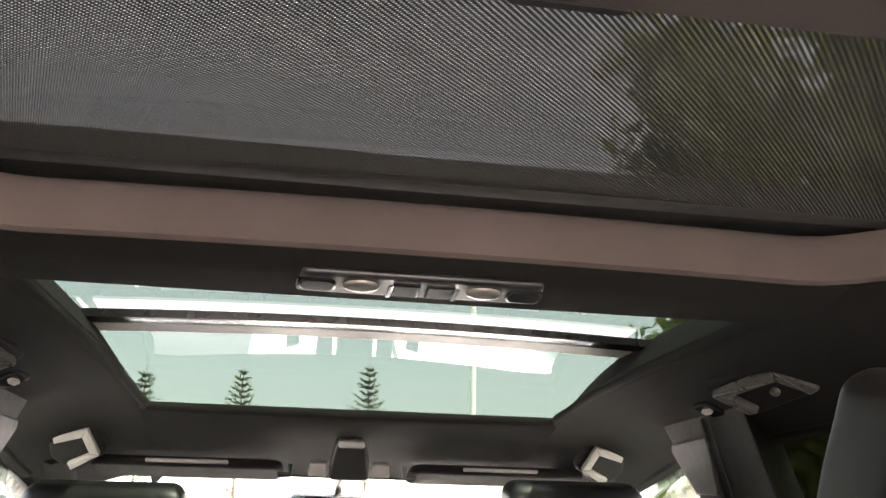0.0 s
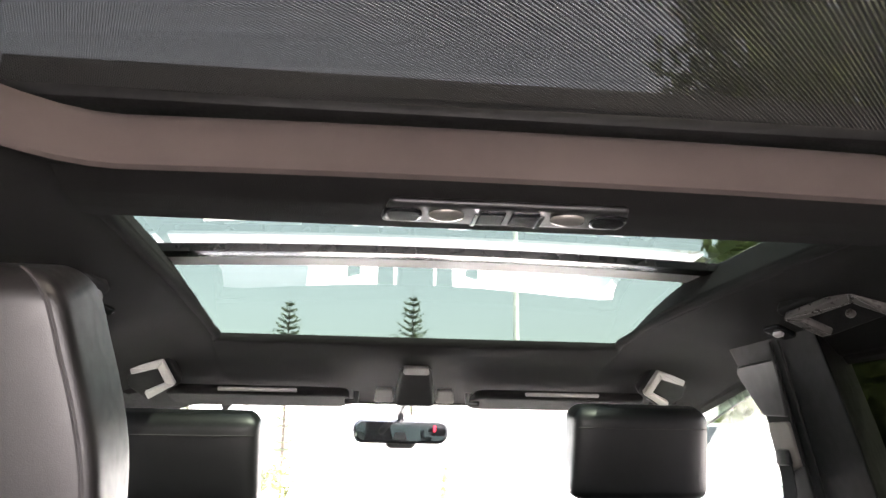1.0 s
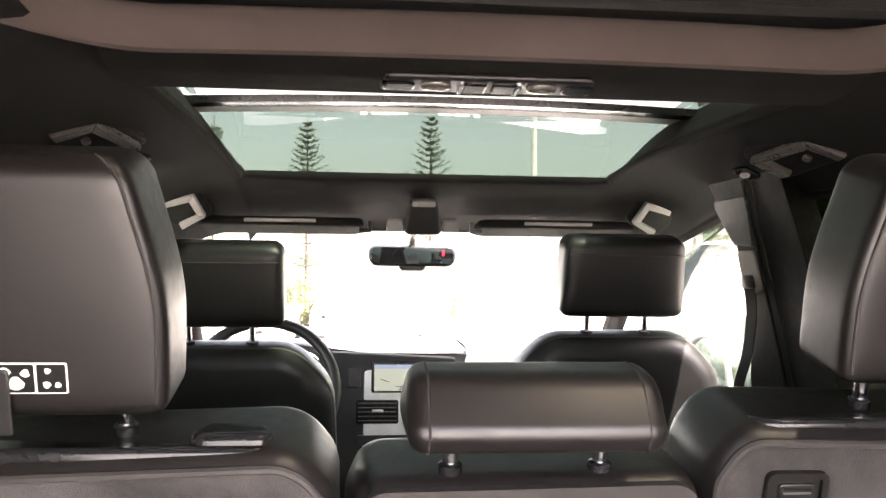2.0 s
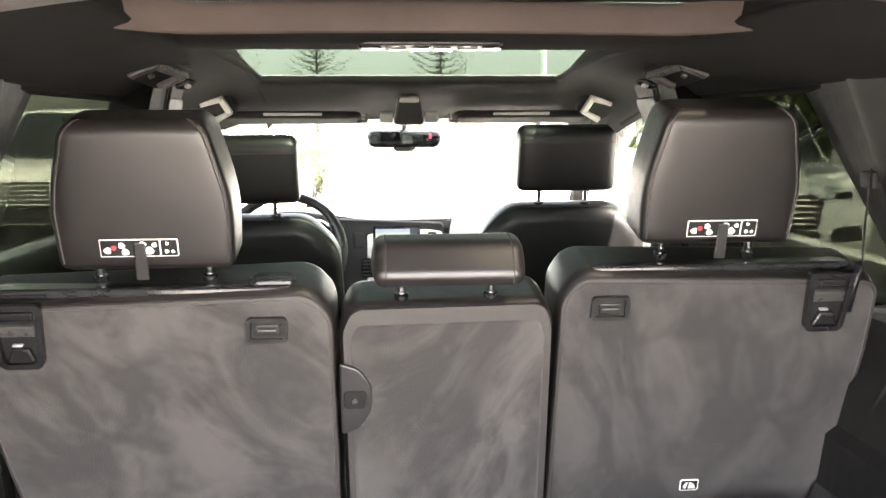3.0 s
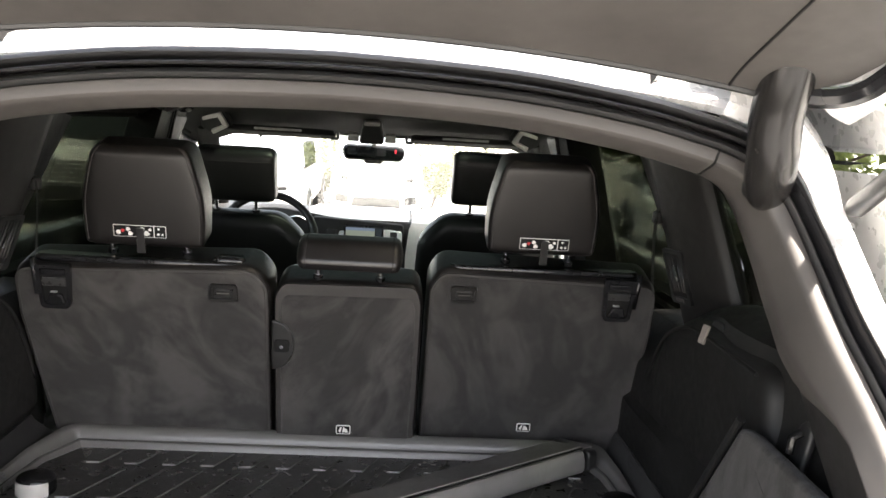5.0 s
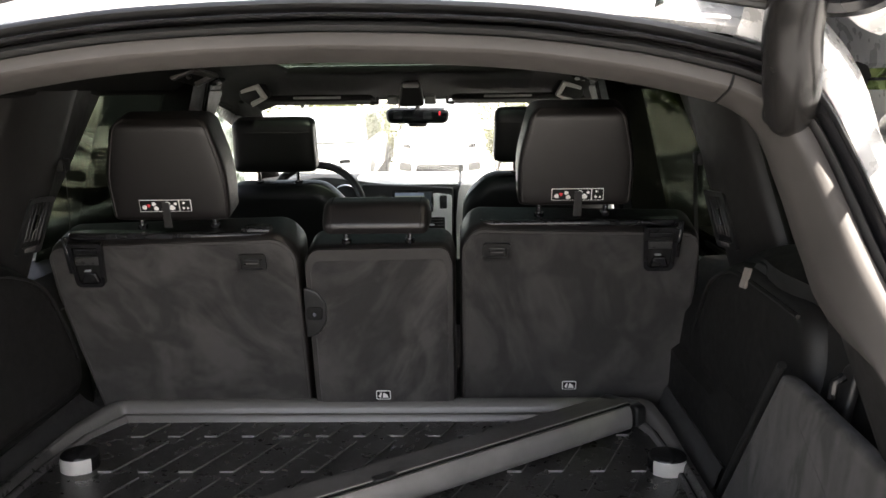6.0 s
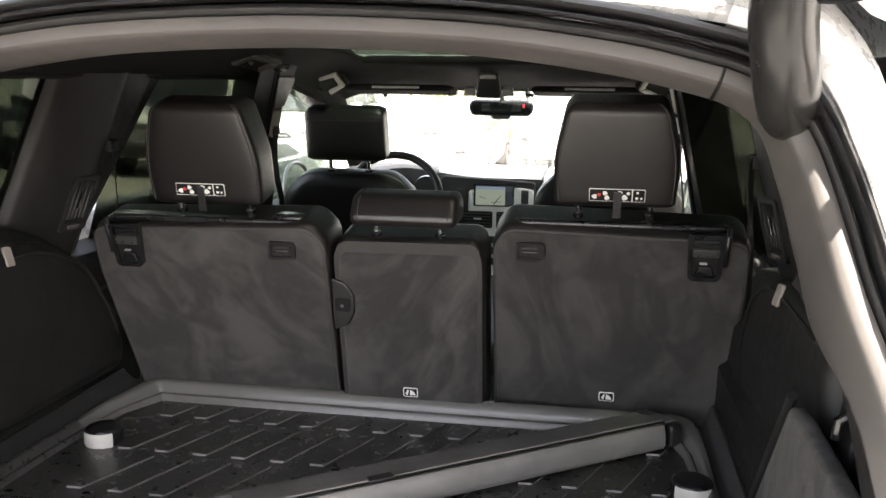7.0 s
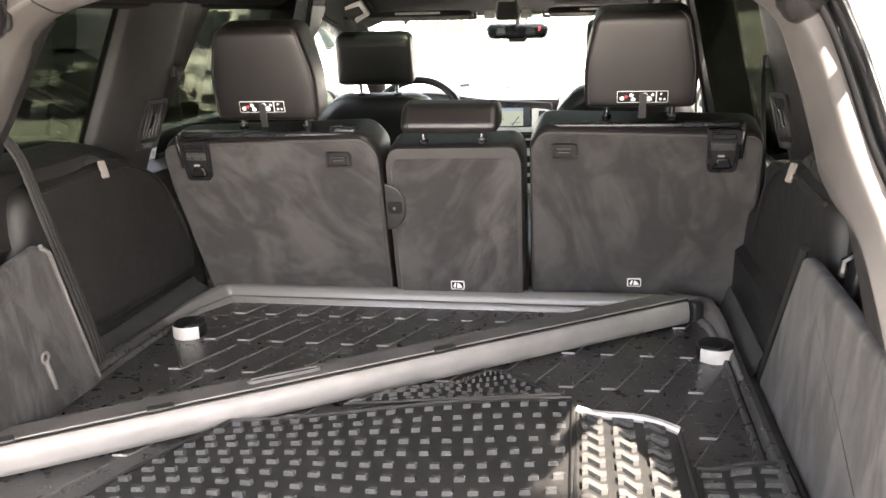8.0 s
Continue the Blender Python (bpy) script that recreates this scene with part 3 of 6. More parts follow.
trim_profile = [(0.014, -0.10), (0.004, -0.065), (0.002, -0.048), (0.004, -0.036), (0.024, 0.003), (0.029, 0.0095), (0.034, 0.0118), (0.052, 0.011), (0.058, 0.009), (0.062, -0.01)]
tagged(part("trim", both_sides(trim_profile), TRIM_GREY), "grey plastic trim framing the tailgate opening", "trim", kind="structure")
for k, (o, w, h, m) in enumerate(((0.060, 0.020, 0.012, SEAL), (0.082, 0.012, 0.022, PLASTIC_GLOSS), (0.095, 0.024, 0.016, SEAL))):
    prof = [(o + w / 2 * (1 - math.cos(a)), -0.015 + h + (h + 0.008) * math.sin(a)) for a in np.linspace(0, math.pi, 7)]
    tagged(part("seal", both_sides(prof), m), "black rubber seal round the tailgate opening", "seal", kind="structure")
body_prof = [(0.119, 0.0), (0.124, 0.012), (0.15, 0.02), (0.19, 0.012), (0.23, -0.03), (0.25, -0.09)]
tagged(part("body_edge", both_sides(body_prof, 0.30), PAINT), "silver painted body edge beside the tailgate opening", "car body", kind="structure")
# seams in the top trim
seam_row = min(strip_along(trim_profile), key=lambda r: abs(r[2].x - 0.492))
for s in (-1, 1):
    m = [Vector((s * q.x, q.y - 0.0006, q.z)) for q in seam_row[1:9]]
    tagged(part("trim_seam", tube(m, 0.0017, 6), LABEL_BLACK), "thin dark joint in the tailgate trim", "trim", kind="structure")

# cargo floor pan, sill and cabin floor
tagged(part("floor", bx(-0.80, 0.80, -1.20, 0.16, 0.70, 0.790), CARPET), "dark grey carpeted cargo floor", "floor", kind="structure")
tagged(part("cabin_floor", bx(-0.80, 0.80, 0.16, 2.3, 0.30, 0.36), CARPET), "dark carpeted cabin floor", "floor", kind="structure")
tagged(part("floor_front", bx(-0.80, 0.80, 0.14, 0.165, 0.36, 0.79), CARPET), "dark carpeted step below the rear seat row", "floor", kind="structure")
tagged(part("sill", bx(-0.62, 0.62, -1.26, -1.202, 0.62, 0.812, 0.012), ALUMINIUM), "grey loading sill at the cargo floor edge", "sill", kind="structure")


# ---- cargo side walls ----
def side_wall(s):
    fx = 0.630 if s > 0 else 0.700  # the floor is a little wider on the driver's side
    rows = []
    for y in np.linspace(0.10, -1.16, 26):
        bulge = 0.055 * math.exp(-((y + 0.10) / 0.20) ** 2)
        shelf = max(1.13, 1.243 - 0.78 * max(0.0, y + 0.40) ** 1.6) - 0.05 * max(0.0, -0.75 - y)
        hump = 0.030 * math.exp(-((y + 0.50) / 0.16) ** 2)
        tuck = 0.0 if y > -0.80 or s > 0 else (y + 0.80) * 0.25
        prof = [(fx, 0.788), (fx + 0.004, 0.86), (fx - bulge * 0.2 + 0.010, 0.94), (fx + 0.018, 0.955), (fx + 0.022, 1.03), (0.672, min(1.10, shelf - 0.07)), (0.690 - hump, min(1.165, shelf - 0.04)), (0.702 - hump, shelf - 0.022), (0.716, shelf - 0.004), (0.735, shelf), (0.80, shelf + 0.004)]
        rows.append([(s * (x + tuck), y, z) for x, z in prof])
    return tagged(part("wall_right" if s > 0 else "wall_left", sheet(rows), TRIM_DARK), "black moulded plastic side wall of the cargo space", "side trim", kind="structure")


for s in (-1, 1):
    side_wall(s)
    # carpeted lower panel with its peak behind the wheel housing
    x0 = 0.617 if s > 0 else 0.640
    m = plane_axes((s * (x0 + 0.0), 0, 0), (0, 1, 0), (0, 0, 1))
    out = rounded([(-1.20, 0.80), (-0.42, 0.80), (-0.665, 1.112), (-0.71, 1.116), (-1.10, 1.104)], [0.005, 0.01, 0.02, 0.02, 0.01]) if s > 0 else rounded([(-1.17, 0.80), (-0.550, 0.80), (-0.655, 1.092), (-0.677, 1.108), (-1.05, 1.05)], [0.005, 0.01, 0.01, 0.012, 0.05])
    pl = slab(out, 0.022, 0.008, 3, place=m)
    panel = thing("carpet_panel", "grey carpeted access panel in the cargo side wall", "side panel", "cargo side panels", at=(s * x0, -0.78, 0.80))
    part("cover", moved(pl, Matrix.Translation((-s * x0, 0.78, -0.80))), CARPET, panel)
    if s > 0:
        part("edge_strip", tube(curve_points([(0.006, 0.375, 0.005), (0.006, 0.25, 0.165), (0.006, 0.126, 0.322)], 5), 0.007, 8), PLASTIC, panel)
    else:
        part("edge_strip", tube([(0.023, 0.222, 0.015), (0.023, 0.170, 0.160), (0.023, 0.124, 0.290), (0.022, 0.104, 0.305)], [0.003, 0.003, 0.004, 0.005], 8), PULL_LINE, panel, "pale grey edge strip")
        latch = part("latch", tube([(0.024, 0.070, 0.112), (0.026, 0.076, 0.085), (0.024, 0.088, 0.050)], [0.004, 0.0045, 0.003], 8), PULL_LINE, panel, "grey metal latch")
        part("latch_eye", tube([(0.025, 0.070 + 0.009 * math.cos(a), 0.116 + 0.009 * math.sin(a)) for a in np.linspace(0, 2 * math.pi, 14, endpoint=False)], 0.0025, 6, True), PULL_LINE, latch)
    # rounded housing that stands proud of the wall
    house = thing("wheel_housing", "rounded black plastic wheel housing cover in the side wall", "side trim", "wheel housings", at=(s * 0.68, -0.35, 0.86))
    hp = rounded([(-0.72, 0.90), (-0.41, 0.868), (-0.035, 0.862), (-0.02, 0.925), (-0.085, 1.04), (-0.165, 1.14), (-0.272, 1.192), (-0.37, 1.206), (-0.66, 1.20)], [0.05, 0.02, 0.04, 0.06, 0.1, 0.1, 0.1, 0.1, 0.06], 5)
    hb = slab([Vector((-p.x, p.y)) for p in hp][::-1], 0.062, 0.034, 5, 0.006, place=plane_axes((0.715, 0, 0), (0, -1, 0), (0, 0, 1)))
    part("cover", moved(sided(hb, s), Matrix.Translation((-s * 0.68, 0.35, -0.86))), TRIM_DARK, house)
    crest = [(0.654, y, z) for y, z in ((-0.06, 0.95), (-0.10, 1.03), (-0.175, 1.125), (-0.275, 1.172), (-0.37, 1.186), (-0.62, 1.182))]
    part("crease", moved(sided(tube(curve_points(crest, 4), 0.004, 6), s), Matrix.Translation((-s * 0.68, 0.35, -0.86))), TRIM_DARK, house)
    # luggage hook recess on the ledge
    hook = thing("coat_hook", "black folding bag hook on the cargo side wall", "hook", "cargo side hooks", at=(s * 0.672, -0.765, 1.125))
    part("base", slab(rounded([(-0.020, -0.05), (0.020, -0.05), (0.018, 0.032), (-0.018, 0.032)], 0.016), 0.012, 0.005, 3, place=plane_axes((0, 0, 0), (0, -s, 0), (s * 0.2, 0, 1))), PLASTIC, hook)
    part("pin", tube([(-s * 0.012, 0.0, 0.018), (-s * 0.024, 0.0, 0.010), (-s * 0.026, 0.0, -0.012)], 0.006, 8), PLASTIC_GLOSS, hook)
    tag = thing("bag_hook", "folding black bag hook with a pale metal tongue", "hook", "ledge hooks", at=(s * 0.668, -0.402, 1.190))
    part("base", slab(rounded([(-0.040, -0.026), (0.040, -0.026), (0.030, 0.024), (-0.030, 0.024)], 0.018), 0.010, 0.004, 3, place=plane_axes((s * 0.012, 0, 0), (0, -s, 0), (s * 0.25, 0, 1))), PLASTIC, tag)
    part("tongue", slab(rounded([(-0.0085, -0.018), (0.0085, -0.018), (0.0085, 0.018), (-0.0085, 0.018)], 0.003), 0.006, 0.002, 2, place=plane_axes((-s * 0.016, 0, 0), (0.3, -s, 0), (s * 0.25, 0, 1))), PLATE_PALE, tag, "pale metal tongue")
    # D-pillar inner lining, from the quarter window to the opening's trim
    rows = []
    for f in np.linspace(0, 1, 16):
        p = edge[int(20 + f * (len(edge) - 21 - 2))]
        deep = 1 - 0.75 * min(1.0, max(0.0, (1.29 - p.z) / 0.07))
        e = Vector((p.x + 0.012, p.y + 0.055 * deep, p.z))
        low = max(0.0, f - 0.72) / 0.28
        w = Vector((0.660 + 0.06 * f - 0.015 * low, -0.54 - 0.13 * f - 0.40 * low, 1.47 - 0.33 * f - 0.22 * low))
        rows.append([((s * (e.x + (w.x - e.x) * g - 0.032 * math.sin(math.pi * g))), e.y + (w.y - e.y) * g, e.z + (w.z - e.z) * g) for g in np.linspace(0, 1, 6)])
    tagged(part("pillar_trim", sheet(rows), TRIM_PILLAR), "dark rear pillar lining beside the quarter window", "pillar trim", kind="structure")
    rows = [[(s * (0.745 + (1.48 - z) * 0.19), y, z) for y in np.linspace(ya, yb, 5)] for z, ya, yb in ((1.50, -0.57, -0.80), (1.40, -0.60, -0.87), (1.30, -0.64, -0.96), (1.18, -0.68, -1.05))]
    tagged(part("body_pillar", sheet(rows), PAINT), "silver painted rear pillar outside", "car body", kind="structure")
    # outer skin below the windows, closing the side
    tagged(part("body_side", bx(*sorted((s * 0.80, s * 0.86)), -1.15, 2.3, 0.30, 1.20, 0.02), PAINT), "silver painted outer body side", "car body", kind="structure")


# webbing belt that hangs down the driver's side wall
hung = thing("cargo_belt", "grey webbing belt with dark stripes on the cargo wall", "belt", at=(-0.645, -0.52, 0.83))
line = curve_points([(-0.655, -0.690, 1.310), (-0.645, -0.655, 1.255), (-0.645, -0.617, 1.157), (-0.643, -0.565, 1.010), (-0.642, -0.520, 0.880), (-0.645, -0.505, 0.825)], 5)
back = Matrix.Translation((0.645, 0.52, -0.83))
spread = [Vector((0, 0.94, 0.34)) * (0.011 + 0.008 * i / (len(line) - 1)) for i in range(len(line))]
webbing = part("webbing", moved(sheet([[Vector(p) - w, Vector(p) + Vector((0.0015, 0, 0)), Vector(p) + w] for p, w in zip(line, spread)], 0.002, (-1, 0, 0)), back), STRAP_GREY, hung)
for f in (-0.55, 0.0, 0.55):
    part("stripe", moved(tube([Vector(p) + w * f + Vector((0.0012, 0, 0)) for p, w in zip(line, spread)], 0.0022, 6), back), BELT, webbing, "dark woven stripe")


# carpet strips at the foot of the side walls
for s, x_in, x_out, top in ((-1, 0.646, 0.694, 0.838), (1, 0.606, 0.628, 0.850)):
    rows = [[(s * (x_in + 0.004 * math.sin(7 * y)), y, 0.800), (s * (x_in + 0.4 * (x_out - x_in)), y, 0.812), (s * (x_out - 0.006), y, top - 0.010), (s * x_out, y, top), (s * (x_out + 0.012), y, top - 0.004)] for y in np.linspace(0.02, -0.62 if s < 0 else -0.40, 18)]
    tagged(part("floor_edge", sheet(rows), CARPET_EDGE), "grey carpet strip at the foot of the side wall", "carpet edge", kind="structure")


# ---- pillars, doors and side windows ----
def side_x(z):
    return 0.742 - 0.23 * (z - 1.24)


def side_poly(name, poly, thick, mat, s, label, category, inwards=0.0, edge_r=0.006, corner=0.015, kind="structure"):
    """A plate that follows the leaning side of the car; poly in (y, z)."""
    out = rounded(poly, corner)
    bm = slab(out, thick, edge_r, 3, place=plane_axes((0, 0, 0), (0, 1, 0), (0, 0, 1)))
    for v in bm.verts:
        v.co.x += side_x(v.co.z) - inwards - thick
    return tagged(part(name, sided(bm, s), mat), label, category, kind=kind)


n_win = 4
for s in (-1, 1):
    rows = []
    for z in np.linspace(1.115, 1.555, 25):
        yc = -0.165 + 0.36 * (z - 1.2)
        point = min(1.0, max(0.0, (z - 1.115) / 0.10)) ** 0.7
        rear = yc - 0.10 * point - 0.015
        sx = side_x(z)
        xf, yf = 0.692 - 0.20 * (z - 1.24), max(rear + 0.03, -0.088 + 0.38 * (z - 1.24))
        far = max(yf + 0.05, 0.045 + 0.72 * (z - 1.25))
        cut = [(sx + 0.03, rear - 0.012), (sx + 0.006, rear - 0.006), (sx - 0.004, rear + 0.006)]
        cut += [(sx - 0.004 + (xf - sx + 0.004) * g - 0.004 * math.sin(math.pi * g), rear + (yf - rear) * g) for g in (0.3, 0.6, 0.9)]
        cut += [(xf, yf), (xf + 0.002, yf + 0.006), (xf + 0.006, yf + 0.014)]
        cut += [(xf + 0.006 + (sx - xf - 0.010) * g, yf + 0.014 + (far - yf - 0.014) * g) for g in (0.33, 0.66, 1.0)] + [(sx + 0.03, far + 0.012)]
        rows.append([(s * x, y, z) for x, y in cut])
    tagged(part("pillar_trim", sheet(rows), TRIM_PILLAR, angle=60), "dark plastic pillar lining between the rear side windows", "pillar trim", kind="structure")
    side_poly("door_frame", [(-0.13, 1.08), (-0.04, 1.12), (0.02, 1.28), (0.22, 1.535), (0.02, 1.535), (-0.07, 1.28), (-0.14, 1.12)], 0.014, PLASTIC, s, "black frame at the back of the rear door window", "door frame", -0.004, 0.004, 0.008)
    for poly, off, thick, mat, word in (([(0.545, 1.04), (0.93, 1.04), (0.90, 1.15), (0.83, 1.31), (0.838, 1.42), (0.920, 1.562), (0.610, 1.562), (0.580, 1.40), (0.560, 1.22)], 0.0, 0.123, TRIM_BLACK, "dark plastic lining of the middle door pillar"),
                                        ([(0.750, 1.335), (0.826, 1.318), (0.824, 1.408), (0.752, 1.408)], -0.007, 0.012, PLATE_PALE, "pale plate on the lining of the middle door pillar"),
                                        ([(0.752, 1.415), (0.832, 1.420), (0.898, 1.510), (0.738, 1.510)], -0.007, 0.012, PLATE_GREY, "grey upper plate on the lining of the middle door pillar")):
        bm = slab(rounded(poly, 0.012), thick, 0.006 if thick > 0.05 else 0.003, 3, place=plane_axes((0, 0, 0), (0, 1, 0), (0, 0, 1)))
        for v in bm.verts:
            if thick > 0.05 and v.co.y < 0.7:  # the rear flank turns forward towards the glass
                v.co.y += 0.125 * v.co.x / thick
            v.co.x += 0.646 - 0.22 * (v.co.z - 1.18) + off
        tagged(part("pillar_trim", sided(bm, s), mat), word, "pillar trim", kind="structure")
    for y0, y1, r in ((0.735, 0.745, 0.0035), (0.700, 0.715, 0.0022)):
        line = [(s * (0.642 - 0.22 * (z - 1.18)), y0 + (y1 - y0) * (z - 1.05) / 0.5, z) for z in np.linspace(1.05, 1.54, 8)]
        tagged(part("trim", tube(line, r, 6), LABEL_BLACK), "thin dark seam down the middle door pillar", "trim", kind="structure")
    for k, (poly, mat, word) in enumerate((([(-0.70, 1.19), (-0.04, 1.17), (0.04, 1.535), (-0.60, 1.535)], GLASS_DARK, "dark tinted rear quarter window"), ([(0.05, 1.08), (0.80, 1.04), (0.88, 1.535), (0.12, 1.535)], GLASS_DOOR, "dark tinted rear door window"), ([(1.0, 1.04), (2.05, 1.06), (1.85, 1.22), (1.55, 1.44), (1.35, 1.51), (1.0, 1.53)], GLASS_FRONT, "clear front door window"))):
        ob = side_poly("window_%d" % n_win, poly, 0.004, mat, s, word, "window", -0.022, 0.001, 0.03)
        n_win += 1
    # door panels
    for y0, y1, word in ((0.10, 0.90, "black rear door panel with leather armrest"), (0.95, 2.1, "black front door panel with leather armrest")):
        door = thing("door_panel", word, "door panel", "door panels", at=(s * 0.72, y0, 0.36))
        m = Matrix.Translation((-s * 0.72, -y0, -0.36))
        rows = [[(s * x, y, z) for x, z in ((0.70, 0.36), (0.70, 0.62), (0.655, 0.70), (0.650, 0.78), (0.695, 0.80), (0.70, 0.95), (0.690, 1.03), (0.70, 1.075), (0.74, 1.085))] for y in np.linspace(y0, y1, 8)]
        part("panel", moved(sheet(rows), m), DASH, door)
        part("armrest", moved(bx(*sorted((s * 0.625, s * 0.70)), y0 + 0.15, y1 - 0.2, 0.72, 0.785, 0.02, 3), m), LEATHER_SIDE, door)
        if y0 > 0.9:
            pull = [(s * 0.680, 1.33, 1.08), (s * 0.684, 1.31, 1.17), (s * 0.684, 1.20, 1.212), (s * 0.684, 1.10, 1.19), (s * 0.680, 1.055, 1.10), (s * 0.680, 1.04, 1.04)]
            part("door_pull", moved(tube(curve_points(pull, 5), 0.007, 8), m), SILVER, door, "curved silver door pull")
        part("trim_strip", moved(bx(*sorted((s * 0.684, s * 0.70)), y0 + 0.05, y1 - 0.05, 0.955, 0.985, 0.005), m), SILVER, door)
    # front pillar
    pts = [(s * 0.60, 1.30, 1.50), (s * 0.635, 1.5, 1.44), (s * 0.67, 1.8, 1.29), (s * 0.70, 2.12, 1.08)]
    tagged(part("pillar_trim", tube(curve_points(pts, 5), 0.045, 10, flat=0.7), HEADLINER), "dark lining of the front windscreen pillar", "pillar trim", kind="structure")
    tagged(part("roof_rail", tube([(s * 0.676, y, roof_z(y) - 0.054) for y in np.linspace(-0.7, 1.35, 14)], 0.018, 8), HEADLINER), "dark door frame under the roof edge", "door frame", kind="structure")

for s in (-1, 1):
    mirror = thing("door_mirror", "silver painted outside mirror on the front door", "door mirror", "door mirrors", at=(s * 0.80, 1.78, 1.10))
    shell = rounded([(0.03, -0.012), (0.25, 0.0), (0.285, 0.06), (0.26, 0.145), (0.10, 0.155), (0.02, 0.10)], [0.03, 0.05, 0.05, 0.05, 0.05, 0.05], 5)
    pl = plane_axes((0, 0.10, 0), (1, 0, 0), (0, 0, 1))
    part("casing", sided(slab(shell, 0.15, 0.045, 5, place=pl), s), PAINT, mirror)
    part("mirror_glass", sided(slab(inset(shell, 0.018), 0.004, 0.001, 1, place=pl @ Matrix.Translation((0, 0, 0.149))), s), MIRROR, mirror, "dark mirror glass")
    part("foot", sided(tube([(-0.055, 0.04, -0.03), (0.02, 0.03, 0.0), (0.07, 0.03, 0.03)], [0.03, 0.026, 0.03], 10), s), PLASTIC, mirror)

rows = [[(x, y + 0.10 * (1 - (x / 0.7) ** 2), z) for x in np.linspace(-0.70, 0.70, 13)] for y, z in ((1.50, 1.475), (1.7, 1.37), (1.95, 1.22), (2.16, 1.07))]
ws = tagged(part("window_%d" % n_win, sheet(rows), GLASS_CLEAR), "clear laminated windscreen", "windscreen", kind="structure")
ws.visible_shadow = False
tagged(part("bonnet", sheet([[(x, y + 0.1 * (1 - (x / 0.85) ** 2), z - 0.03 * (x / 0.85) ** 2) for x in np.linspace(-0.85, 0.85, 11)] for y, z in ((2.2, 1.06), (2.5, 1.05), (2.9, 1.02), (3.2, 0.95), (3.3, 0.80), (3.32, 0.4))]), PAINT), "silver painted bonnet beyond the windscreen", "bonnet", kind="structure")
tagged(part("bulkhead", bx(-0.82, 0.82, 2.28, 2.34, 0.30, 1.06), PLASTIC), "black bulkhead under the windscreen", "bulkhead", kind="structure")


# ---- cabin fittings ----
def pillar_vent(s):
    v = thing("pillar_vent", "black slatted air vent with silver slider in the pillar lining", "air vent", "pillar vents", at=(s * 0.694, -0.116, 1.246))
    pl = plane_axes((0, 0, 0), (0.343, -0.94 * s, 0), (-0.2 * s, 0.37, 1.0))
    pl = pl @ Matrix.Scale(0.74, 4) @ Matrix.Translation((0, -0.046, 0))
    outer = rounded([(-0.042, -0.035), (0.042, -0.035), (0.042, 0.125), (-0.042, 0.125)], 0.010)
    inner = [Vector((p.x * 0.74, 0.06 + (p.y - 0.06) * 0.80)) for p in outer]
    part("bezel", frame_ring(outer, inner, 0.012, pl, 0.002), PLASTIC, v)
    part("duct", slab(inner, 0.004, 0.001, 1, place=pl), LABEL_BLACK, v)
    for k in range(5):
        u = -0.024 + 0.012 * k
        part("slat", slab(rounded([(u - 0.002, 0.0), (u + 0.002, 0.0), (u + 0.002, 0.118), (u - 0.002, 0.118)], 0.001, 1), 0.011, 0.001, 1, place=pl), VENT_SLAT, v)
    part("slider", slab(rounded([(-0.0050, 0.030), (0.0040, 0.030), (0.0050, 0.078), (-0.0035, 0.078)], 0.003), 0.016, 0.002, 2, place=pl), CHROME, v)
    part("thumb_wheel", slab(rounded([(-0.018, -0.028), (0.018, -0.028), (0.018, -0.015), (-0.018, -0.015)], 0.004), 0.015, 0.002, 2, place=pl), HANDLE_MID, v)


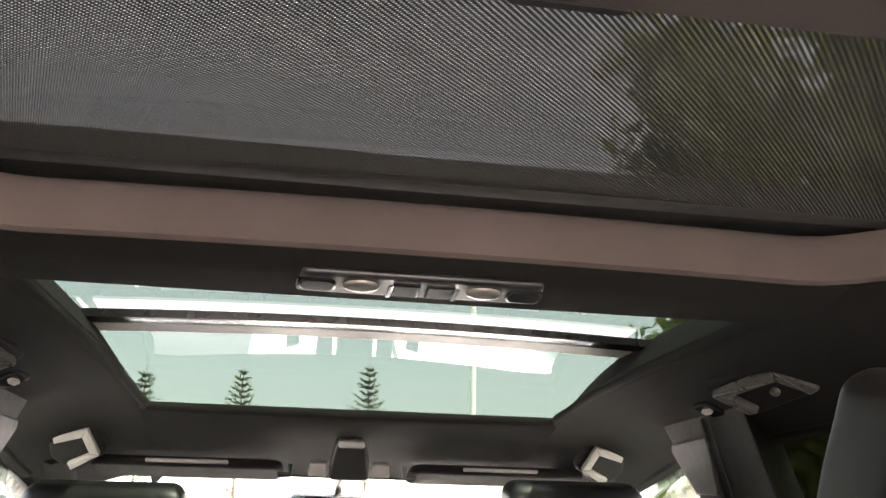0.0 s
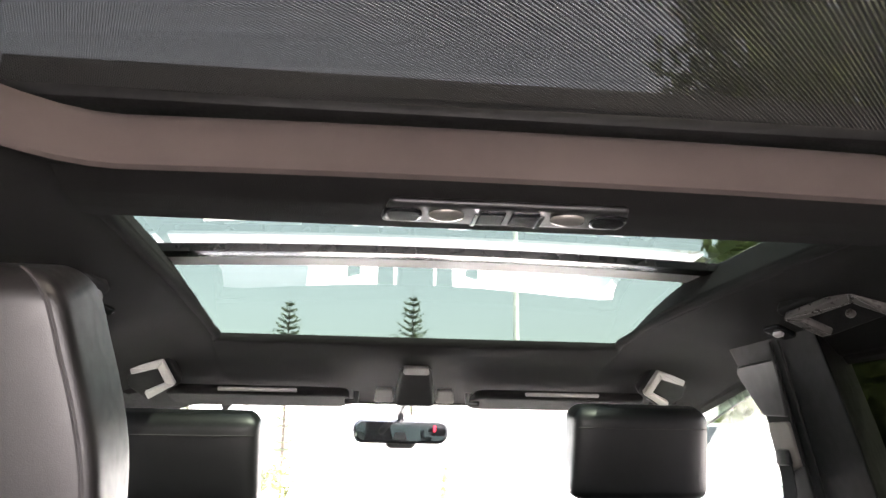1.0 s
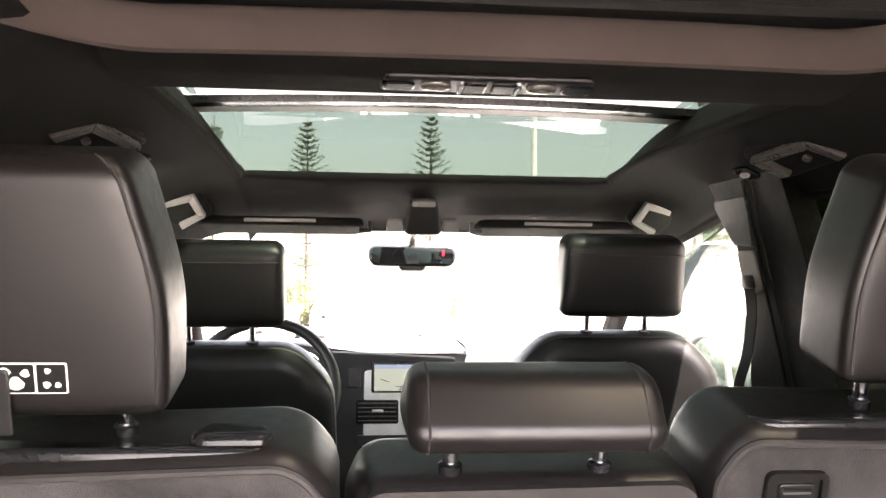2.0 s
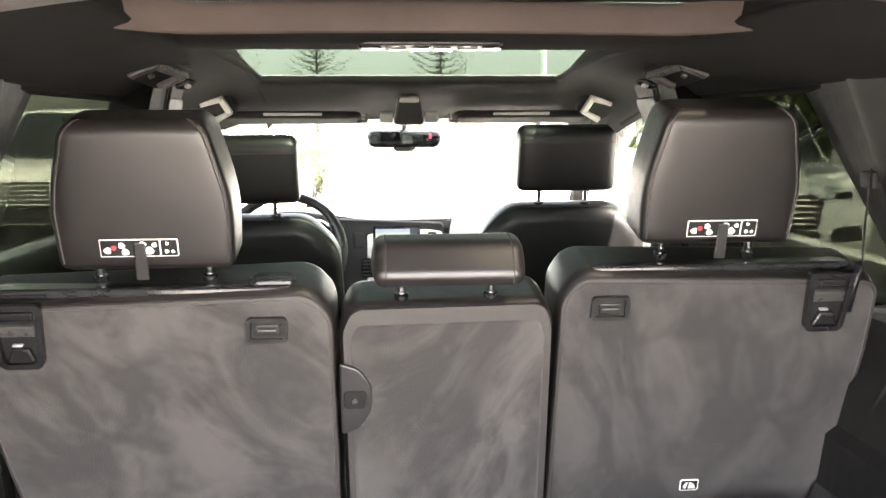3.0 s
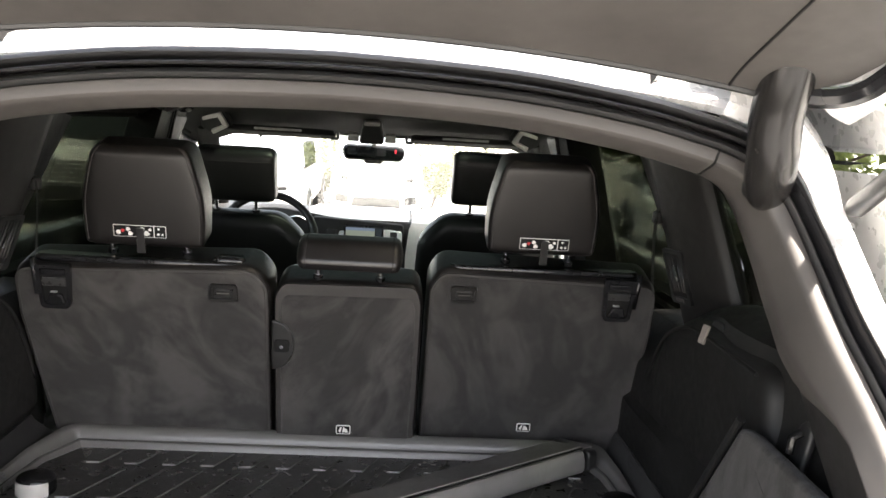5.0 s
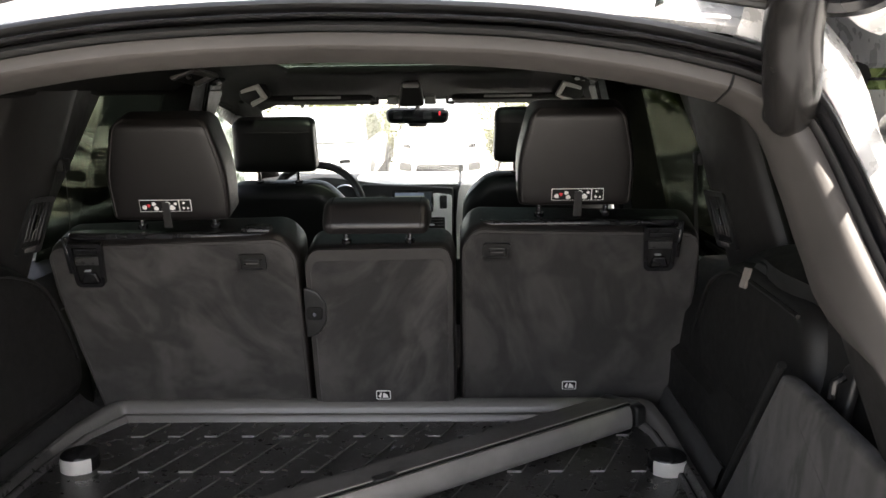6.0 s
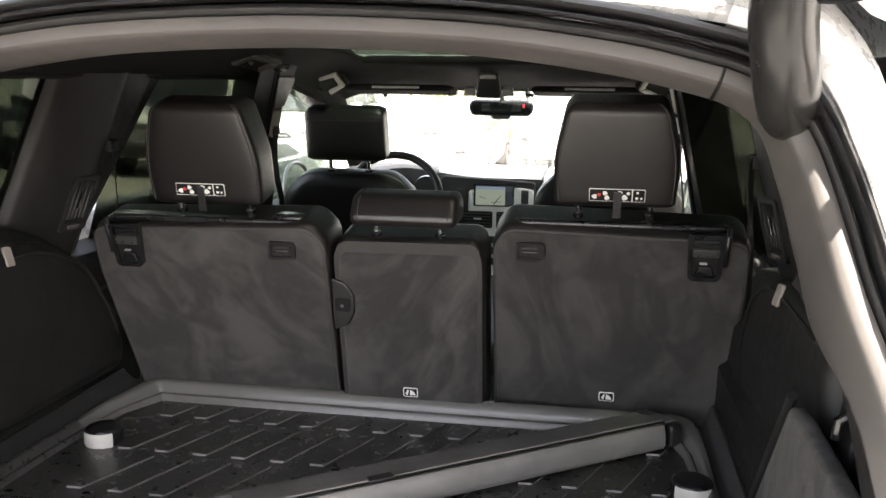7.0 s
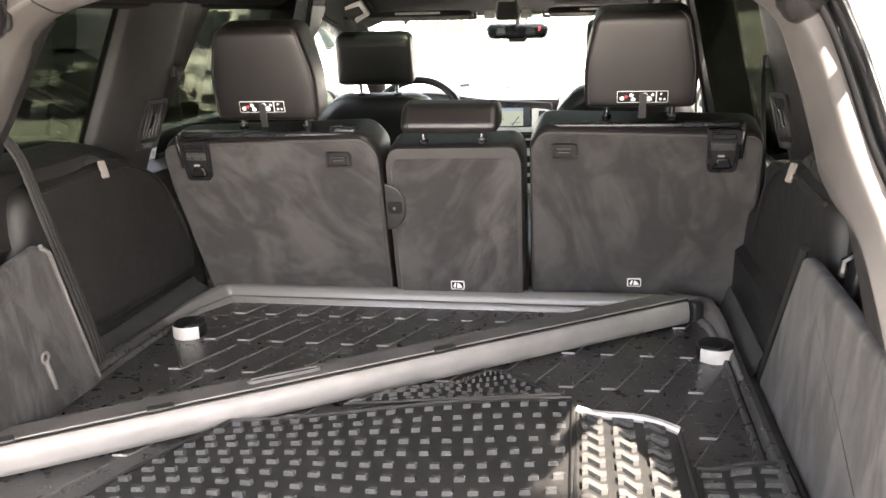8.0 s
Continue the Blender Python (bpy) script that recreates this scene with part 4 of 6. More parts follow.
def grab_handle(s, rear):
    """A bracket-shaped grip in a dark dish; the rear one is longer and has a coat hook."""
    if rear:
        at, u, v = (s * 0.530, 0.460, 1.553), Vector((0, 1, 0)), Vector((s * 0.86, -0.1, -0.45))
        grip = [(0.070, 0.016), (0.078, -0.045), (-0.046, -0.024), (-0.062, 0.037), (-0.044, 0.037), (-0.030, -0.008), (0.058, -0.026), (0.052, 0.020)]
        dish = [(0.092, -0.056), (0.082, 0.030), (-0.030, 0.046), (-0.074, 0.044), (-0.056, -0.034)]
    else:
        at, u, v = (s * 0.543, 1.200, 1.494), Vector((-s, 0, 0)), Vector((0, -0.6, 0.8))
        grip = [(-0.045, 0.030), (0.022, 0.049), (0.045, -0.010), (-0.012, -0.047), (-0.018, -0.031), (0.025, -0.008), (0.011, 0.028), (-0.042, 0.012)]
        dish = [(-0.058, 0.032), (0.026, 0.060), (0.056, -0.012), (-0.012, -0.060), (-0.052, -0.026)]
    g = thing("grab_handle", "folded grab handle with pale grey grip under the roof edge", "grab handle", "roof grab handles", at=at)
    facing = Vector((-s * 0.45, -0.25, -0.86)) if rear else Vector((0, -0.8, -0.6))
    facing.normalize()
    u = (u - facing * u.dot(facing)).normalized()
    w = facing.cross(u)
    flip = 1 if w.dot(v) > 0 else -1
    pl = plane_axes((0, 0, 0), u, w)

    def ring(points):
        pts = [Vector((a, b * flip)) for a, b in points]
        area = sum(p.x * q.y - q.x * p.y for p, q in zip(pts, pts[1:] + pts[:1]))
        return pts if area > 0 else pts[::-1]
    part("recess", slab(rounded(ring(dish), 0.010, 4), 0.026, 0.004, 2, place=pl @ Matrix.Translation((0, 0, -0.025))), LABEL_BLACK, g, "black recess")
    bars = bmesh.new()  # three bars of the bracket, outer and inner edge
    for k in range(3):
        quad = [grip[k], grip[k + 1], grip[6 - k], grip[7 - k]]
        join(bars, slab(rounded(ring(quad), 0.0015, 2), 0.013, 0.003, 2, place=pl @ Matrix.Translation((0, 0, 0.001))))
    part("grip", bars, HANDLE_MID if rear else HANDLE_GREY, g, "grey plastic grip bracket")
    if rear:
        hook = part("coat_hook", slab(rounded(ring([(0.142, -0.044), (0.112, -0.034), (0.108, 0.002), (0.136, -0.006)]), 0.006, 3), 0.008, 0.003, 2, place=pl @ Matrix.Translation((0, 0, -0.002))), PLASTIC_GLOSS, g, "small glossy coat hook")
        part("hook_tip", slab(rounded(ring([(0.130, -0.030), (0.116, -0.024), (0.116, -0.016), (0.130, -0.020)]), 0.002, 2), 0.010, 0.002, 2, place=pl @ Matrix.Translation((0, 0, 0.002))), HANDLE_GREY, hook)
        part("catch", slab(rounded(ring([(0.006, 0.004), (-0.006, 0.004), (-0.006, 0.016), (0.006, 0.016)]), 0.004, 3), 0.008, 0.002, 2, place=pl @ Matrix.Translation((0, 0, 0.001))), HANDLE_MID, g)


def reading_lamp():
    r = thing("reading_lamp", "dark roof console with two map lamps and silver switches", "reading lamp", at=(0.004, 0.145, 1.5795))
    pl = plane_axes((-0.010, 0.0, 0.0), (1, 0, 0), (0, -1, 0.09)) @ Matrix.Diagonal((1.02, 1.75, 0.8, 1))
    outer = rounded([(-0.125, -0.018), (0.125, -0.018), (0.115, 0.020), (-0.115, 0.020)], 0.010)
    part("housing", slab(inset(outer, 0.004), 0.010, 0.004, 3, place=pl), PLASTIC, r)
    for u in (-0.098, 0.098):
        part("end_cap", slab(rounded([(u - 0.018, -0.009), (u + 0.018, -0.009), (u + 0.018, 0.010), (u - 0.018, 0.010)], 0.012), 0.013, 0.003, 2, place=pl), PLASTIC_GLOSS, r)
    for u in (-0.058, 0.058):
        ell = [Vector((u + 0.017 * math.cos(a), 0.002 + 0.008 * math.sin(a))) for a in np.linspace(0, 2 * math.pi, 20, endpoint=False)]
        part("lamp", slab(ell, 0.015, 0.004, 4, place=pl), LENS, r, "clear oval lamp lens")
    for u in (-0.016, 0.016):
        part("switch", slab(rounded([(u - 0.013, -0.009), (u + 0.013, -0.009), (u + 0.013, 0.010), (u - 0.013, 0.010)], 0.002), 0.014, 0.002, 2, place=pl), PLASTIC_GLOSS, r)
    for u in (-0.031, 0.031):
        part("switch_edge", slab(rounded([(u - 0.0025, -0.009), (u + 0.0025, -0.009), (u + 0.0025, 0.010), (u - 0.0025, 0.010)], 0.001), 0.0155, 0.001, 1, place=pl), CHROME, r)


def overhead_console():
    c = thing("overhead_console", "dark overhead console with pale lamp wings above the mirror", "roof console", at=(0, 1.25, 1.52))
    pl = plane_axes((0, 0.012, -0.065), (1, 0, 0), (0, -0.42, 1.0))
    part("body", slab(rounded([(-0.046, 0.0), (0.046, 0.0), (0.033, 0.085), (-0.033, 0.085)], 0.012), 0.030, 0.008, 3, place=pl), PLASTIC, c)
    part("cap", slab(rounded([(-0.030, 0.072), (0.030, 0.072), (0.026, 0.088), (-0.026, 0.088)], 0.006), 0.034, 0.005, 2, place=pl), HANDLE_GREY, c)
    for u in (-0.066, 0.066):
        part("lamp_wing", slab(rounded([(u - 0.021, 0.005), (u + 0.021, 0.005), (u + 0.017, 0.035), (u - 0.017, 0.035)], 0.005), 0.022, 0.005, 2, place=pl), HANDLE_GREY, c)
    part("stem", tube(curve_points([(0.0, 0.05, -0.045), (0.0, 0.20, -0.050), (0.0, 0.38, -0.060), (0.0, 0.425, -0.10)], 4), 0.010, 8), PLASTIC, c)


def visor(s):
    v = thing("sun_visor", "folded dark fabric sun visor with pale edge strip", "sun visor", "sun visors", at=(s * 0.34, 1.36, 1.47))
    rows_v = rounded([(-0.20, -0.075), (0.20, -0.075), (0.20, 0.07), (-0.20, 0.075)], 0.03)
    pl = plane_axes((0, 0, 0), (1, 0, 0), (0, -1, 0.12))
    part("pad", slab(rows_v, 0.022, 0.010, 3, place=pl @ Matrix.Translation((0, 0, -0.011))), HEADLINER, v)
    part("mirror_strip", slab(rounded([(-0.085, 0.070), (0.085, 0.070), (0.085, 0.079), (-0.085, 0.079)], 0.003), 0.008, 0.002, 2, place=pl @ Matrix.Translation((0, 0, -0.004))), HANDLE_GREY, v)
    part("clip", tube([(-s * 0.215, -0.06, 0.01), (-s * 0.215, -0.06, -0.012), (-s * 0.19, -0.06, -0.014)], 0.007, 8), PLASTIC, v)


def rear_mirror():
    r = thing("rear_view_mirror", "black interior rear-view mirror with small red reflection", "mirror", at=(0.0, 1.645, 1.40))
    pl = plane_axes((0, 0, 0), (1, 0, 0), (0, 0.10, 1)) @ Matrix.Rotation(radians(3), 4, "Y")
    out = rounded([(-0.120, -0.031), (0.120, -0.031), (0.131, 0.032), (-0.131, 0.032)], 0.026)
    part("casing", slab(out, 0.030, 0.012, 4, place=pl @ Matrix.Translation((0, 0, -0.022))), PLASTIC_GLOSS, r)
    part("glass", slab(inset(out, 0.007), 0.003, 0.001, 1, place=pl @ Matrix.Translation((0, 0, 0.0075))), MIRROR, r)
    part("tell_tale", slab(rounded([(0.084, 0.0), (0.091, 0.0), (0.091, 0.016), (0.084, 0.016)], 0.002), 0.003, 0.001, 1, place=pl @ Matrix.Translation((0, 0, 0.009))), RED_LED, r, "small red lit mark")
    part("foot", slab(rounded([(-0.03, -0.044), (0.03, -0.044), (0.045, -0.026), (-0.045, -0.026)], 0.008), 0.024, 0.006, 2, place=pl @ Matrix.Translation((0, 0, -0.02))), PLASTIC, r)


for s in (-1, 1):
    pillar_vent(s)
    grab_handle(s, False)
    grab_handle(s, True)
    visor(s)
reading_lamp()
overhead_console()
rear_mirror()


def dashboard():
    d = thing("dashboard", "black dashboard with silver centre stack and instrument hood", "dashboard", at=(0, 1.8, 0.6))
    m = Matrix.Translation((0, -1.8, -0.6))
    xs = np.linspace(-0.70, 0.70, 29)
    rows = []
    for y, z, hood in ((2.20, 1.117, 0), (2.0, 1.122, 0.2), (1.84, 1.124, 0.7), (1.765, 1.120, 1.0), (1.735, 1.108, 1.0), (1.73, 1.085, 0.6), (1.75, 0.98, 0.0), (1.76, 0.80, 0.0), (1.84, 0.58, 0.0)):
        rows.append([(x, y + 0.05 * (x / 0.7) ** 2, z + hood * 0.038 * math.exp(-((x + 0.40) / 0.17) ** 2)) for x in xs])
    part("top", moved(sheet(rows), m), DASH, d)
    # added sheet over the dash, pale in place of sunlight on it
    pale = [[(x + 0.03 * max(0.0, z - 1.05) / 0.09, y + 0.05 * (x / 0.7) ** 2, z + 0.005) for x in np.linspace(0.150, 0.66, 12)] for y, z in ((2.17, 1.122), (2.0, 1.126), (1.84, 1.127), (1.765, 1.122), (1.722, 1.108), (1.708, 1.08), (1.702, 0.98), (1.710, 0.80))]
    part("passenger_sunlit", moved(sheet(pale), m), DASH_SUNLIT, d, "added pale sheet for the sunlit dashboard before the passenger")
    pl = m @ plane_axes((-0.03, 1.735, 0.90), (1, 0, 0), (0, 0.06, 1))
    part("centre_console", slab(rounded([(-0.20, -0.20), (0.165, -0.20), (0.17, 0.204), (-0.22, 0.222)], 0.02), 0.03, 0.008, 3, place=pl), FASCIA, d, "black fascia round the screen")
    # second added sheet: the sky-bright top of the dash, as colour
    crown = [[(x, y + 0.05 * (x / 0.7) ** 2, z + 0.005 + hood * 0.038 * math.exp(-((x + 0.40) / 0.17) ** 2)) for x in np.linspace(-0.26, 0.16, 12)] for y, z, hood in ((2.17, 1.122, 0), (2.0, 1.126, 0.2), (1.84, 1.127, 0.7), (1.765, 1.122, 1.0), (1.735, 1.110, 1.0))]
    part("top_sunlit", moved(sheet(crown), m), DASH_SUNLIT, d, "added pale sheet for the sunlit dashboard top in the middle")
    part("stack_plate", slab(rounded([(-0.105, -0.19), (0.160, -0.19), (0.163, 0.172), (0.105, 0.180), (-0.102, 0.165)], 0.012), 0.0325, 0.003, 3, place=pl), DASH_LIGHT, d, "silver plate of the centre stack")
    scr = part("screen", slab(rounded([(-0.082, 0.10), (0.085, 0.10), (0.085, 0.192), (-0.082, 0.192)], 0.006), 0.034, 0.003, 2, place=pl), PLASTIC_GLOSS, d, "lit navigation screen")
    part("map", slab(rounded([(-0.073, 0.106), (0.048, 0.106), (0.048, 0.182), (-0.073, 0.182)], 0.002), 0.036, 0.0005, 1, place=pl), SCREEN_BLUE, scr, "pale green-grey lit map")
    part("map_header", slab(rounded([(-0.073, 0.170), (0.048, 0.170), (0.048, 0.182), (-0.073, 0.182)], 0.001, 1), 0.0364, 0.0002, 1, place=pl), SCREEN_HEAD, scr, "pale blue lit bar")
    for u0, v0, u1, v1, w in ((0.000, 0.108, 0.030, 0.146, 0.0016), (-0.055, 0.140, -0.030, 0.132, 0.0010), (-0.010, 0.118, 0.034, 0.121, 0.0010)):
        across = Vector((v0 - v1, u1 - u0)).normalized() * w
        quad = [Vector((u0, v0)) - across, Vector((u1, v1)) - across, Vector((u1, v1)) + across, Vector((u0, v0)) + across]
        part("map_line", slab(quad, 0.0366, 0.0002, 1, place=pl), SCREEN_DARK, scr)
    part("menu", slab(rounded([(0.052, 0.106), (0.078, 0.106), (0.078, 0.182), (0.052, 0.182)], 0.002), 0.036, 0.0005, 1, place=pl), SCREEN_DARK, scr)
    for u0, u1 in ((-0.150, -0.112), (0.112, 0.142)):
        part("button_block", slab(rounded([(u0, 0.115), (u1, 0.115), (u1, 0.17), (u0, 0.17)], 0.005), 0.035, 0.003, 2, place=pl), PLASTIC, d)
    for u0, u1 in ((-0.125, 0.0), (0.012, 0.135)):
        vent = part("centre_vent", slab(rounded([(u0, 0.01), (u1, 0.01), (u1, 0.082), (u0, 0.082)], 0.008), 0.033, 0.003, 2, place=pl), LABEL_BLACK, d)
        for k in range(5):
            part("slat", slab(rounded([(u0 + 0.006, 0.018 + 0.0125 * k), (u1 - 0.006, 0.018 + 0.0125 * k), (u1 - 0.006, 0.022 + 0.0125 * k), (u0 + 0.006, 0.022 + 0.0125 * k)], 0.001, 1), 0.040, 0.001, 1, place=pl), PLASTIC, vent)
        part("vent_slider", slab(rounded([((u0 + u1) / 2 - 0.016, 0.046), ((u0 + u1) / 2 + 0.016, 0.046), ((u0 + u1) / 2 + 0.016, 0.0525), ((u0 + u1) / 2 - 0.016, 0.0525)], 0.002, 2), 0.043, 0.001, 1, place=pl), SILVER, vent)
    for k in range(3):
        part("control_row", slab(rounded([(-0.12, -0.05 - 0.045 * k), (0.13, -0.05 - 0.045 * k), (0.13, -0.02 - 0.045 * k), (-0.12, -0.02 - 0.045 * k)], 0.004), 0.034, 0.003, 2, place=pl), PLASTIC, d)
    for x in (-0.47, -0.31):
        ring = [(x + 0.055 * math.cos(a), 1.735, 1.06 + 0.055 * math.sin(a)) for a in np.linspace(0, 2 * math.pi, 24, endpoint=False)]
        part("dial_ring", moved(tube(ring, 0.004, 6, True), m), CHROME, d)
    part("console_tunnel", moved(bx(-0.13, 0.13, 0.75, 1.74, 0.36, 0.72, 0.03, 3), m), DASH, d)


dashboard()


def steering_wheel():
    w = thing("steering_wheel", "black leather steering wheel with three spokes", "steering wheel", at=(-0.395, 1.47, 1.045))
    pl = plane_axes((0, 0, 0), (1, 0, 0), (0, 0.42, 1))
    ring = [pl @ Vector((0.187 * math.cos(a), 0.187 * math.sin(a), 0)) for a in np.linspace(0, 2 * math.pi, 48, endpoint=False)]
    part("rim", tube(ring, 0.0155, 10, True), LEATHER, w)
    part("hub", slab(rounded([(-0.075, -0.06), (0.075, -0.06), (0.065, 0.05), (-0.065, 0.05)], 0.03), 0.05, 0.015, 3, 0.01, place=pl @ Matrix.Translation((0, 0, -0.035))), PLASTIC, w)
    for a in (0.05, math.pi - 0.05, -math.pi / 2):
        ends = [pl @ Vector((r * math.cos(a), r * math.sin(a), -0.012)) for r in (0.05, 0.12, 0.185)]
        part("spoke", tube(ends, [0.024, 0.016, 0.014], 8, flat=0.5), SILVER, w)
    part("column", tube([(0, 0.0, 0), (0, 0.30, -0.12)], 0.05, 12), PLASTIC, w)


steering_wheel()


def front_seat(x, y, z, label):
    st = thing("front_car_seat", label, "car seat", "front seats", at=(x, y + 0.05, 0.36))
    m = Matrix.Translation((-x, -y - 0.05, -0.36))
    pl = m @ plane_axes((x, y, z), (1, 0, 0), (0, -0.20, 1))
    back = rounded([(-0.235, -0.75), (0.235, -0.75), (0.245, -0.30), (0.236, -0.085), (0.155, 0.0), (-0.155, 0.0), (-0.236, -0.085), (-0.245, -0.30)], [0.05, 0.05, 0.1, 0.11, 0.10, 0.10, 0.11, 0.1])
    part("backrest", slab(back, 0.12, 0.045, 5, 0.01, place=pl @ Matrix.Translation((0, 0, -0.10))), LEATHER_FRONT, st)
    pipe = [pl @ Vector((p.x, p.y, -0.012)) for p in inset(back, 0.004)]
    part("piping", tube(pipe, 0.004, 6, True), LEATHER_SIDE, st)
    part("cushion", moved(bx(x - 0.25, x + 0.25, y + 0.05, y + 0.60, 0.45, 0.62, 0.05, 4), m), LEATHER_FRONT, st)
    part("base", moved(bx(x - 0.2, x + 0.2, y + 0.10, y + 0.5, 0.36, 0.46, 0.01), m), PLASTIC, st)
    ph = pl @ Matrix.Translation((0, 0.045, -0.075))
    head = part("headrest", cushion(lambda v: 0.136 - 0.004 * v / 0.172 - 0.014 * max(0.0, (v - 0.15) / 0.022) ** 2, 0.174, 0.092, 0.02, 0.030, 7.0, ph), LEATHER_FRONT, st)
    part("seam", tube([ph @ Vector((u, 0.138, 0.0935 - 0.004 * (u / 0.125) ** 6)) for u in np.linspace(-0.125, 0.125, 14)], 0.0014, 5), STITCH, head)
    for u in (-0.065, 0.065):
        post = part("post", tube([pl @ Vector((u, -0.03, -0.035)), pl @ Vector((u, 0.06, -0.035))], 0.006, 10), CHROME, st)
        part("post_guide", tube([pl @ Vector((u, -0.014, -0.035)), pl @ Vector((u, 0.006, -0.035))], 0.013, 12), PLASTIC, post)
    return st


front_seat(-0.435, 1.00, 1.198, "black leather driver's seat with raised headrest on chrome posts")
front_seat(0.415, 1.02, 1.222, "black leather passenger seat with raised headrest on chrome posts")


# ---- rear seat row, seen from behind ----
def label_sticker(parent, pl, w, h):
    """A small warning sticker: pale frame, black fields, red and white blots."""
    st = part("warning_label", slab(rounded([(-w / 2, -h / 2), (w / 2, -h / 2), (w / 2, h / 2), (-w / 2, h / 2)], 0.002), 0.0012, 0.0004, 1, place=pl), WHITE_PRINT, parent, "small black, white and red warning sticker")
    b = 0.0012
    part("label_field", slab(rounded([(-w / 2 + b, -h / 2 + b), (w * 0.26, -h / 2 + b), (w * 0.26, h / 2 - b), (-w / 2 + b, h / 2 - b)], 0.0015), 0.0018, 0.0003, 1, place=pl), LABEL_BLACK, st)
    part("label_field", slab(rounded([(w * 0.28, -h / 2 + b), (w / 2 - b, -h / 2 + b), (w / 2 - b, h / 2 - b), (w * 0.28, h / 2 - b)], 0.0015), 0.0018, 0.0003, 1, place=pl), LABEL_BLACK, st)
    for u, v, r, mt in ((-0.40, -0.12, 0.10, WHITE_PRINT), (-0.32, 0.02, 0.075, RED_PRINT), (-0.22, 0.16, 0.09, WHITE_PRINT), (-0.18, -0.2, 0.10, WHITE_PRINT), (0.05, 0.20, 0.09, WHITE_PRINT), (0.13, -0.15, 0.12, WHITE_PRINT), (0.20, 0.18, 0.07, WHITE_PRINT), (0.36, 0.25, 0.05, WHITE_PRINT), (0.35, -0.2, 0.06, WHITE_PRINT), (0.43, -0.2, 0.05, WHITE_PRINT)):
        blot = [Vector((u * w + r * h * 1.9 * math.cos(a) * (1 + 0.25 * math.sin(3 * a + u * 20)), v * h + r * h * 1.9 * math.sin(a))) for a in np.linspace(0, 2 * math.pi, 10, endpoint=False)]
        part("printed_mark", slab(blot, 0.0022, 0.0002, 1, place=pl), mt, st)


HEAD_W = -0.035  # the headrests stand a little ahead of the backrests


def rear_headrest(seat, pl, cx, v0, w, h, top_w):
    ph = pl @ Matrix.Translation((cx, v0, -0.078 + HEAD_W))

    def half(v):
        f = v / h
        body = w / 2 + 0.003 * math.sin(math.pi * min(1, f * 1.3)) - (w - top_w) / 2 * max(0.0, (f - 0.38) / 0.62) ** 1.5
        t = max(0.0, v - h + 0.024) / 0.024
        return body - 0.024 * (1 - math.sqrt(max(0.0, 1 - min(1.0, t) ** 2))) * 0.8
    head = part("headrest", cushion(half, h, 0.092, 0.012, 0.022, 11.0, ph, 0.002), LEATHER_HEAD, seat, "smooth black leather headrest")
    for sg in (-1, 1):
        line = []
        for v in np.linspace(0.012, h - 0.020, 14):
            line.append(ph @ Vector((sg * (half(v) - 0.0085), v, 0.0915 - 0.0012)))
        line += [ph @ Vector((sg * (half(h - 0.022 + 0.022 * math.sin(a)) - 0.0085), h - 0.022 + 0.0216 * math.sin(a), 0.0915 - 0.0012 - 0.020 * (1 - math.cos(a)))) for a in (0.35, 0.7, 1.05, 1.4)]
        part("seam", tube(line, 0.0017, 6), STITCH, head)
    return head


def post_pair(seat, pl, xs, v0, v1, w=0.0):
    for u in xs:
        post = part("post", tube([pl @ Vector((u, v0, w)), pl @ Vector((u, v1, w))], 0.0066, 10), CHROME, seat, "chrome headrest post")
        part("post_collar", tube([pl @ Vector((u, v0 - 0.002, w)), pl @ Vector((u, v0 + 0.006, w)), pl @ Vector((u, v0 + 0.008, w))], [0.0105, 0.0105, 0.008], 12), PLASTIC_GLOSS, post)


def belt_guide(seat, pl, cx, v_top, s):
    """Black stepped plastic recess at the outer shoulder."""
    outer = rounded([(cx - 0.030, v_top - 0.092), (cx + 0.030, v_top - 0.092), (cx + 0.036, v_top + 0.006), (cx - 0.036, v_top + 0.006)], [0.012, 0.012, 0.004, 0.004])
    hollow = [Vector((cx + (p.x - cx) * 0.76, v_top - 0.043 + (p.y - v_top + 0.043) * 0.84)) for p in outer]
    g = part("belt_guide", frame_ring(outer, hollow, 0.012, pl @ Matrix.Translation((0, 0, -0.001)), 0.003), PLASTIC_GLOSS, seat, "glossy black stepped belt guide")
    part("guide_bed", slab(inset(hollow, -0.001), 0.003, 0.001, 1, place=pl), LABEL_BLACK, g)
    for dv, hh, thick, mat, word in ((-0.0125, 0.0065, 0.008, PLASTIC_GLOSS, ""), (-0.0335, 0.0085, 0.0095, GUIDE_GREY, "grey bar")):
        w = 0.025
        part("guide_bar", slab(rounded([(cx - w, v_top + dv - hh), (cx + w, v_top + dv - hh), (cx + w, v_top + dv + hh), (cx - w, v_top + dv + hh)], 0.003), thick, 0.003, 3, place=pl), mat, g, word)
    chute = slab(rounded([(cx - 0.021, v_top - 0.083), (cx + 0.021, v_top - 0.083), (cx + 0.013, v_top - 0.060), (cx - 0.010, v_top - 0.060)], 0.004), 0.011, 0.004, 3, place=pl)
    part("guide_chute", chute, PLASTIC_GLOSS, g, "shiny sloping chute")
    part("guide_clip", slab(rounded([(cx - 0.010, v_top - 0.0575), (cx + 0.004, v_top - 0.0575), (cx + 0.004, v_top - 0.0545), (cx - 0.010, v_top - 0.0545)], 0.001, 1), 0.009, 0.001, 1, place=pl), SILVER, g)
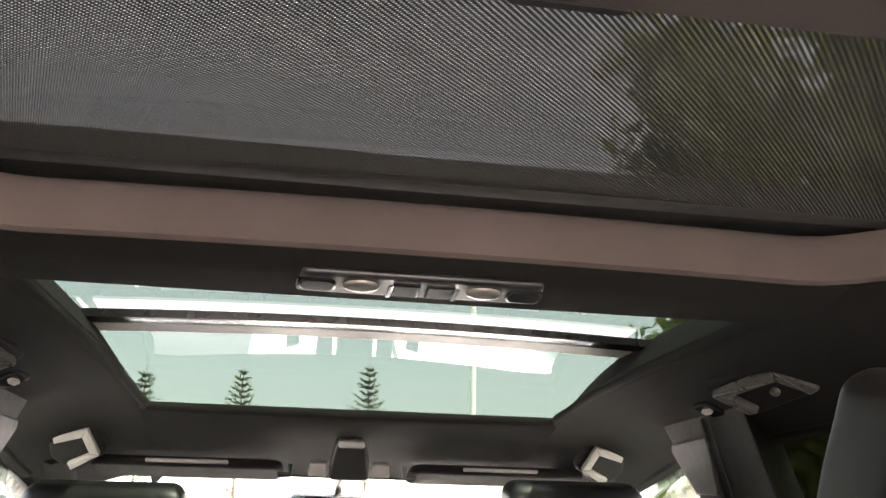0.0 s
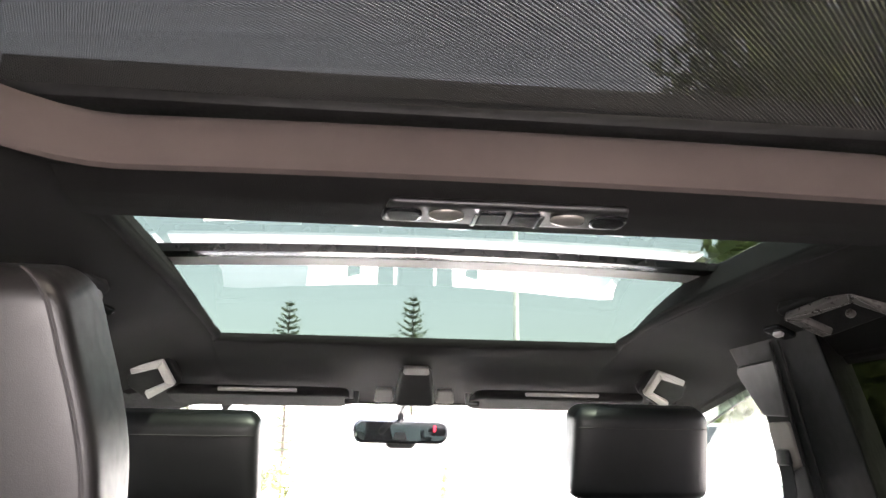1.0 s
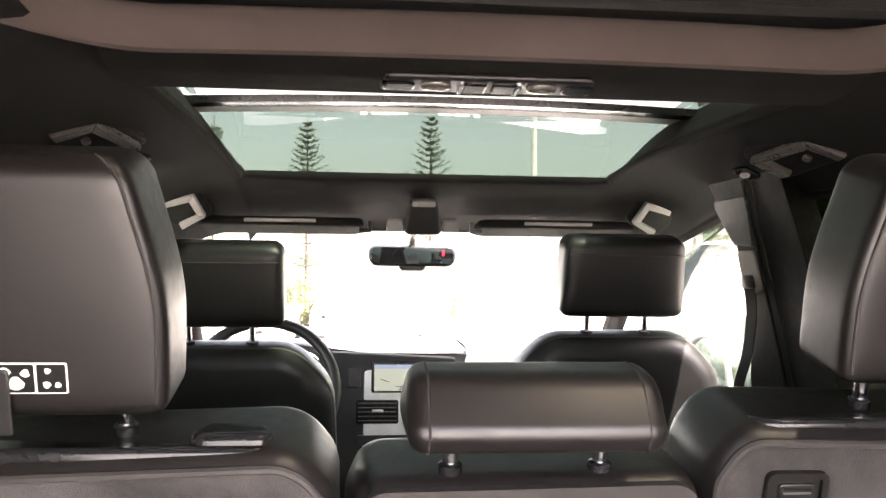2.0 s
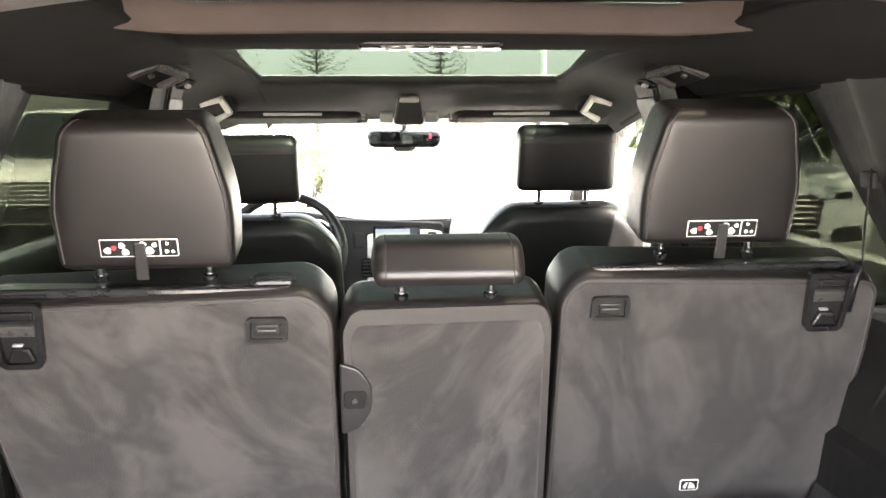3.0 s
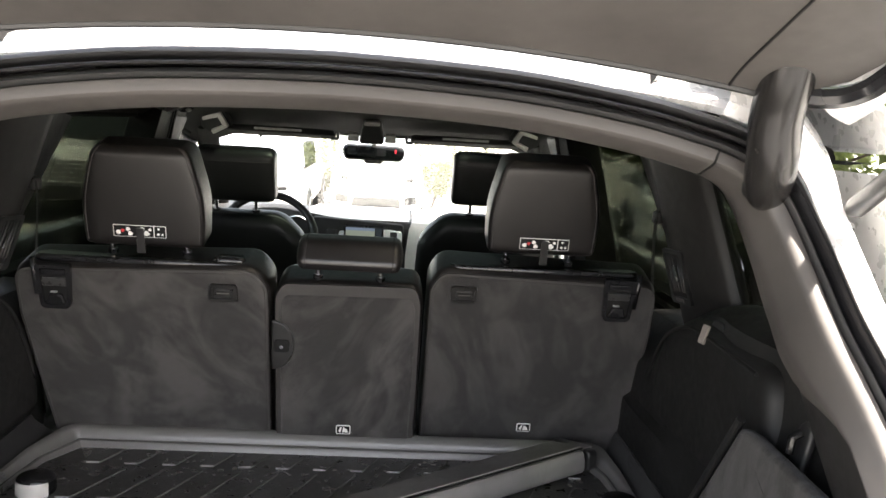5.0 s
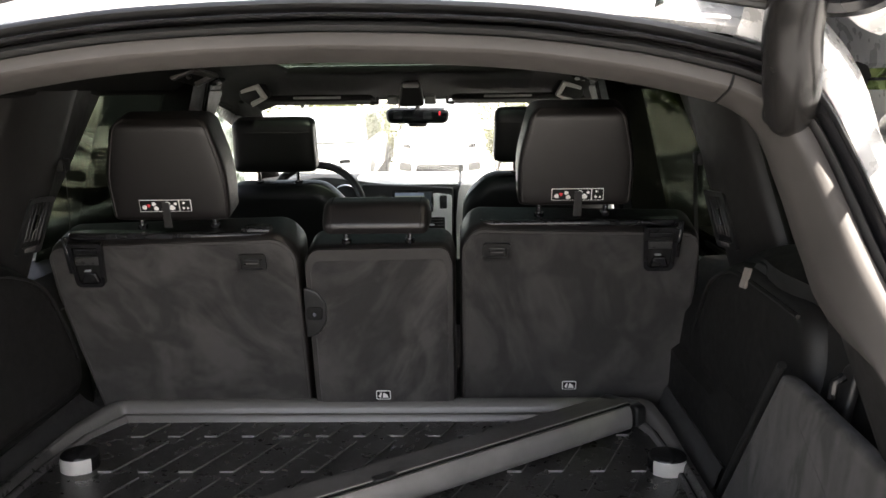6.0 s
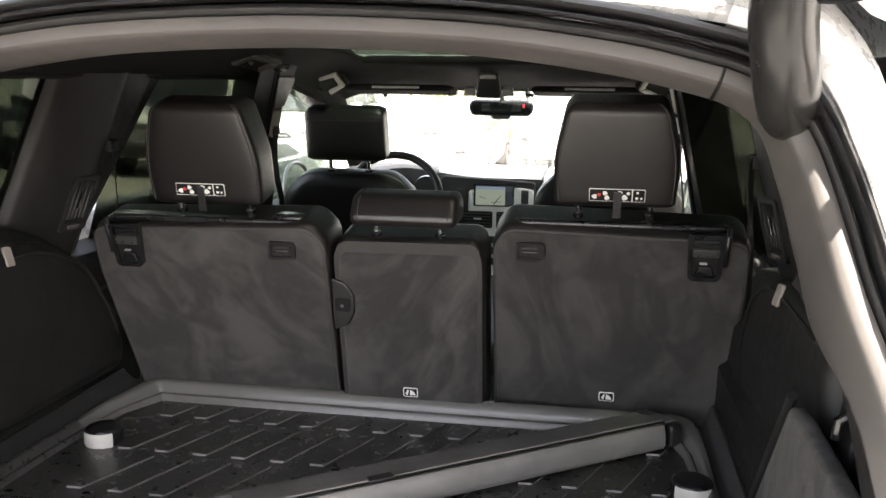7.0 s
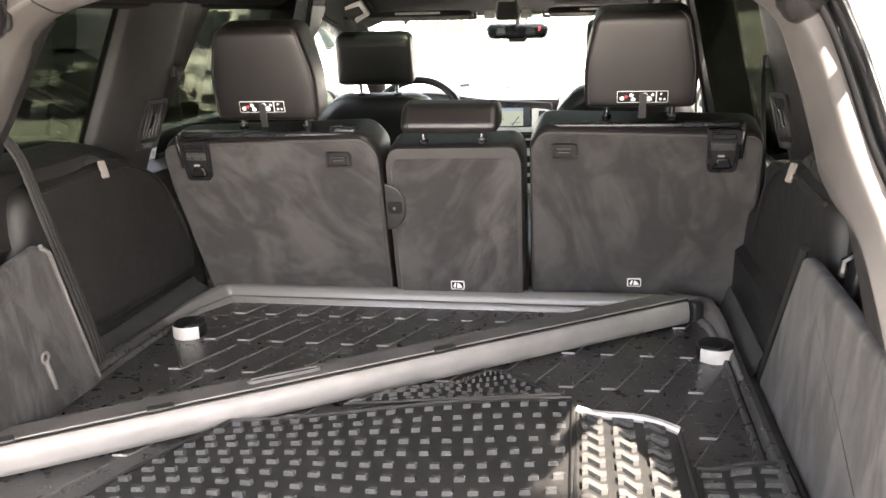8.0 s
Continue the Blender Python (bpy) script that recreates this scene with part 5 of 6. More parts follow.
    part("guide_arm", tube([pl @ Vector((cx + s * 0.036, v_top - 0.06, 0.006)), pl @ Vector((cx + s * 0.040, v_top + 0.018, 0.004))], 0.006, 8), PLASTIC_GLOSS, g)


def pull_loop(seat, pl, cx, cv):
    outer = rounded([(cx - 0.029, cv - 0.0195), (cx + 0.029, cv - 0.0195), (cx + 0.029, cv + 0.0195), (cx - 0.029, cv + 0.0195)], 0.008)
    inner = inset(outer, 0.0065)
    p = part("pull_bezel", frame_ring(outer, inner, 0.007, pl, 0.0018), PULL_GREY, seat, "grey plastic pull-strap bezel")
    part("bezel_bed", slab(inner, 0.0022, 0.0004, 1, place=pl), PULL_GREY, p)
    part("strap_button", slab(rounded([(cx - 0.017, cv - 0.0085), (cx + 0.017, cv - 0.0085), (cx + 0.017, cv + 0.0085), (cx - 0.017, cv + 0.0085)], 0.004), 0.0056, 0.0016, 2, place=pl), PULL_GREY, p)
    for dv, mat in ((-0.0004, PULL_LINE), (0.0036, LABEL_BLACK)):
        part("button_line", slab(rounded([(cx - 0.013, cv + dv - 0.001), (cx + 0.013, cv + dv - 0.001), (cx + 0.013, cv + dv + 0.001), (cx - 0.013, cv + dv + 0.001)], 0.0005, 1), 0.0062, 0.0002, 1, place=pl), mat, p)


def anchor_tag(seat, pl, cx, cv):
    t = part("anchor_tag", slab(rounded([(cx - 0.016, cv - 0.011), (cx + 0.016, cv - 0.011), (cx + 0.016, cv + 0.011), (cx - 0.016, cv + 0.011)], 0.004), 0.002, 0.0005, 1, place=pl), WHITE_PRINT, seat, "white and black woven child-seat anchor tag")
    part("tag_field", slab(rounded([(cx - 0.0140, cv - 0.009), (cx + 0.0140, cv - 0.009), (cx + 0.0140, cv + 0.009), (cx - 0.0140, cv + 0.009)], 0.003), 0.0026, 0.0004, 1, place=pl), LABEL_BLACK, t)
    for q in (((-0.011, -0.003), (-0.006, -0.007), (-0.003, 0.006), (-0.006, 0.007)), ((-0.002, -0.006), (0.011, -0.006), (0.008, 0.002), (0.0, 0.007))):
        part("tag_mark", slab([Vector((cx + a, cv + b)) for a, b in q], 0.0032, 0.0002, 1, place=pl), WHITE_PRINT, t)


def rear_seat(label, outline, radii, y_low, slope, head=None, loop=None, guide=None, tags=(), sticker=None, posts=(), pile=None, top_edge=0.003, rim=0.007, band=False):
    st = thing("rear_car_seat", label, "car seat", "rear seat row", at=(sum(p[0] for p in outline) / len(outline), y_low + 0.10, 0.791))
    m = st.matrix_basis.inverted()
    pl = m @ plane_axes((0, y_low, 0.85), (1, 0, 0), (0, slope, 1))
    k = math.sqrt(1 + slope * slope)
    poly = rounded([(x, (z - 0.85) * k) for x, z in outline], radii, 7)
    # leather-edged frame, with the brushed velour panel set into its back
    part("backrest", slab(poly, 0.130, 0.026, 5, place=pl @ Matrix.Translation((0, 0, -0.133))), LEATHER, st, "black leather backrest edge")
    face = [Vector((p.x, p.y - top_edge * min(1.0, max(0.0, (p.y - 0.22) / 0.06)))) for p in inset(poly, rim)]
    part("back_panel", slab(face, 0.020, 0.006, 3, place=pl @ Matrix.Translation((0, 0, -0.0205))), pile, st, "brushed dark grey velour back panel")
    if band:  # a smooth leather border round the panel
        border = inset(poly, 0.006)
        part("panel_border", frame_ring(border, [Vector((p.x, p.y)) for p in inset(face, 0.002)], 0.020, pl @ Matrix.Translation((0, 0, -0.0225)), 0.005), LEATHER_BAND, st, "grey leather border")
    else:
        part("edge_piping", tube([pl @ Vector((p.x, p.y, -0.0050)) for p in inset(face, 0.0005)], 0.0042, 8, True), LEATHER_BAND, st, "grey leather piping")
    part("cushion", moved(bx(min(p[0] for p in outline) + 0.02, max(p[0] for p in outline) - 0.02, y_low + 0.17, y_low + 0.62, 0.50, 0.70, 0.05, 4), m), LEATHER, st)
    if head:
        cx, v0, w, h, tw = head
        rear_headrest(st, pl, cx, v0, w, h, tw)
    if loop:
        pull_loop(st, pl, *loop)
    if guide:
        belt_guide(st, pl, *guide)
    for t in tags:
        anchor_tag(st, pl, *t)
    if sticker:
        cx, cv = sticker
        label_sticker(st, pl @ Matrix.Translation((cx, cv, 0.0158 + HEAD_W)) @ Matrix.Rotation(0.03, 4, "X"), 0.106, 0.026)
        part("top_tether_strap", slab(rounded([(cx - 0.008, cv - 0.047), (cx + 0.010, cv - 0.047), (cx + 0.009, cv + 0.008), (cx - 0.006, cv + 0.008)], 0.003), 0.004, 0.0015, 2, place=pl @ Matrix.Translation((0, 0, 0.017 + HEAD_W))), PLASTIC, st)
    for xs_p, v0, v1 in posts:
        post_pair(st, pl, xs_p, v0, v1, -0.030 + (HEAD_W if head else 0))
    return st, pl


left, _ = rear_seat("black outer rear seat behind the driver, velour back and belt guide",
    [(-0.628, 0.775), (-0.158, 0.775), (-0.163, 1.175), (-0.195, 1.215), (-0.688, 1.200), (-0.684, 1.09), (-0.662, 0.96)], [0.03, 0.03, 0.05, 0.05, 0.035, 0, 0], -0.012, -0.24,
    head=(-0.421, 0.402, 0.240, 0.212, 0.190), loop=(-0.259, 0.318), guide=(-0.600, 0.360, -1), sticker=(-0.428, 0.438), posts=[((-0.500, -0.345), 0.372, 0.43)], pile=VELOUR_DRIVER)
middle, mid_pl = rear_seat("narrow black middle rear seat with low headrest and latch",
    [(-0.152, 0.775), (0.160, 0.775), (0.160, 1.150), (0.148, 1.192), (-0.142, 1.188), (-0.158, 1.150)], [0.03, 0.03, 0.05, 0.04, 0.04, 0.05], -0.030, -0.17,
    tags=[(0.0, 0.000)], posts=[((-0.066, 0.066), 0.345, 0.40)], pile=VELOUR_MIDDLE, top_edge=0.014, rim=0.014, band=True)
right, _ = rear_seat("black outer rear seat behind the passenger, velour back and belt guide",
    [(0.168, 0.775), (0.636, 0.775), (0.662, 0.96), (0.672, 1.09), (0.670, 1.215), (0.195, 1.226), (0.170, 1.185)], [0.03, 0.03, 0, 0, 0.035, 0.05, 0.05], 0.028, -0.26,
    head=(0.407, 0.424, 0.231, 0.205, 0.188), loop=(0.247, 0.334), guide=(0.583, 0.382, 1), sticker=(0.411, 0.452), tags=[(0.412, 0.0)], posts=[((0.338, 0.478), 0.388, 0.45)], pile=VELOUR_PASSENGER)
for seat, s in ((left, -1), (right, 1)):
    # side bolsters, their glare given by a pale colour
    line = [(s * 0.672, 0.10, 1.14), (s * 0.690, 0.16, 1.10), (s * 0.694, 0.24, 1.02), (s * 0.690, 0.32, 0.90), (s * 0.68, 0.45, 0.74)]
    bolster = part("side_bolster", moved(tube(curve_points(line, 5), [0.012 + 0.020 * min(1.0, i / 6) for i in range(21)], 12), seat.matrix_basis.inverted()), LEATHER_GLARE, seat, "black leather side bolster with sky glare in its colour")
    part("bolster_seam", moved(tube(curve_points([(x - s * 0.031, y, z) for x, y, z in line[1:]], 5), 0.002, 6), seat.matrix_basis.inverted()), STITCH, bolster)
# glossy shelf on top of the driver's side seat with its release lever
part("shoulder_cover", slab(rounded([(-0.66, -0.005), (-0.20, -0.005), (-0.22, 0.085), (-0.64, 0.085)], 0.03), 0.016, 0.006, 3, place=left.matrix_basis.inverted() @ plane_axes((0, -0.075, 1.205), (1, 0, 0), (0, 1, 0))), PLASTIC_GLOSS, left)
part("release_lever", slab(rounded([(-0.29, 0.0), (-0.215, 0.0), (-0.225, 0.06), (-0.28, 0.06)], 0.014), 0.026, 0.008, 3, place=left.matrix_basis.inverted() @ plane_axes((0, -0.072, 1.205), (1, 0, 0), (0, 1, 0))), PLASTIC_GLOSS, left)
part("shoulder_cover", slab(rounded([(0.20, -0.005), (0.64, -0.005), (0.62, 0.085), (0.22, 0.085)], 0.03), 0.014, 0.006, 3, place=right.matrix_basis.inverted() @ plane_axes((0, -0.045, 1.222), (1, 0, 0), (0, 1, 0))), PLASTIC_GLOSS, right)
# middle headrest: low, wide, rounded over the top
mi = middle.matrix_basis.inverted()
prof = rounded([(-0.045, 0.012), (0.048, 0.008), (0.060, 0.026), (0.036, 0.070), (-0.02, 0.078), (-0.050, 0.05)], [0.012, 0.010, 0.016, 0.034, 0.04, 0.03], 7)
mh_pl = mi @ plane_axes((-0.108, -0.070, 1.213), (0, -1, 0), (0, 0.10, 1))
mh = slab(prof, 0.216, 0.016, 5, 0.004, 0.004, place=mh_pl)
mh_x = [v.co.x for v in mh.verts]
shift = 0.001 - middle.location.x - (min(mh_x) + max(mh_x)) / 2
moved(mh, Matrix.Translation((shift, 0, 0)))
mhead = part("headrest", mh, LEATHER, middle, "low black leather headrest")
for w_seam in (0.0175, 0.1985):
    part("seam", tube([mh_pl @ Vector((p.x, p.y, w_seam)) + Vector((shift, 0, 0)) for p in inset(prof, 0.0006)], 0.0015, 5, True), STITCH, mhead)
# latch plate between the driver's side seat and the middle seat
lp = mid_pl @ Matrix.Translation((0, 0, 0))
latch_poly = rounded([(-0.158, 0.140), (-0.128, 0.152), (-0.112, 0.180), (-0.112, 0.222), (-0.130, 0.248), (-0.158, 0.258)], [0.004, 0.02, 0.02, 0.02, 0.02, 0.004])
lt = part("latch_plate", slab(latch_poly, 0.008, 0.003, 2, place=lp @ Matrix.Translation((0, 0, -0.001))), PLASTIC, middle, "black plastic backrest latch plate")
part("latch_slot", slab(rounded([(-0.153, 0.184), (-0.121, 0.184), (-0.119, 0.214), (-0.153, 0.214)], 0.007), 0.0085, 0.001, 1, place=lp), LABEL_BLACK, lt)
part("latch_button", tube([lp @ Vector((-0.137, 0.198, 0.004)), lp @ Vector((-0.137, 0.198, 0.011))], 0.0042, 12), CHROME, lt)


# ---- seat belts by the pillars ----
def belt(s):
    b = thing("seat_belt", "black seat belt running down beside the pillar", "seat belt", "rear seat belts", at=(s * 0.655, 0.06, 1.2))
    pts = [(s * 0.672, -0.010, 1.375), (s * 0.661, -0.024, 1.337), (s * 0.671, -0.004, 1.23), (s * 0.677, -0.004, 1.15), (s * 0.684, 0.03, 0.95)]
    rows = [[(x - s * 0.008, y - 0.014, z), (x - s * 0.001, y, z), (x + s * 0.006, y + 0.014, z)] for x, y, z in curve_points(pts, 5)]
    part("webbing", moved(sheet(rows, 0.0015, (s, 0, 0)), Matrix.Translation((-s * 0.655, -0.06, -1.2))), BELT, b)
    part("guide", moved(bx(*sorted((s * 0.660, s * 0.676)), -0.034, 0.004, 1.345, 1.372, 0.005), Matrix.Translation((-s * 0.655, -0.06, -1.2))), LABEL_BLACK, b)


for s in (-1, 1):
    belt(s)
    fb = thing("front_seat_belt", "grey front seat belt hanging at the middle pillar", "seat belt", "front seat belts", at=(s * 0.63, 0.93, 1.3))
    rows = [[(x, y - 0.022, z), (x, y + 0.022, z)] for x, y, z in curve_points([(s * 0.596, 0.790, 1.350), (s * 0.606, 0.795, 1.29), (s * 0.622, 0.85, 1.20), (s * 0.640, 0.935, 1.10), (s * 0.655, 0.97, 0.9)], 5)]
    part("webbing", moved(sheet(rows, 0.0015, (s, 0, 0)), Matrix.Translation((-s * 0.63, -0.93, -1.3))), BELT, fb)
    part("anchor", moved(bx(*sorted((s * 0.590, s * 0.610)), 0.772, 0.808, 1.335, 1.362, 0.006), Matrix.Translation((-s * 0.63, -0.93, -1.3))), PLASTIC, fb)


# ---- cargo tray with its ribs ----
def cargo_tray():
    t = thing("cargo_tray", "black ribbed rubber cargo tray with raised rim", "cargo liner", at=(0, -0.5, 0.791))
    m = Matrix.Translation((0, 0.5, -0.791))
    lx, rx, y0, y1 = -0.640, 0.600, -1.185, -0.005
    part("mat", moved(bx(lx, rx, y0, y1, 0.7915, 0.799, 0.002), m), RUBBER, t)
    # rim along the seat row, two rolled ridges, coloured paler for the light they catch
    prof = [(0.060, 0.799), (0.058, 0.807), (0.054, 0.8125), (0.046, 0.8135), (0.0435, 0.804), (0.0395, 0.804), (0.037, 0.816), (0.032, 0.829), (0.024, 0.834), (0.006, 0.833), (0.0, 0.80)]
    top = rounded([(0.596, -0.30), (0.590, 0.0), (-0.612, 0.0), (-0.640, -0.30)], [0, 0.05, 0.05, 0], 7)[1:-1]
    plan = [Vector((0.600, y)) for y in np.linspace(-1.17, -0.14, 10)] + top + [Vector((-0.640 - 0.02 * min(1, (-y - 0.1) / 0.3), y)) for y in np.linspace(-0.14, -1.17, 10)]
    rows = []
    for i, q in enumerate(plan):
        d = (plan[min(i + 1, len(plan) - 1)] - plan[max(i - 1, 0)]).normalized()
        nrm = Vector((-d.y, d.x))
        low = min(1.0, max(0.0, (-q.y - 0.06) / 0.12))  # the sides are lower and narrower than the front
        rows.append([(q.x + nrm.x * o * (1 - 0.45 * low), q.y + nrm.y * o * (1 - 0.45 * low), 0.799 + (z - 0.799) * (1 - 0.3 * low)) for o, z in prof])
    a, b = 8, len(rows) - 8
    part("rim", moved(sheet(rows[a:b]), m), RIM_SHEEN, t, "double-rolled black rubber rim with its sheen in the colour")
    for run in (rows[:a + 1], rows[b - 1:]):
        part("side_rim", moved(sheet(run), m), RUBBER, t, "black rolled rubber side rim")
    part("rim_groove", moved(tube([(r[4][0] * 0.5 + r[5][0] * 0.5, r[4][1] * 0.5 + r[5][1] * 0.5, r[4][2] + 0.0025) for r in rows], 0.0030, 6), m), LABEL_BLACK, t)
    # raised ribs: a short bar and a long slanting one, in rows; highlights in their colour
    dash, slant = bmesh.new(), bmesh.new()
    k = 0
    for j, y in enumerate([-0.047, -0.142, -0.310, -0.476, -0.650, -0.820, -0.990]):
        for i in range(17):
            x = -0.597 + 0.0775 * i
            if x > 0.55 or x < -0.59:
                continue
            if x < 0.54:
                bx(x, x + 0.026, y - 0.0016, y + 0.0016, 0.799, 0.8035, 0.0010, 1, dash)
                far = 0.0 if j == 0 else 0.5 if j == 1 else 1.0
                a, b2 = Vector((x + 0.026, y, 0.8)), Vector((x + 0.027 + 0.060 * far, y + 0.001 + 0.142 * far, 0.8))
                d = (b2 - a).normalized()
                n = Vector((-d.y, d.x, 0)) * 0.0008
                lo = [a - n, b2 - n, b2 + n, a + n]
                v = [slant.verts.new((p.x, p.y, 0.799)) for p in lo] + [slant.verts.new((p.x, p.y, 0.8022)) for p in lo]
                for q in ((4, 5, 6, 7), (0, 1, 5, 4), (1, 2, 6, 5), (2, 3, 7, 6), (3, 0, 4, 7)):
                    slant.faces.new([v[i2] for i2 in q])
    tagged(part("ribs", moved(dash, m), RUBBER_GLINT, t), kind="stuff")
    tagged(part("slanting_ribs", moved(slant, m), RIB_SHEEN, t), kind="stuff")


cargo_tray()


def lug(x, y):
    g = thing("tie_down_cap", "black round tie-down cap with pale grey front in the cargo tray", "tie-down", "tie-down caps", at=(x, y, 0.797))
    ring = [(0.036 * math.cos(a), 0.036 * math.sin(a)) for a in np.linspace(0, 2 * math.pi, 28, endpoint=False)]
    part("cap", slab([Vector(p) for p in ring], 0.036, 0.008, 3, 0.002), PLASTIC_GLOSS, g)
    arc = np.linspace(math.radians(215), math.radians(325), 14)
    rows = [[(r * math.cos(a), r * math.sin(a), z) for a in arc] for r, z in ((0.0362, 0.002), (0.0374, 0.004), (0.0374, 0.027), (0.0362, 0.030))]
    part("front_band", sheet(rows), BAND_PALE, g, "pale grey metal band")


lug(-0.562, -0.285)
lug(0.556, -0.300)


# ---- rolled-up cargo cover lying across the tray ----
def cassette():
    a, b = Vector((0.548, -0.083, 0.0)), Vector((-0.66, -0.962, 0.0))
    d = (b - a).normalized()
    length = (b - a).length
    n = Vector((-d.y, d.x, 0))  # towards the tailgate
    if n.y > 0:
        n = -n
    c = thing("cargo_cover", "rolled cargo cover with grey rail lying diagonally on the tray", "cargo cover", at=((a + b) / 2) + Vector((0, 0, 0.804)))
    base = (a + b) / 2 + Vector((0, 0, 0.804))

    def carried(prof, s0, s1, n_seg=12):
        rows = []
        for f in np.linspace(s0, s1, n_seg):
            p = a + d * (length * f)
            rows.append([p + n * o + Vector((0, 0, z * 0.72 + 0.804)) - base for o, z in prof])
        bm = sheet(rows)
        k = len(prof)
        bm.verts.ensure_lookup_table()
        bm.faces.new([bm.verts[i] for i in range(k)])
        bm.faces.new([bm.verts[len(bm.verts) - 1 - i] for i in range(k)])
        return bm
    body = [(-0.100, 0.0), (-0.104, 0.030), (-0.092, 0.050), (-0.050, 0.060), (-0.002, 0.068), (0.0, 0.066), (0.0, 0.0)]
    part("cassette", carried(body, 0.0, 1.0), CASSETTE_TOP, c, "dark plastic cassette with grooved top")
    rail = [(0.0005, 0.002), (0.0005, 0.064), (0.004, 0.069), (0.011, 0.070), (0.017, 0.064), (0.021, 0.045), (0.022, 0.020), (0.018, 0.006), (0.010, 0.0)]
    part("end_rail", carried(rail, 0.03, 1.0), RAIL, c, "grey plastic end rail")
    for o, wd, mt, hg in ((-0.0125, 0.0025, LABEL_BLACK, 0.0685), (-0.0095, 0.0045, RAIL, 0.0725), (-0.0048, 0.0048, LABEL_BLACK, 0.0695)):
        part("fabric_lip" if mt is RAIL else "groove", carried([(o, 0.060), (o, hg), (o + wd, hg + 0.0004), (o + wd, 0.060)], 0.02, 0.99), mt, c)
    for f in (0.42, 0.77, 0.93):
        p = a + d * (length * f) + n * 0.0 + Vector((0, 0, 0.804 + 0.0512)) - base
        pl = plane_axes(p, d, n)
        bm = slab(rounded([(-0.022, -0.012), (0.022, -0.012), (0.022, 0.008), (-0.022, 0.008)], 0.004), 0.006, 0.002, 2, place=pl)
        part("clip", bm, PLASTIC, c)
    p = a + d * (length * 0.62) + n * -0.052 + Vector((0, 0, 0.804 + 0.0425)) - base
    g_out = rounded([(-0.068, -0.011), (0.068, -0.011), (0.068, 0.011), (-0.068, 0.011)], 0.010)
    g_in = [Vector((q.x * 0.93, q.y * 0.62)) for q in g_out]
    grip = part("grip_recess", frame_ring(g_out, g_in, 0.006, plane_axes(p, d, n + Vector((0, 0, 0.12))), 0.0015), CASSETTE_TOP, c, "long moulded grip")
    part("grip_bed", slab(g_in, 0.0035, 0.001, 1, place=plane_axes(p, d, n + Vector((0, 0, 0.12)))), PLASTIC, grip)
    endp = a - base + Vector((0, 0, 0.804))
    part("end_cap", slab(rounded([(-0.102, 0.0), (0.020, 0.0), (0.020, 0.048), (-0.094, 0.040)], 0.012), 0.03, 0.006, 3, place=plane_axes(endp - d * 0.0, n, (0, 0, 1))), PLASTIC, c)


cassette()


# ---- loose rubber foot mats ----
def foot_mat(label, corners, style, rows_n, cols_n, block):
    """A thin rubber mat over four corners (in plan) with a moulded tread."""
    c0 = sum((Vector((x, y, z)) for x, y, z in corners), Vector()) / 4
    f = thing("foot_mat", label, "car mat", "loose rubber mats", at=c0)
    p = [Vector(q) - c0 for q in corners]

    def pt(u, v, h=0.0):
        q = (p[0] * (1 - u) + p[1] * u) * (1 - v) + (p[3] * (1 - u) + p[2] * u) * v
        q = q + Vector((0, 0, 0.009 * math.sin(5.2 * u + 1) * math.sin(4 * v) + h))
        return q
    grid = [[pt(u, v) for u in np.linspace(0, 1, 12)] for v in np.linspace(0, 1, 12)]
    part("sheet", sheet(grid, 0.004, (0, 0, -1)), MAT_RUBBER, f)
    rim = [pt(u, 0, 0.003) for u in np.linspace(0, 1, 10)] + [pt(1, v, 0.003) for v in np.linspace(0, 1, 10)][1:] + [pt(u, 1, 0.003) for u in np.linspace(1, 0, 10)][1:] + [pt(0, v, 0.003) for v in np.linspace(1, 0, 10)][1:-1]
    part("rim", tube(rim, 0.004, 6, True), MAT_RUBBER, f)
    if style == "waves":
        # lip in a pale colour that stands in for its highlight
        part("front_lip", tube([pt(u, 0.985, 0.006) for u in np.linspace(0, 1, 10)], 0.0075, 8), RUBBER_GLINT, f)
    tread = bmesh.new()
    for j in range(rows_n):
        for i in range(cols_n):
            u = (i + 0.5 + (0.25 if j % 2 and style == "studs" else 0)) / (cols_n + 0.3)
            v = (j + 0.5) / rows_n
            du, dv = block[0] / cols_n, block[1] / rows_n
            hh = 0.0075
            if style == "waves":
                for k in range(4):
                    a0, a1 = u - du / 2 + du * k / 4, u - du / 2 + du * (k + 1) / 4
                    w0, w1 = 0.16 / rows_n * math.sin(k * 1.6), 0.16 / rows_n * math.sin((k + 1) * 1.6)
                    quad = [(a0, v - dv / 2 + w0), (a1, v - dv / 2 + w1), (a1, v + dv / 2 + w1), (a0, v + dv / 2 + w0)]
                    vs = [tread.verts.new(pt(a, b)) for a, b in quad] + [tread.verts.new(pt(a, b, hh)) for a, b in quad]
                    for q in ((4, 5, 6, 7), (0, 1, 5, 4), (1, 2, 6, 5), (2, 3, 7, 6), (3, 0, 4, 7)):
                        tread.faces.new([vs[i2] for i2 in q])
            else:
                quad = [(u - du / 2, v - dv / 2), (u + du / 2, v - dv / 2), (u + du / 2, v + dv / 2), (u - du / 2, v + dv / 2)]
                vs = [tread.verts.new(pt(a, b)) for a, b in quad] + [tread.verts.new(pt(0.08 * u + 0.92 * a, 0.1 * v + 0.9 * b, hh)) for a, b in quad]
                for q in ((4, 5, 6, 7), (0, 1, 5, 4), (1, 2, 6, 5), (2, 3, 7, 6), (3, 0, 4, 7)):
                    tread.faces.new([vs[i2] for i2 in q])
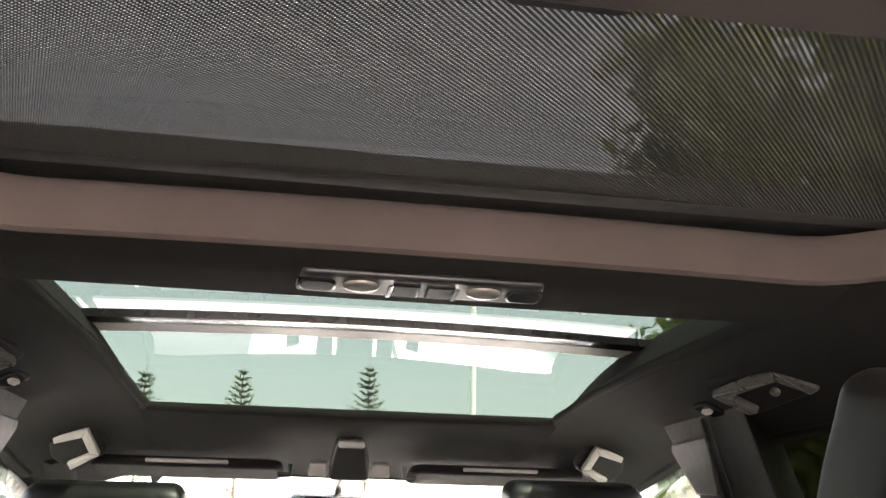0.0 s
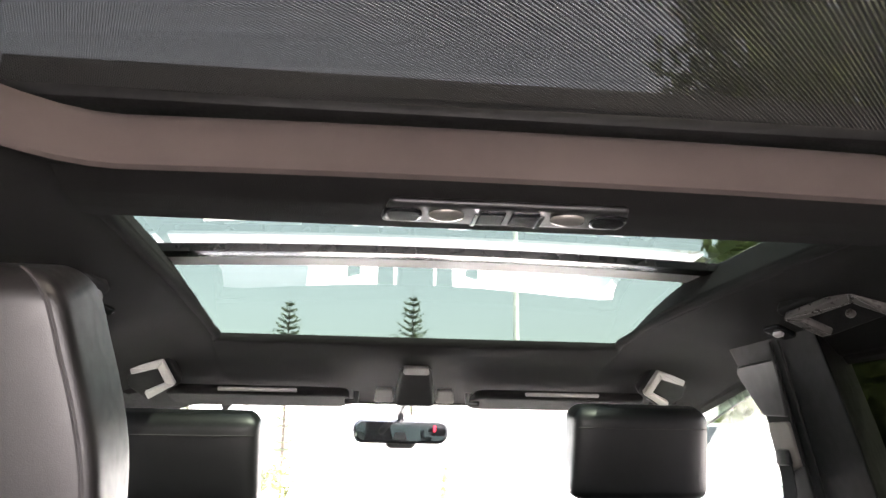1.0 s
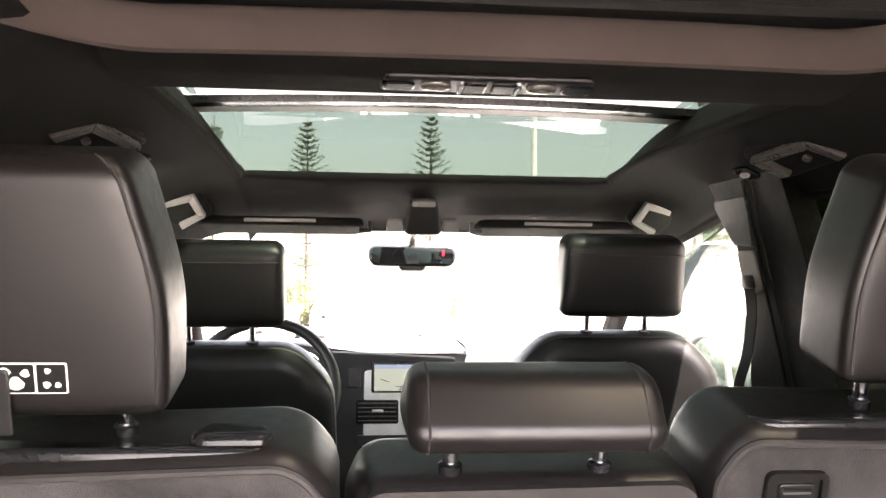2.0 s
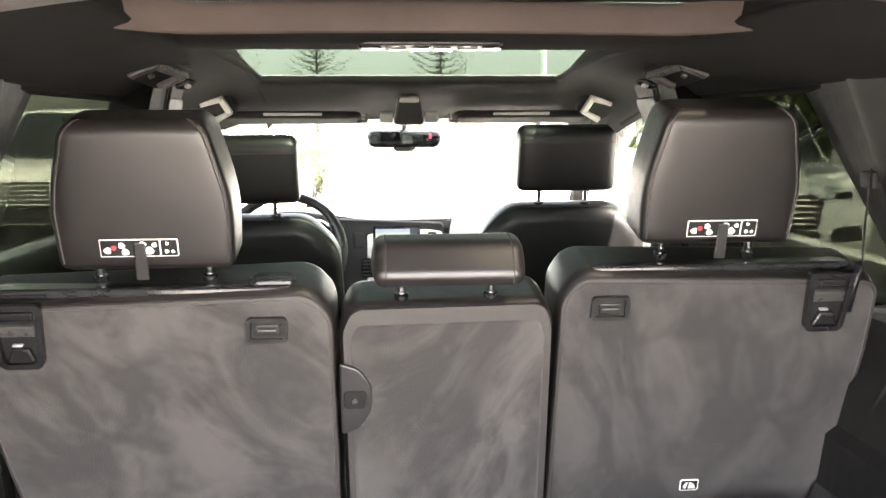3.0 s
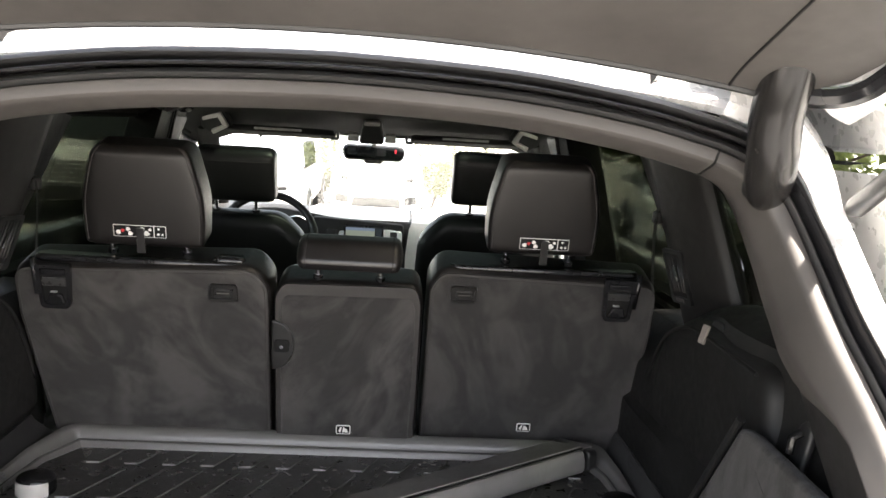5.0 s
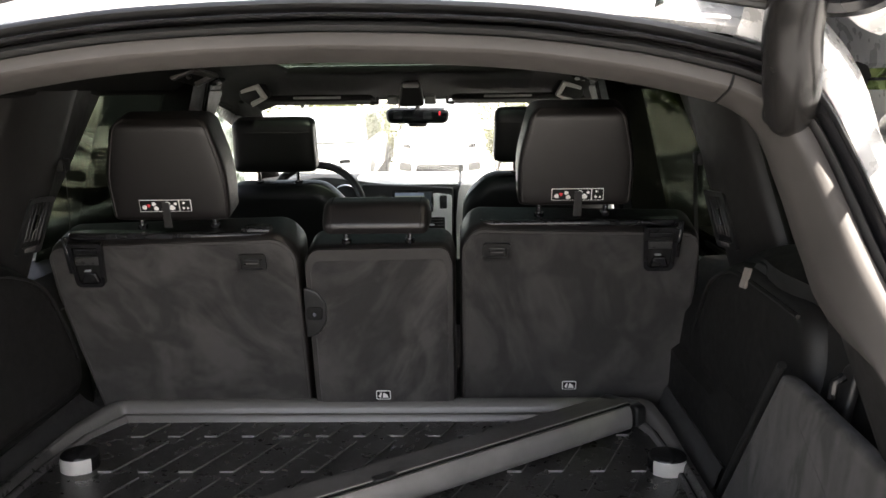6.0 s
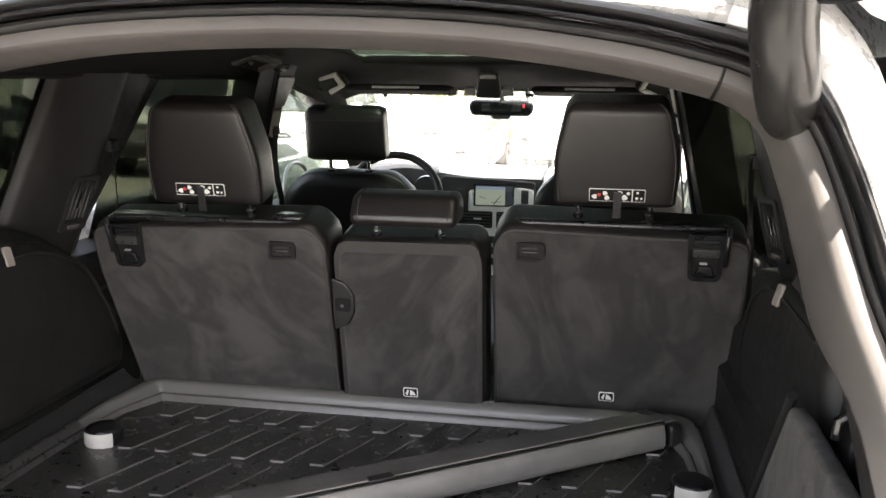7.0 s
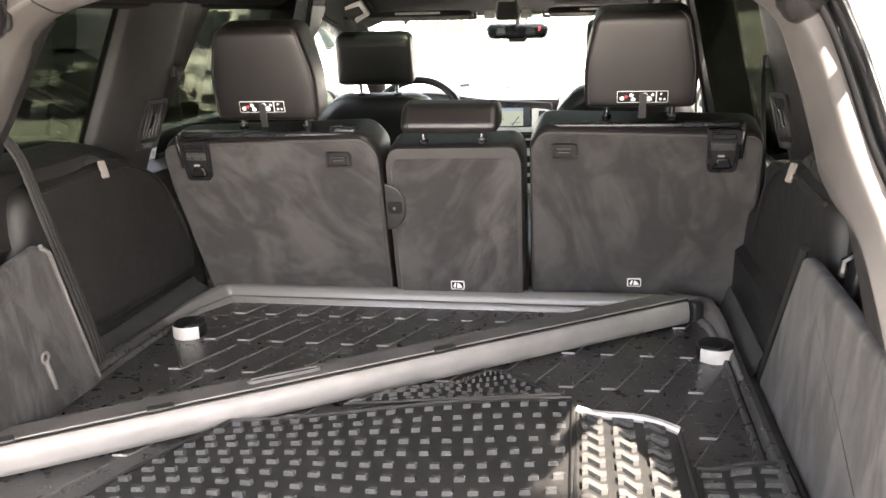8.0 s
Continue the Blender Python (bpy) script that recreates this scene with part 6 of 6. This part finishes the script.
    tagged(part("tread", tread, TREAD_LIT, f, "moulded rubber tread blocks with highlights in their colour", smooth=False), kind="stuff")
    return f


foot_mat("black rubber foot mat with rows of square studs", [(-0.44, -1.13, 0.822), (0.295, -1.13, 0.826), (0.285, -0.605, 0.836), (-0.28, -0.725, 0.826)], "studs", 14, 18, (0.42, 0.22))
foot_mat("black rubber foot mat folded back against the rolled cover", [(-0.10, -0.655, 0.828), (0.262, -0.605, 0.842), (0.148, -0.470, 0.822), (0.055, -0.535, 0.822)], "studs", 7, 12, (0.38, 0.26))
foot_mat("black rubber foot mat with wavy crossbars", [(0.300, -1.13, 0.822), (0.470, -1.13, 0.822), (0.452, -0.680, 0.824), (0.292, -0.625, 0.832)], "waves", 13, 3, (0.62, 0.42))
foot_mat("black rubber foot mat with straight crossbars", [(0.475, -1.13, 0.812), (0.612, -1.13, 0.812), (0.606, -0.755, 0.812), (0.468, -0.765, 0.812)], "bars", 11, 3, (0.66, 0.34))


# ---- tailgate, hinges, gas struts ----
def tail_z(y):
    return 1.612 + 0.36 * (-0.885 - y)


def tailgate():
    t = thing("tailgate", "raised tailgate with dark inner lining and silver painted rim", "tailgate", at=(0, -0.86, 1.63))
    m = Matrix.Translation((0, 0.86, -1.63))
    xs = np.linspace(-1, 1, 21)
    rows = []
    for y, w in ((-0.880, 0.515), (-0.900, 0.560), (-0.93, 0.59), (-1.1, 0.615), (-1.4, 0.62), (-1.75, 0.60), (-1.98, 0.56)):
        rows.append([(w * x, y - 0.0 + 0.02 * x * x * (1 if y > -1 else 0), tail_z(y) + 0.020 - 0.040 * x * x) for x in xs])
    part("lining", moved(sheet(rows, 0.02, (0, 0, 1)), m), TRIM_GREY, t, "dark grey plastic inner lining")
    for s in (-1, 1):
        line = []
        for y, w in ((-0.880, 0.515), (-0.900, 0.560), (-0.93, 0.59), (-1.1, 0.615), (-1.4, 0.62)):
            xx = 0.468 / w
            line.append((s * 0.468, y + (0.02 * xx * xx if y > -1 else 0), tail_z(y) + 0.0195 - 0.040 * xx * xx))
        part("lining_seam", moved(tube(line, 0.0018, 6), m), LABEL_BLACK, t)
        rows = []
        for y in np.linspace(-0.80, -1.95, 14):
            z = tail_z(y)
            rows.append([(s * (0.612 + a), y + c, z + b) for a, b, c in ((0.0, 0.006, 0), (0.016, -0.008, 0), (0.034, -0.014, 0.01), (0.052, -0.018, 0.02), (0.066, -0.010, 0.02), (0.074, 0.03, 0.02), (0.06, 0.10, 0.02))])
        part("side_rim", moved(sheet(rows), m), PAINT, t, "silver painted flange")
        part("rim_seal", moved(tube(curve_points([(s * 0.515, -0.868, 1.604), (s * 0.535, -0.868, 1.596), (s * 0.575, -0.880, 1.590), (s * 0.604, -0.915, 1.598), (s * 0.616, -0.99, 1.632), (s * 0.622, -1.4, 1.785), (s * 0.60, -1.9, 1.965)], 5), 0.013, 8), m), PLASTIC_GLOSS, t)
    front_lip = [(0.515 * x, -0.879 + 0.02 * x * x, tail_z(-0.880) + 0.021 - 0.040 * x * x) for x in xs]
    part("lining_lip", moved(tube(front_lip, 0.0055, 8), m), SEAL, t, "dark rounded front edge of the lining")
    rows = [[(0.672 * x, y, tail_z(y) + 0.105) for x in xs] for y in (-0.815, -0.86, -1.2, -1.6, -2.02)]
    part("outer_skin", moved(sheet(rows), m), PAINT, t)
    rows = [[(0.64 * x, y, z) for x in xs] for y, z in ((-0.882, 1.636), (-0.862, 1.655), (-0.862, 1.72), (-0.87, 1.725))]
    part("front_flange", moved(sheet(rows), m), SEAL, t)
    return t


gate = tailgate()
for s in (-1, 1):
    m = Matrix.Translation((0, 0.86, -1.63))
    pts = curve_points([(s * 0.566, -0.772, 1.462), (s * 0.558, -0.800, 1.480), (s * 0.546, -0.830, 1.520), (s * 0.537, -0.848, 1.560), (s * 0.534, -0.862, 1.585), (s * 0.531, -0.880, 1.610), (s * 0.529, -0.900, 1.645)], 5)
    n_p = len(pts)
    arm = part("hinge_arm", moved(tube(pts, [0.034 * math.sqrt(1 - (1 - min(1.0, (i + 0.35) / 9)) ** 2) for i in range(n_p)], 28, flat=0.9), m), HINGE, gate, "black curved hinge arm cover")
    part("boot", moved(slab(rounded([(-0.020, -0.040), (0.022, -0.040), (0.022, 0.034), (-0.014, 0.034)], 0.014), 0.012, 0.004, 3, place=plane_axes((s * 0.548, -0.783, 1.500), (1, 0, 0), (0, 0.0, 1))), m), LABEL_BLACK, arm, "black recess behind the hinge")
    g = thing("gas_strut", "dark gas strut with ball joint holding the tailgate", "gas strut", "tailgate struts", at=(s * 0.655, -0.92, 1.40))
    m = Matrix.Translation((-s * 0.655, 0.92, -1.40))
    a, b = Vector((s * 0.664, -0.772, 1.431)), Vector((s * 0.640, -1.50, 1.835))
    d = b - a
    part("cylinder", moved(tube([a + d * 0.06, a + d * 0.075, a + d * 0.60], [0.008, 0.0135, 0.0135], 12), m), PLASTIC, g)
    part("rod", moved(tube([a + d * 0.60, b], 0.006, 8), m), CHROME, g)
    ball = bmesh.new()
    bmesh.ops.create_uvsphere(ball, u_segments=14, v_segments=8, radius=0.016, matrix=Matrix.Translation(a))
    part("ball_joint", moved(join(tube([a, a + Vector((s * 0.03, 0.012, -0.002))], 0.008, 8), ball), m), SEAL, g)


# ---- outside: lot, cars, trees ----
tagged(part("ground", bx(-400, 400, -400, 400, -0.5, 0.0), ASPHALT), "pale sunlit concrete parking lot", "ground", kind="structure")


def wheel(parent, x, y, r, w):
    pl = plane_axes((x - w / 2, y, r), (0, 1, 0), (0, 0, 1))
    ring = [Vector((r * math.cos(a), r * math.sin(a))) for a in np.linspace(0, 2 * math.pi, 32, endpoint=False)]
    wh = part("wheel", slab(ring, w, 0.04, 4, place=pl), TYRE, parent)
    for off in (-0.004, w - 0.006):
        part("rim", slab([p * 0.66 for p in ring], 0.01, 0.004, 2, place=pl @ Matrix.Translation((0, 0, off))), SILVER, wh)
        for k in range(5):
            a = 2 * math.pi * k / 5
            q = [Vector((math.cos(a + da) * rr, math.sin(a + da) * rr)) for rr, da in ((0.14 * r, -0.6), (0.60 * r, -0.5 + 0.32), (0.60 * r, 0.5 + 0.12), (0.14 * r, 0.6 + 0.4))]
            part("rim_gap", slab(q, 0.012, 0.001, 1, place=pl @ Matrix.Translation((0, 0, off))), LABEL_BLACK, wh)


def parked_car(x, y, turn, paint, label, grille_half=0.44, pale=False, size=(1, 1, 1)):
    """A sport utility car whose front looks along local -y; 1.88 wide, 4.7 long, 1.68 high."""
    c = thing("car", label, "car", "parked cars", at=(0, 0, 0))
    side = [(-2.30, 0.32), (2.28, 0.36), (2.36, 0.70), (2.30, 1.02), (1.0, 1.06), (-1.15, 1.05), (-1.95, 0.98), (-2.26, 0.86), (-2.36, 0.62)]
    pl = plane_axes((-0.93, 0, 0), (0, 1, 0), (0, 0, 1))
    part("body", slab(rounded(side, [0.08, 0.08, 0.12, 0.10, 0.05, 0.3, 0.25, 0.12, 0.12], 5), 1.86, 0.11, 4, place=pl), paint, c)
    cab = slab(rounded([(-1.25, 1.03), (2.15, 1.03), (1.85, 1.62), (0.6, 1.70), (-0.35, 1.66)], [0.05, 0.05, 0.2, 0.5, 0.2], 5), 1.66, 0.10, 3, place=plane_axes((-0.83, 0, 0), (0, 1, 0), (0, 0, 1)))
    for v in cab.verts:
        v.co.x *= 1 - 0.16 * max(0, (v.co.z - 1.03) / 0.65)
    part("cabin", cab, paint, c)
    # panes
    wind = sheet([[(xx * w, y0 - 0.10 * (1 - xx * xx), z0) for xx in np.linspace(-1, 1, 9)] for y0, z0, w in ((-1.20, 1.075, 0.74), (-0.82, 1.36, 0.70), (-0.45, 1.62, 0.63))], 0.01, (0, -0.5, 0.85))
    part("windscreen", wind, GLASS_SKY_CAR if pale else GLASS_DARK_CAR, c)
    for s in (-1, 1):
        for poly in ([(-0.95, 1.09), (0.10, 1.09), (0.10, 1.58), (-0.35, 1.56)], [(0.18, 1.09), (1.05, 1.09), (1.05, 1.58), (0.18, 1.59)], [(1.13, 1.09), (1.85, 1.12), (1.68, 1.53), (1.13, 1.57)]):
            g = slab(rounded(poly, 0.05, 3), 0.012, 0.003, 1, place=plane_axes((0, 0, 0), (0, 1, 0), (0, 0, 1)))
            for v in g.verts:
                v.co.x += 0.828 * (1 - 0.16 * max(0, (v.co.z - 1.03) / 0.65))
            part("side_window", sided(g, s), GLASS_DARK_CAR, c)
        lamp = part("headlight", sided(slab(rounded([(0.50, 0.74), (0.86, 0.80), (0.90, 0.92), (0.52, 0.86)], 0.03), 0.10, 0.02, 3, place=plane_axes((0, -2.24, 0), (1, 0, 0), (0, 0, 1))), s), CAR_LAMP, c, "clear glass headlight")
        part("lamp_inner", sided(slab(rounded([(0.58, 0.78), (0.72, 0.80), (0.72, 0.86), (0.58, 0.84)], 0.02), 0.012, 0.004, 2, place=plane_axes((0, -2.338, 0), (1, 0, 0), (0, 0, 1))), s), LABEL_BLACK, lamp)
        part("fog_light", sided(slab(rounded([(0.56, 0.40), (0.82, 0.43), (0.80, 0.56), (0.58, 0.53)], 0.03), 0.04, 0.01, 2, place=plane_axes((0, -2.325, 0), (1, 0, 0), (0, 0, 1))), s), PLASTIC, c)
        part("door_mirror", sided(bx(0.93, 1.10, -0.86, -0.76, 1.02, 1.17, 0.03, 3), s), paint, c)
        for yy in (-1.45, 1.42):
            wheel(c, s * 0.84, yy, 0.36, 0.24)
            arch = [Vector((yy + 0.41 * math.cos(a), 0.36 + 0.41 * math.sin(a))) for a in np.linspace(-0.1, math.pi + 0.1, 16)]
            part("wheel_arch", sided(slab(arch, 0.03, 0.004, 1, place=plane_axes((0.915, 0, 0), (0, 1, 0), (0, 0, 1))), s), PLASTIC, c)
    g = grille_half
    grille = part("grille", slab(rounded([(-g, 0.52), (g, 0.52), (g + 0.05, 0.76), (g - 0.03, 0.82), (0.03 - g, 0.82), (-g - 0.05, 0.76)], 0.03), 0.06, 0.01, 2, place=plane_axes((0, -2.315, 0), (1, 0, 0), (0, 0, 1))), paint if pale else LABEL_BLACK, c, "white painted grille with dark slots" if pale else "dark grille with bright bars")
    for k in range(5):
        part("grille_slot" if pale else "grille_bar", bx(-g + 0.01, g - 0.01, -2.382, -2.37, 0.56 + 0.054 * k, 0.572 + 0.054 * k), LABEL_BLACK if pale else DASH_LIGHT, grille)
    part("lower_bumper", slab(rounded([(-0.50, 0.34), (0.50, 0.34), (0.46, 0.50), (-0.46, 0.50)], 0.03), 0.05, 0.01, 2, place=plane_axes((0, -2.325, 0), (1, 0, 0), (0, 0, 1))), PLASTIC, c)
    c.matrix_basis = pose(x, y, 0, 0, 0, turn) @ Matrix.Diagonal((*size, 1))
    return c


GLASS_DARK_CAR = material("car_glass", (0.02, 0.024, 0.024), 0.06, scale=3, wear=0.03)
# windscreen glass with the reflected sky put in as a pale metallic colour
GLASS_SKY_CAR = material("car_glass_sky_reflection", (0.72, 0.74, 0.75), 0.08, 0.7, scale=3, wear=0.03)
CAR_LAMP = material("headlamp_glass", (0.55, 0.56, 0.56), 0.12, 0.2, scale=20)
parked_car(-0.14, 12.29, 0, PAINT_WHITE, "small white parked van with slotted grille", 0.52, True, (0.71, 0.80, 0.85))
parked_car(-2.02, 11.55, 1, PAINT_WHITE, "low white parked car beside the small van", 0.30, True, (1, 1, 0.72))
parked_car(-4.12, 11.2, 4, PAINT_WHITE, "white parked sport utility car in the facing row")
parked_car(-6.30, 12.4, 5, PAINT_WHITE, "white parked car further along the facing row")
parked_car(-8.70, 12.9, 8, PAINT_DARK, "dark parked car at the end of the facing row")
parked_car(3.9, 8.3, -14, PAINT_WHITE, "white parked sport utility car beyond the passenger side")
parked_car(6.8, 6.9, -20, PAINT_WHITE, "white parked car beside the tree")


def leaf_cloud(centres, per, leaf, rng, squash=0.75):
    bm_v, bm_f = [], []
    for c, r in centres:
        for _ in range(per):
            d = Vector((rng.gauss(0, 1), rng.gauss(0, 1), rng.gauss(0, 1))).normalized() * r * rng.random() ** 0.45
            d.z *= squash
            p = Vector(c) + d
            n = Vector((rng.gauss(0, 1), rng.gauss(0, 1), rng.gauss(0.6, 1))).normalized()
            u = n.orthogonal().normalized()
            u.rotate(Matrix.Rotation(rng.random() * 6.28, 3, n))
            w = n.cross(u)
            s = leaf * (0.6 + 0.8 * rng.random())
            i = len(bm_v)
            bm_v += [p - u * s, p - w * s * 0.5, p + u * s, p + w * s * 0.5]
            bm_f.append((i, i + 1, i + 2, i + 3))
    me = bpy.data.meshes.new("leaves")
    me.from_pydata([tuple(v) for v in bm_v], [], bm_f)
    return me


def leafy_tree(x, y, height, spread, seed, label, per=150, leaf=0.10):
    rng = random.Random(seed)
    t = thing("tree", label, "tree", "leafy trees", at=(x, y, 0))
    part("trunk", tube(curve_points([(0, 0, -0.05), (0.08, 0.03, height * 0.25), (-0.05, 0.1, height * 0.5), (0.1, 0, height * 0.8)], 5), [0.17 - 0.009 * i for i in range(16)], 9), BARK, t)
    centres = []
    for k in range(16):
        z0 = height * (0.22 + 0.55 * rng.random())
        a = rng.random() * 6.28
        r = spread * (0.55 + 0.5 * rng.random()) * (1.15 - 0.7 * abs(z0 / height - 0.45))
        end = Vector((math.cos(a) * r, math.sin(a) * r, z0 + height * (0.10 + 0.14 * rng.random())))
        mid = Vector((math.cos(a) * r * 0.45, math.sin(a) * r * 0.45, z0 + 0.15))
        part("limb", tube(curve_points([(0, 0, z0 - 0.2), mid, end], 4), [0.055 - 0.005 * i for i in range(9)], 6), BARK, t)
        for f in (0.45, 0.75, 1.0):
            q = mid.lerp(end, f)
            centres.append((q + Vector((rng.gauss(0, 0.25), rng.gauss(0, 0.25), rng.gauss(0.1, 0.2))), spread * (0.18 + 0.16 * rng.random())))
    me = leaf_cloud(centres, per, leaf, rng)
    me.materials.append(LEAF)
    crown = new("crown", me)
    crown.parent = t
    tagged(crown, "many small bright green leaves", kind="stuff")
    return t


def spruce(x, y, height, seed):
    rng = random.Random(seed)
    t = thing("spruce", "young green spruce with sparse upper whorls", "tree", "young spruces", at=(x, y, 0))
    part("trunk", tube([(0, 0, -0.05), (0.01, 0, height * 0.5), (0, 0, height)], [0.07, 0.045, 0.008], 7), BARK, t)
    verts, faces = [], []
    z = 0.5
    while z < height - 0.45:
        f = 1 - z / height
        n = 6 if f > 0.08 else 4
        for k in range(n):
            a = 2 * math.pi * (k + rng.random() * 0.6) / n
            reach = (0.05 + 1.9 * f) * (0.65 + 0.6 * rng.random())
            out = Vector((math.cos(a), math.sin(a), 0))
            side = Vector((-math.sin(a), math.cos(a), 0))
            for q in range(10):
                g = (q + 1) / 10
                p = Vector((0, 0, z)) + out * reach * g + Vector((0, 0, 0.10 * reach * g + 0.30 * g * g * reach + rng.gauss(0, 0.02)))
                for sgn in (-1, 1):
                    tip = p + side * sgn * (0.05 + 0.16 * f) * (1.15 - g) + out * 0.07 + Vector((0, 0, rng.gauss(-0.01, 0.03)))
                    i = len(verts)
                    verts += [p - out * 0.045, tip, p + out * 0.045, p + Vector((0, 0, -0.03))]
                    faces += [(i, i + 1, i + 2), (i, i + 3, i + 1)]
        z += 0.16 + 0.10 * f + 0.06 * rng.random()
    me = bpy.data.meshes.new("needles")
    me.from_pydata([tuple(v) for v in verts], [], faces)
    me.materials.append(NEEDLE)
    c = new("crown", me)
    c.parent = t
    tagged(c, "flat sprays of dark green needles", kind="stuff")


CAM0 = Vector((-0.115, -0.647, 1.355))
for az, el, dist, seed in ((-9.7, 9.7, 30.5, 3), (-3.7, 10.1, 30, 4), (4.5, 10.7, 29.5, 5), (-16.5, 9.0, 31, 6), (21.5, 8.2, 31, 7)):
    spruce(CAM0.x + dist * math.sin(radians(az)), CAM0.y + dist * math.cos(radians(az)), CAM0.z + dist * math.tan(radians(el)), seed)
leafy_tree(9.3, 11.2, 9.0, 3.2, 11, "tall leafy tree at the edge of the lot", 260, 0.12)
leafy_tree(4.75, 5.1, 7.8, 2.5, 12, "leafy tree close to the passenger side", 220, 0.085)
leafy_tree(3.9, 1.4, 4.6, 1.3, 16, "leafy tree beside the rear quarter of the car", 300, 0.075)
leafy_tree(7.2, 14.5, 3.6, 2.6, 18, "broad leafy tree behind the parked cars", 200, 0.13)
leafy_tree(10.5, 7.5, 7.5, 3.0, 19, "broad leafy tree beside the parked cars", 200, 0.13)
# out of view, added towards the sun so its leaves break the light
leafy_tree(3.7, -3.6, 7.6, 2.0, 17, "unseen leafy tree added to dapple the sun on the tailgate pillar", 60, 0.09)


def shrub(x, y, height, width, seed):
    rng = random.Random(seed)
    t = thing("shrub", "bright sunlit shrub behind the parked cars", "shrub", "sunlit shrubs", at=(x, y, 0))
    centres = []
    for k in range(7):
        a = rng.random() * 6.28
        end = Vector((math.cos(a) * width * 0.35, math.sin(a) * width * 0.35, height * (0.35 + 0.5 * rng.random())))
        part("stem", tube([(0, 0, -0.02), end * 0.5 + Vector((0, 0, 0.05)), end], [0.011, 0.008, 0.004], 5), BARK, t)
        centres.append((end, width * 0.33))
        centres.append((end * 0.55, width * 0.22))
    me = leaf_cloud(centres, 190, 0.034, rng, 1.0)
    me.materials.append(SHRUB)
    c = new("foliage", me)
    c.parent = t
    tagged(c, "small yellow-green leaves", kind="stuff")


for x, y, hgt, wid, seed in ((-1.18, 13.4, 1.35, 0.80, 21), (0.80, 13.6, 1.5, 0.80, 22), (-3.1, 15.0, 1.75, 1.2, 23), (-2.2, 15.2, 1.6, 1.1, 24), (1.6, 14.8, 1.7, 1.1, 25)):
    shrub(x, y, hgt, wid, seed)


def lamp_post(x, y):
    p = thing("street_lamp", "tall white lamp post with flat double head", "street lamp", at=(x, y, 0))
    part("pole", tube([(0, 0, -0.05), (0, 0, 5), (0, 0, 10.5)], [0.11, 0.095, 0.08], 12), POLE_WHITE, p)
    part("base", bx(-0.25, 0.25, -0.25, 0.25, 0, 0.5, 0.04), ASPHALT, p)
    part("arm", tube([(-0.9, 0, 10.4), (0.9, 0, 10.4)], 0.05, 8), POLE_WHITE, p)
    for s in (-1, 1):
        part("lamp_head", bx(s * 1.15 - 0.35, s * 1.15 + 0.35, -0.16, 0.16, 10.36, 10.48, 0.03), POLE_WHITE, p)


lamp_post(CAM0.x + 27 * math.sin(radians(11.4)), CAM0.y + 27 * math.cos(radians(11.4)))
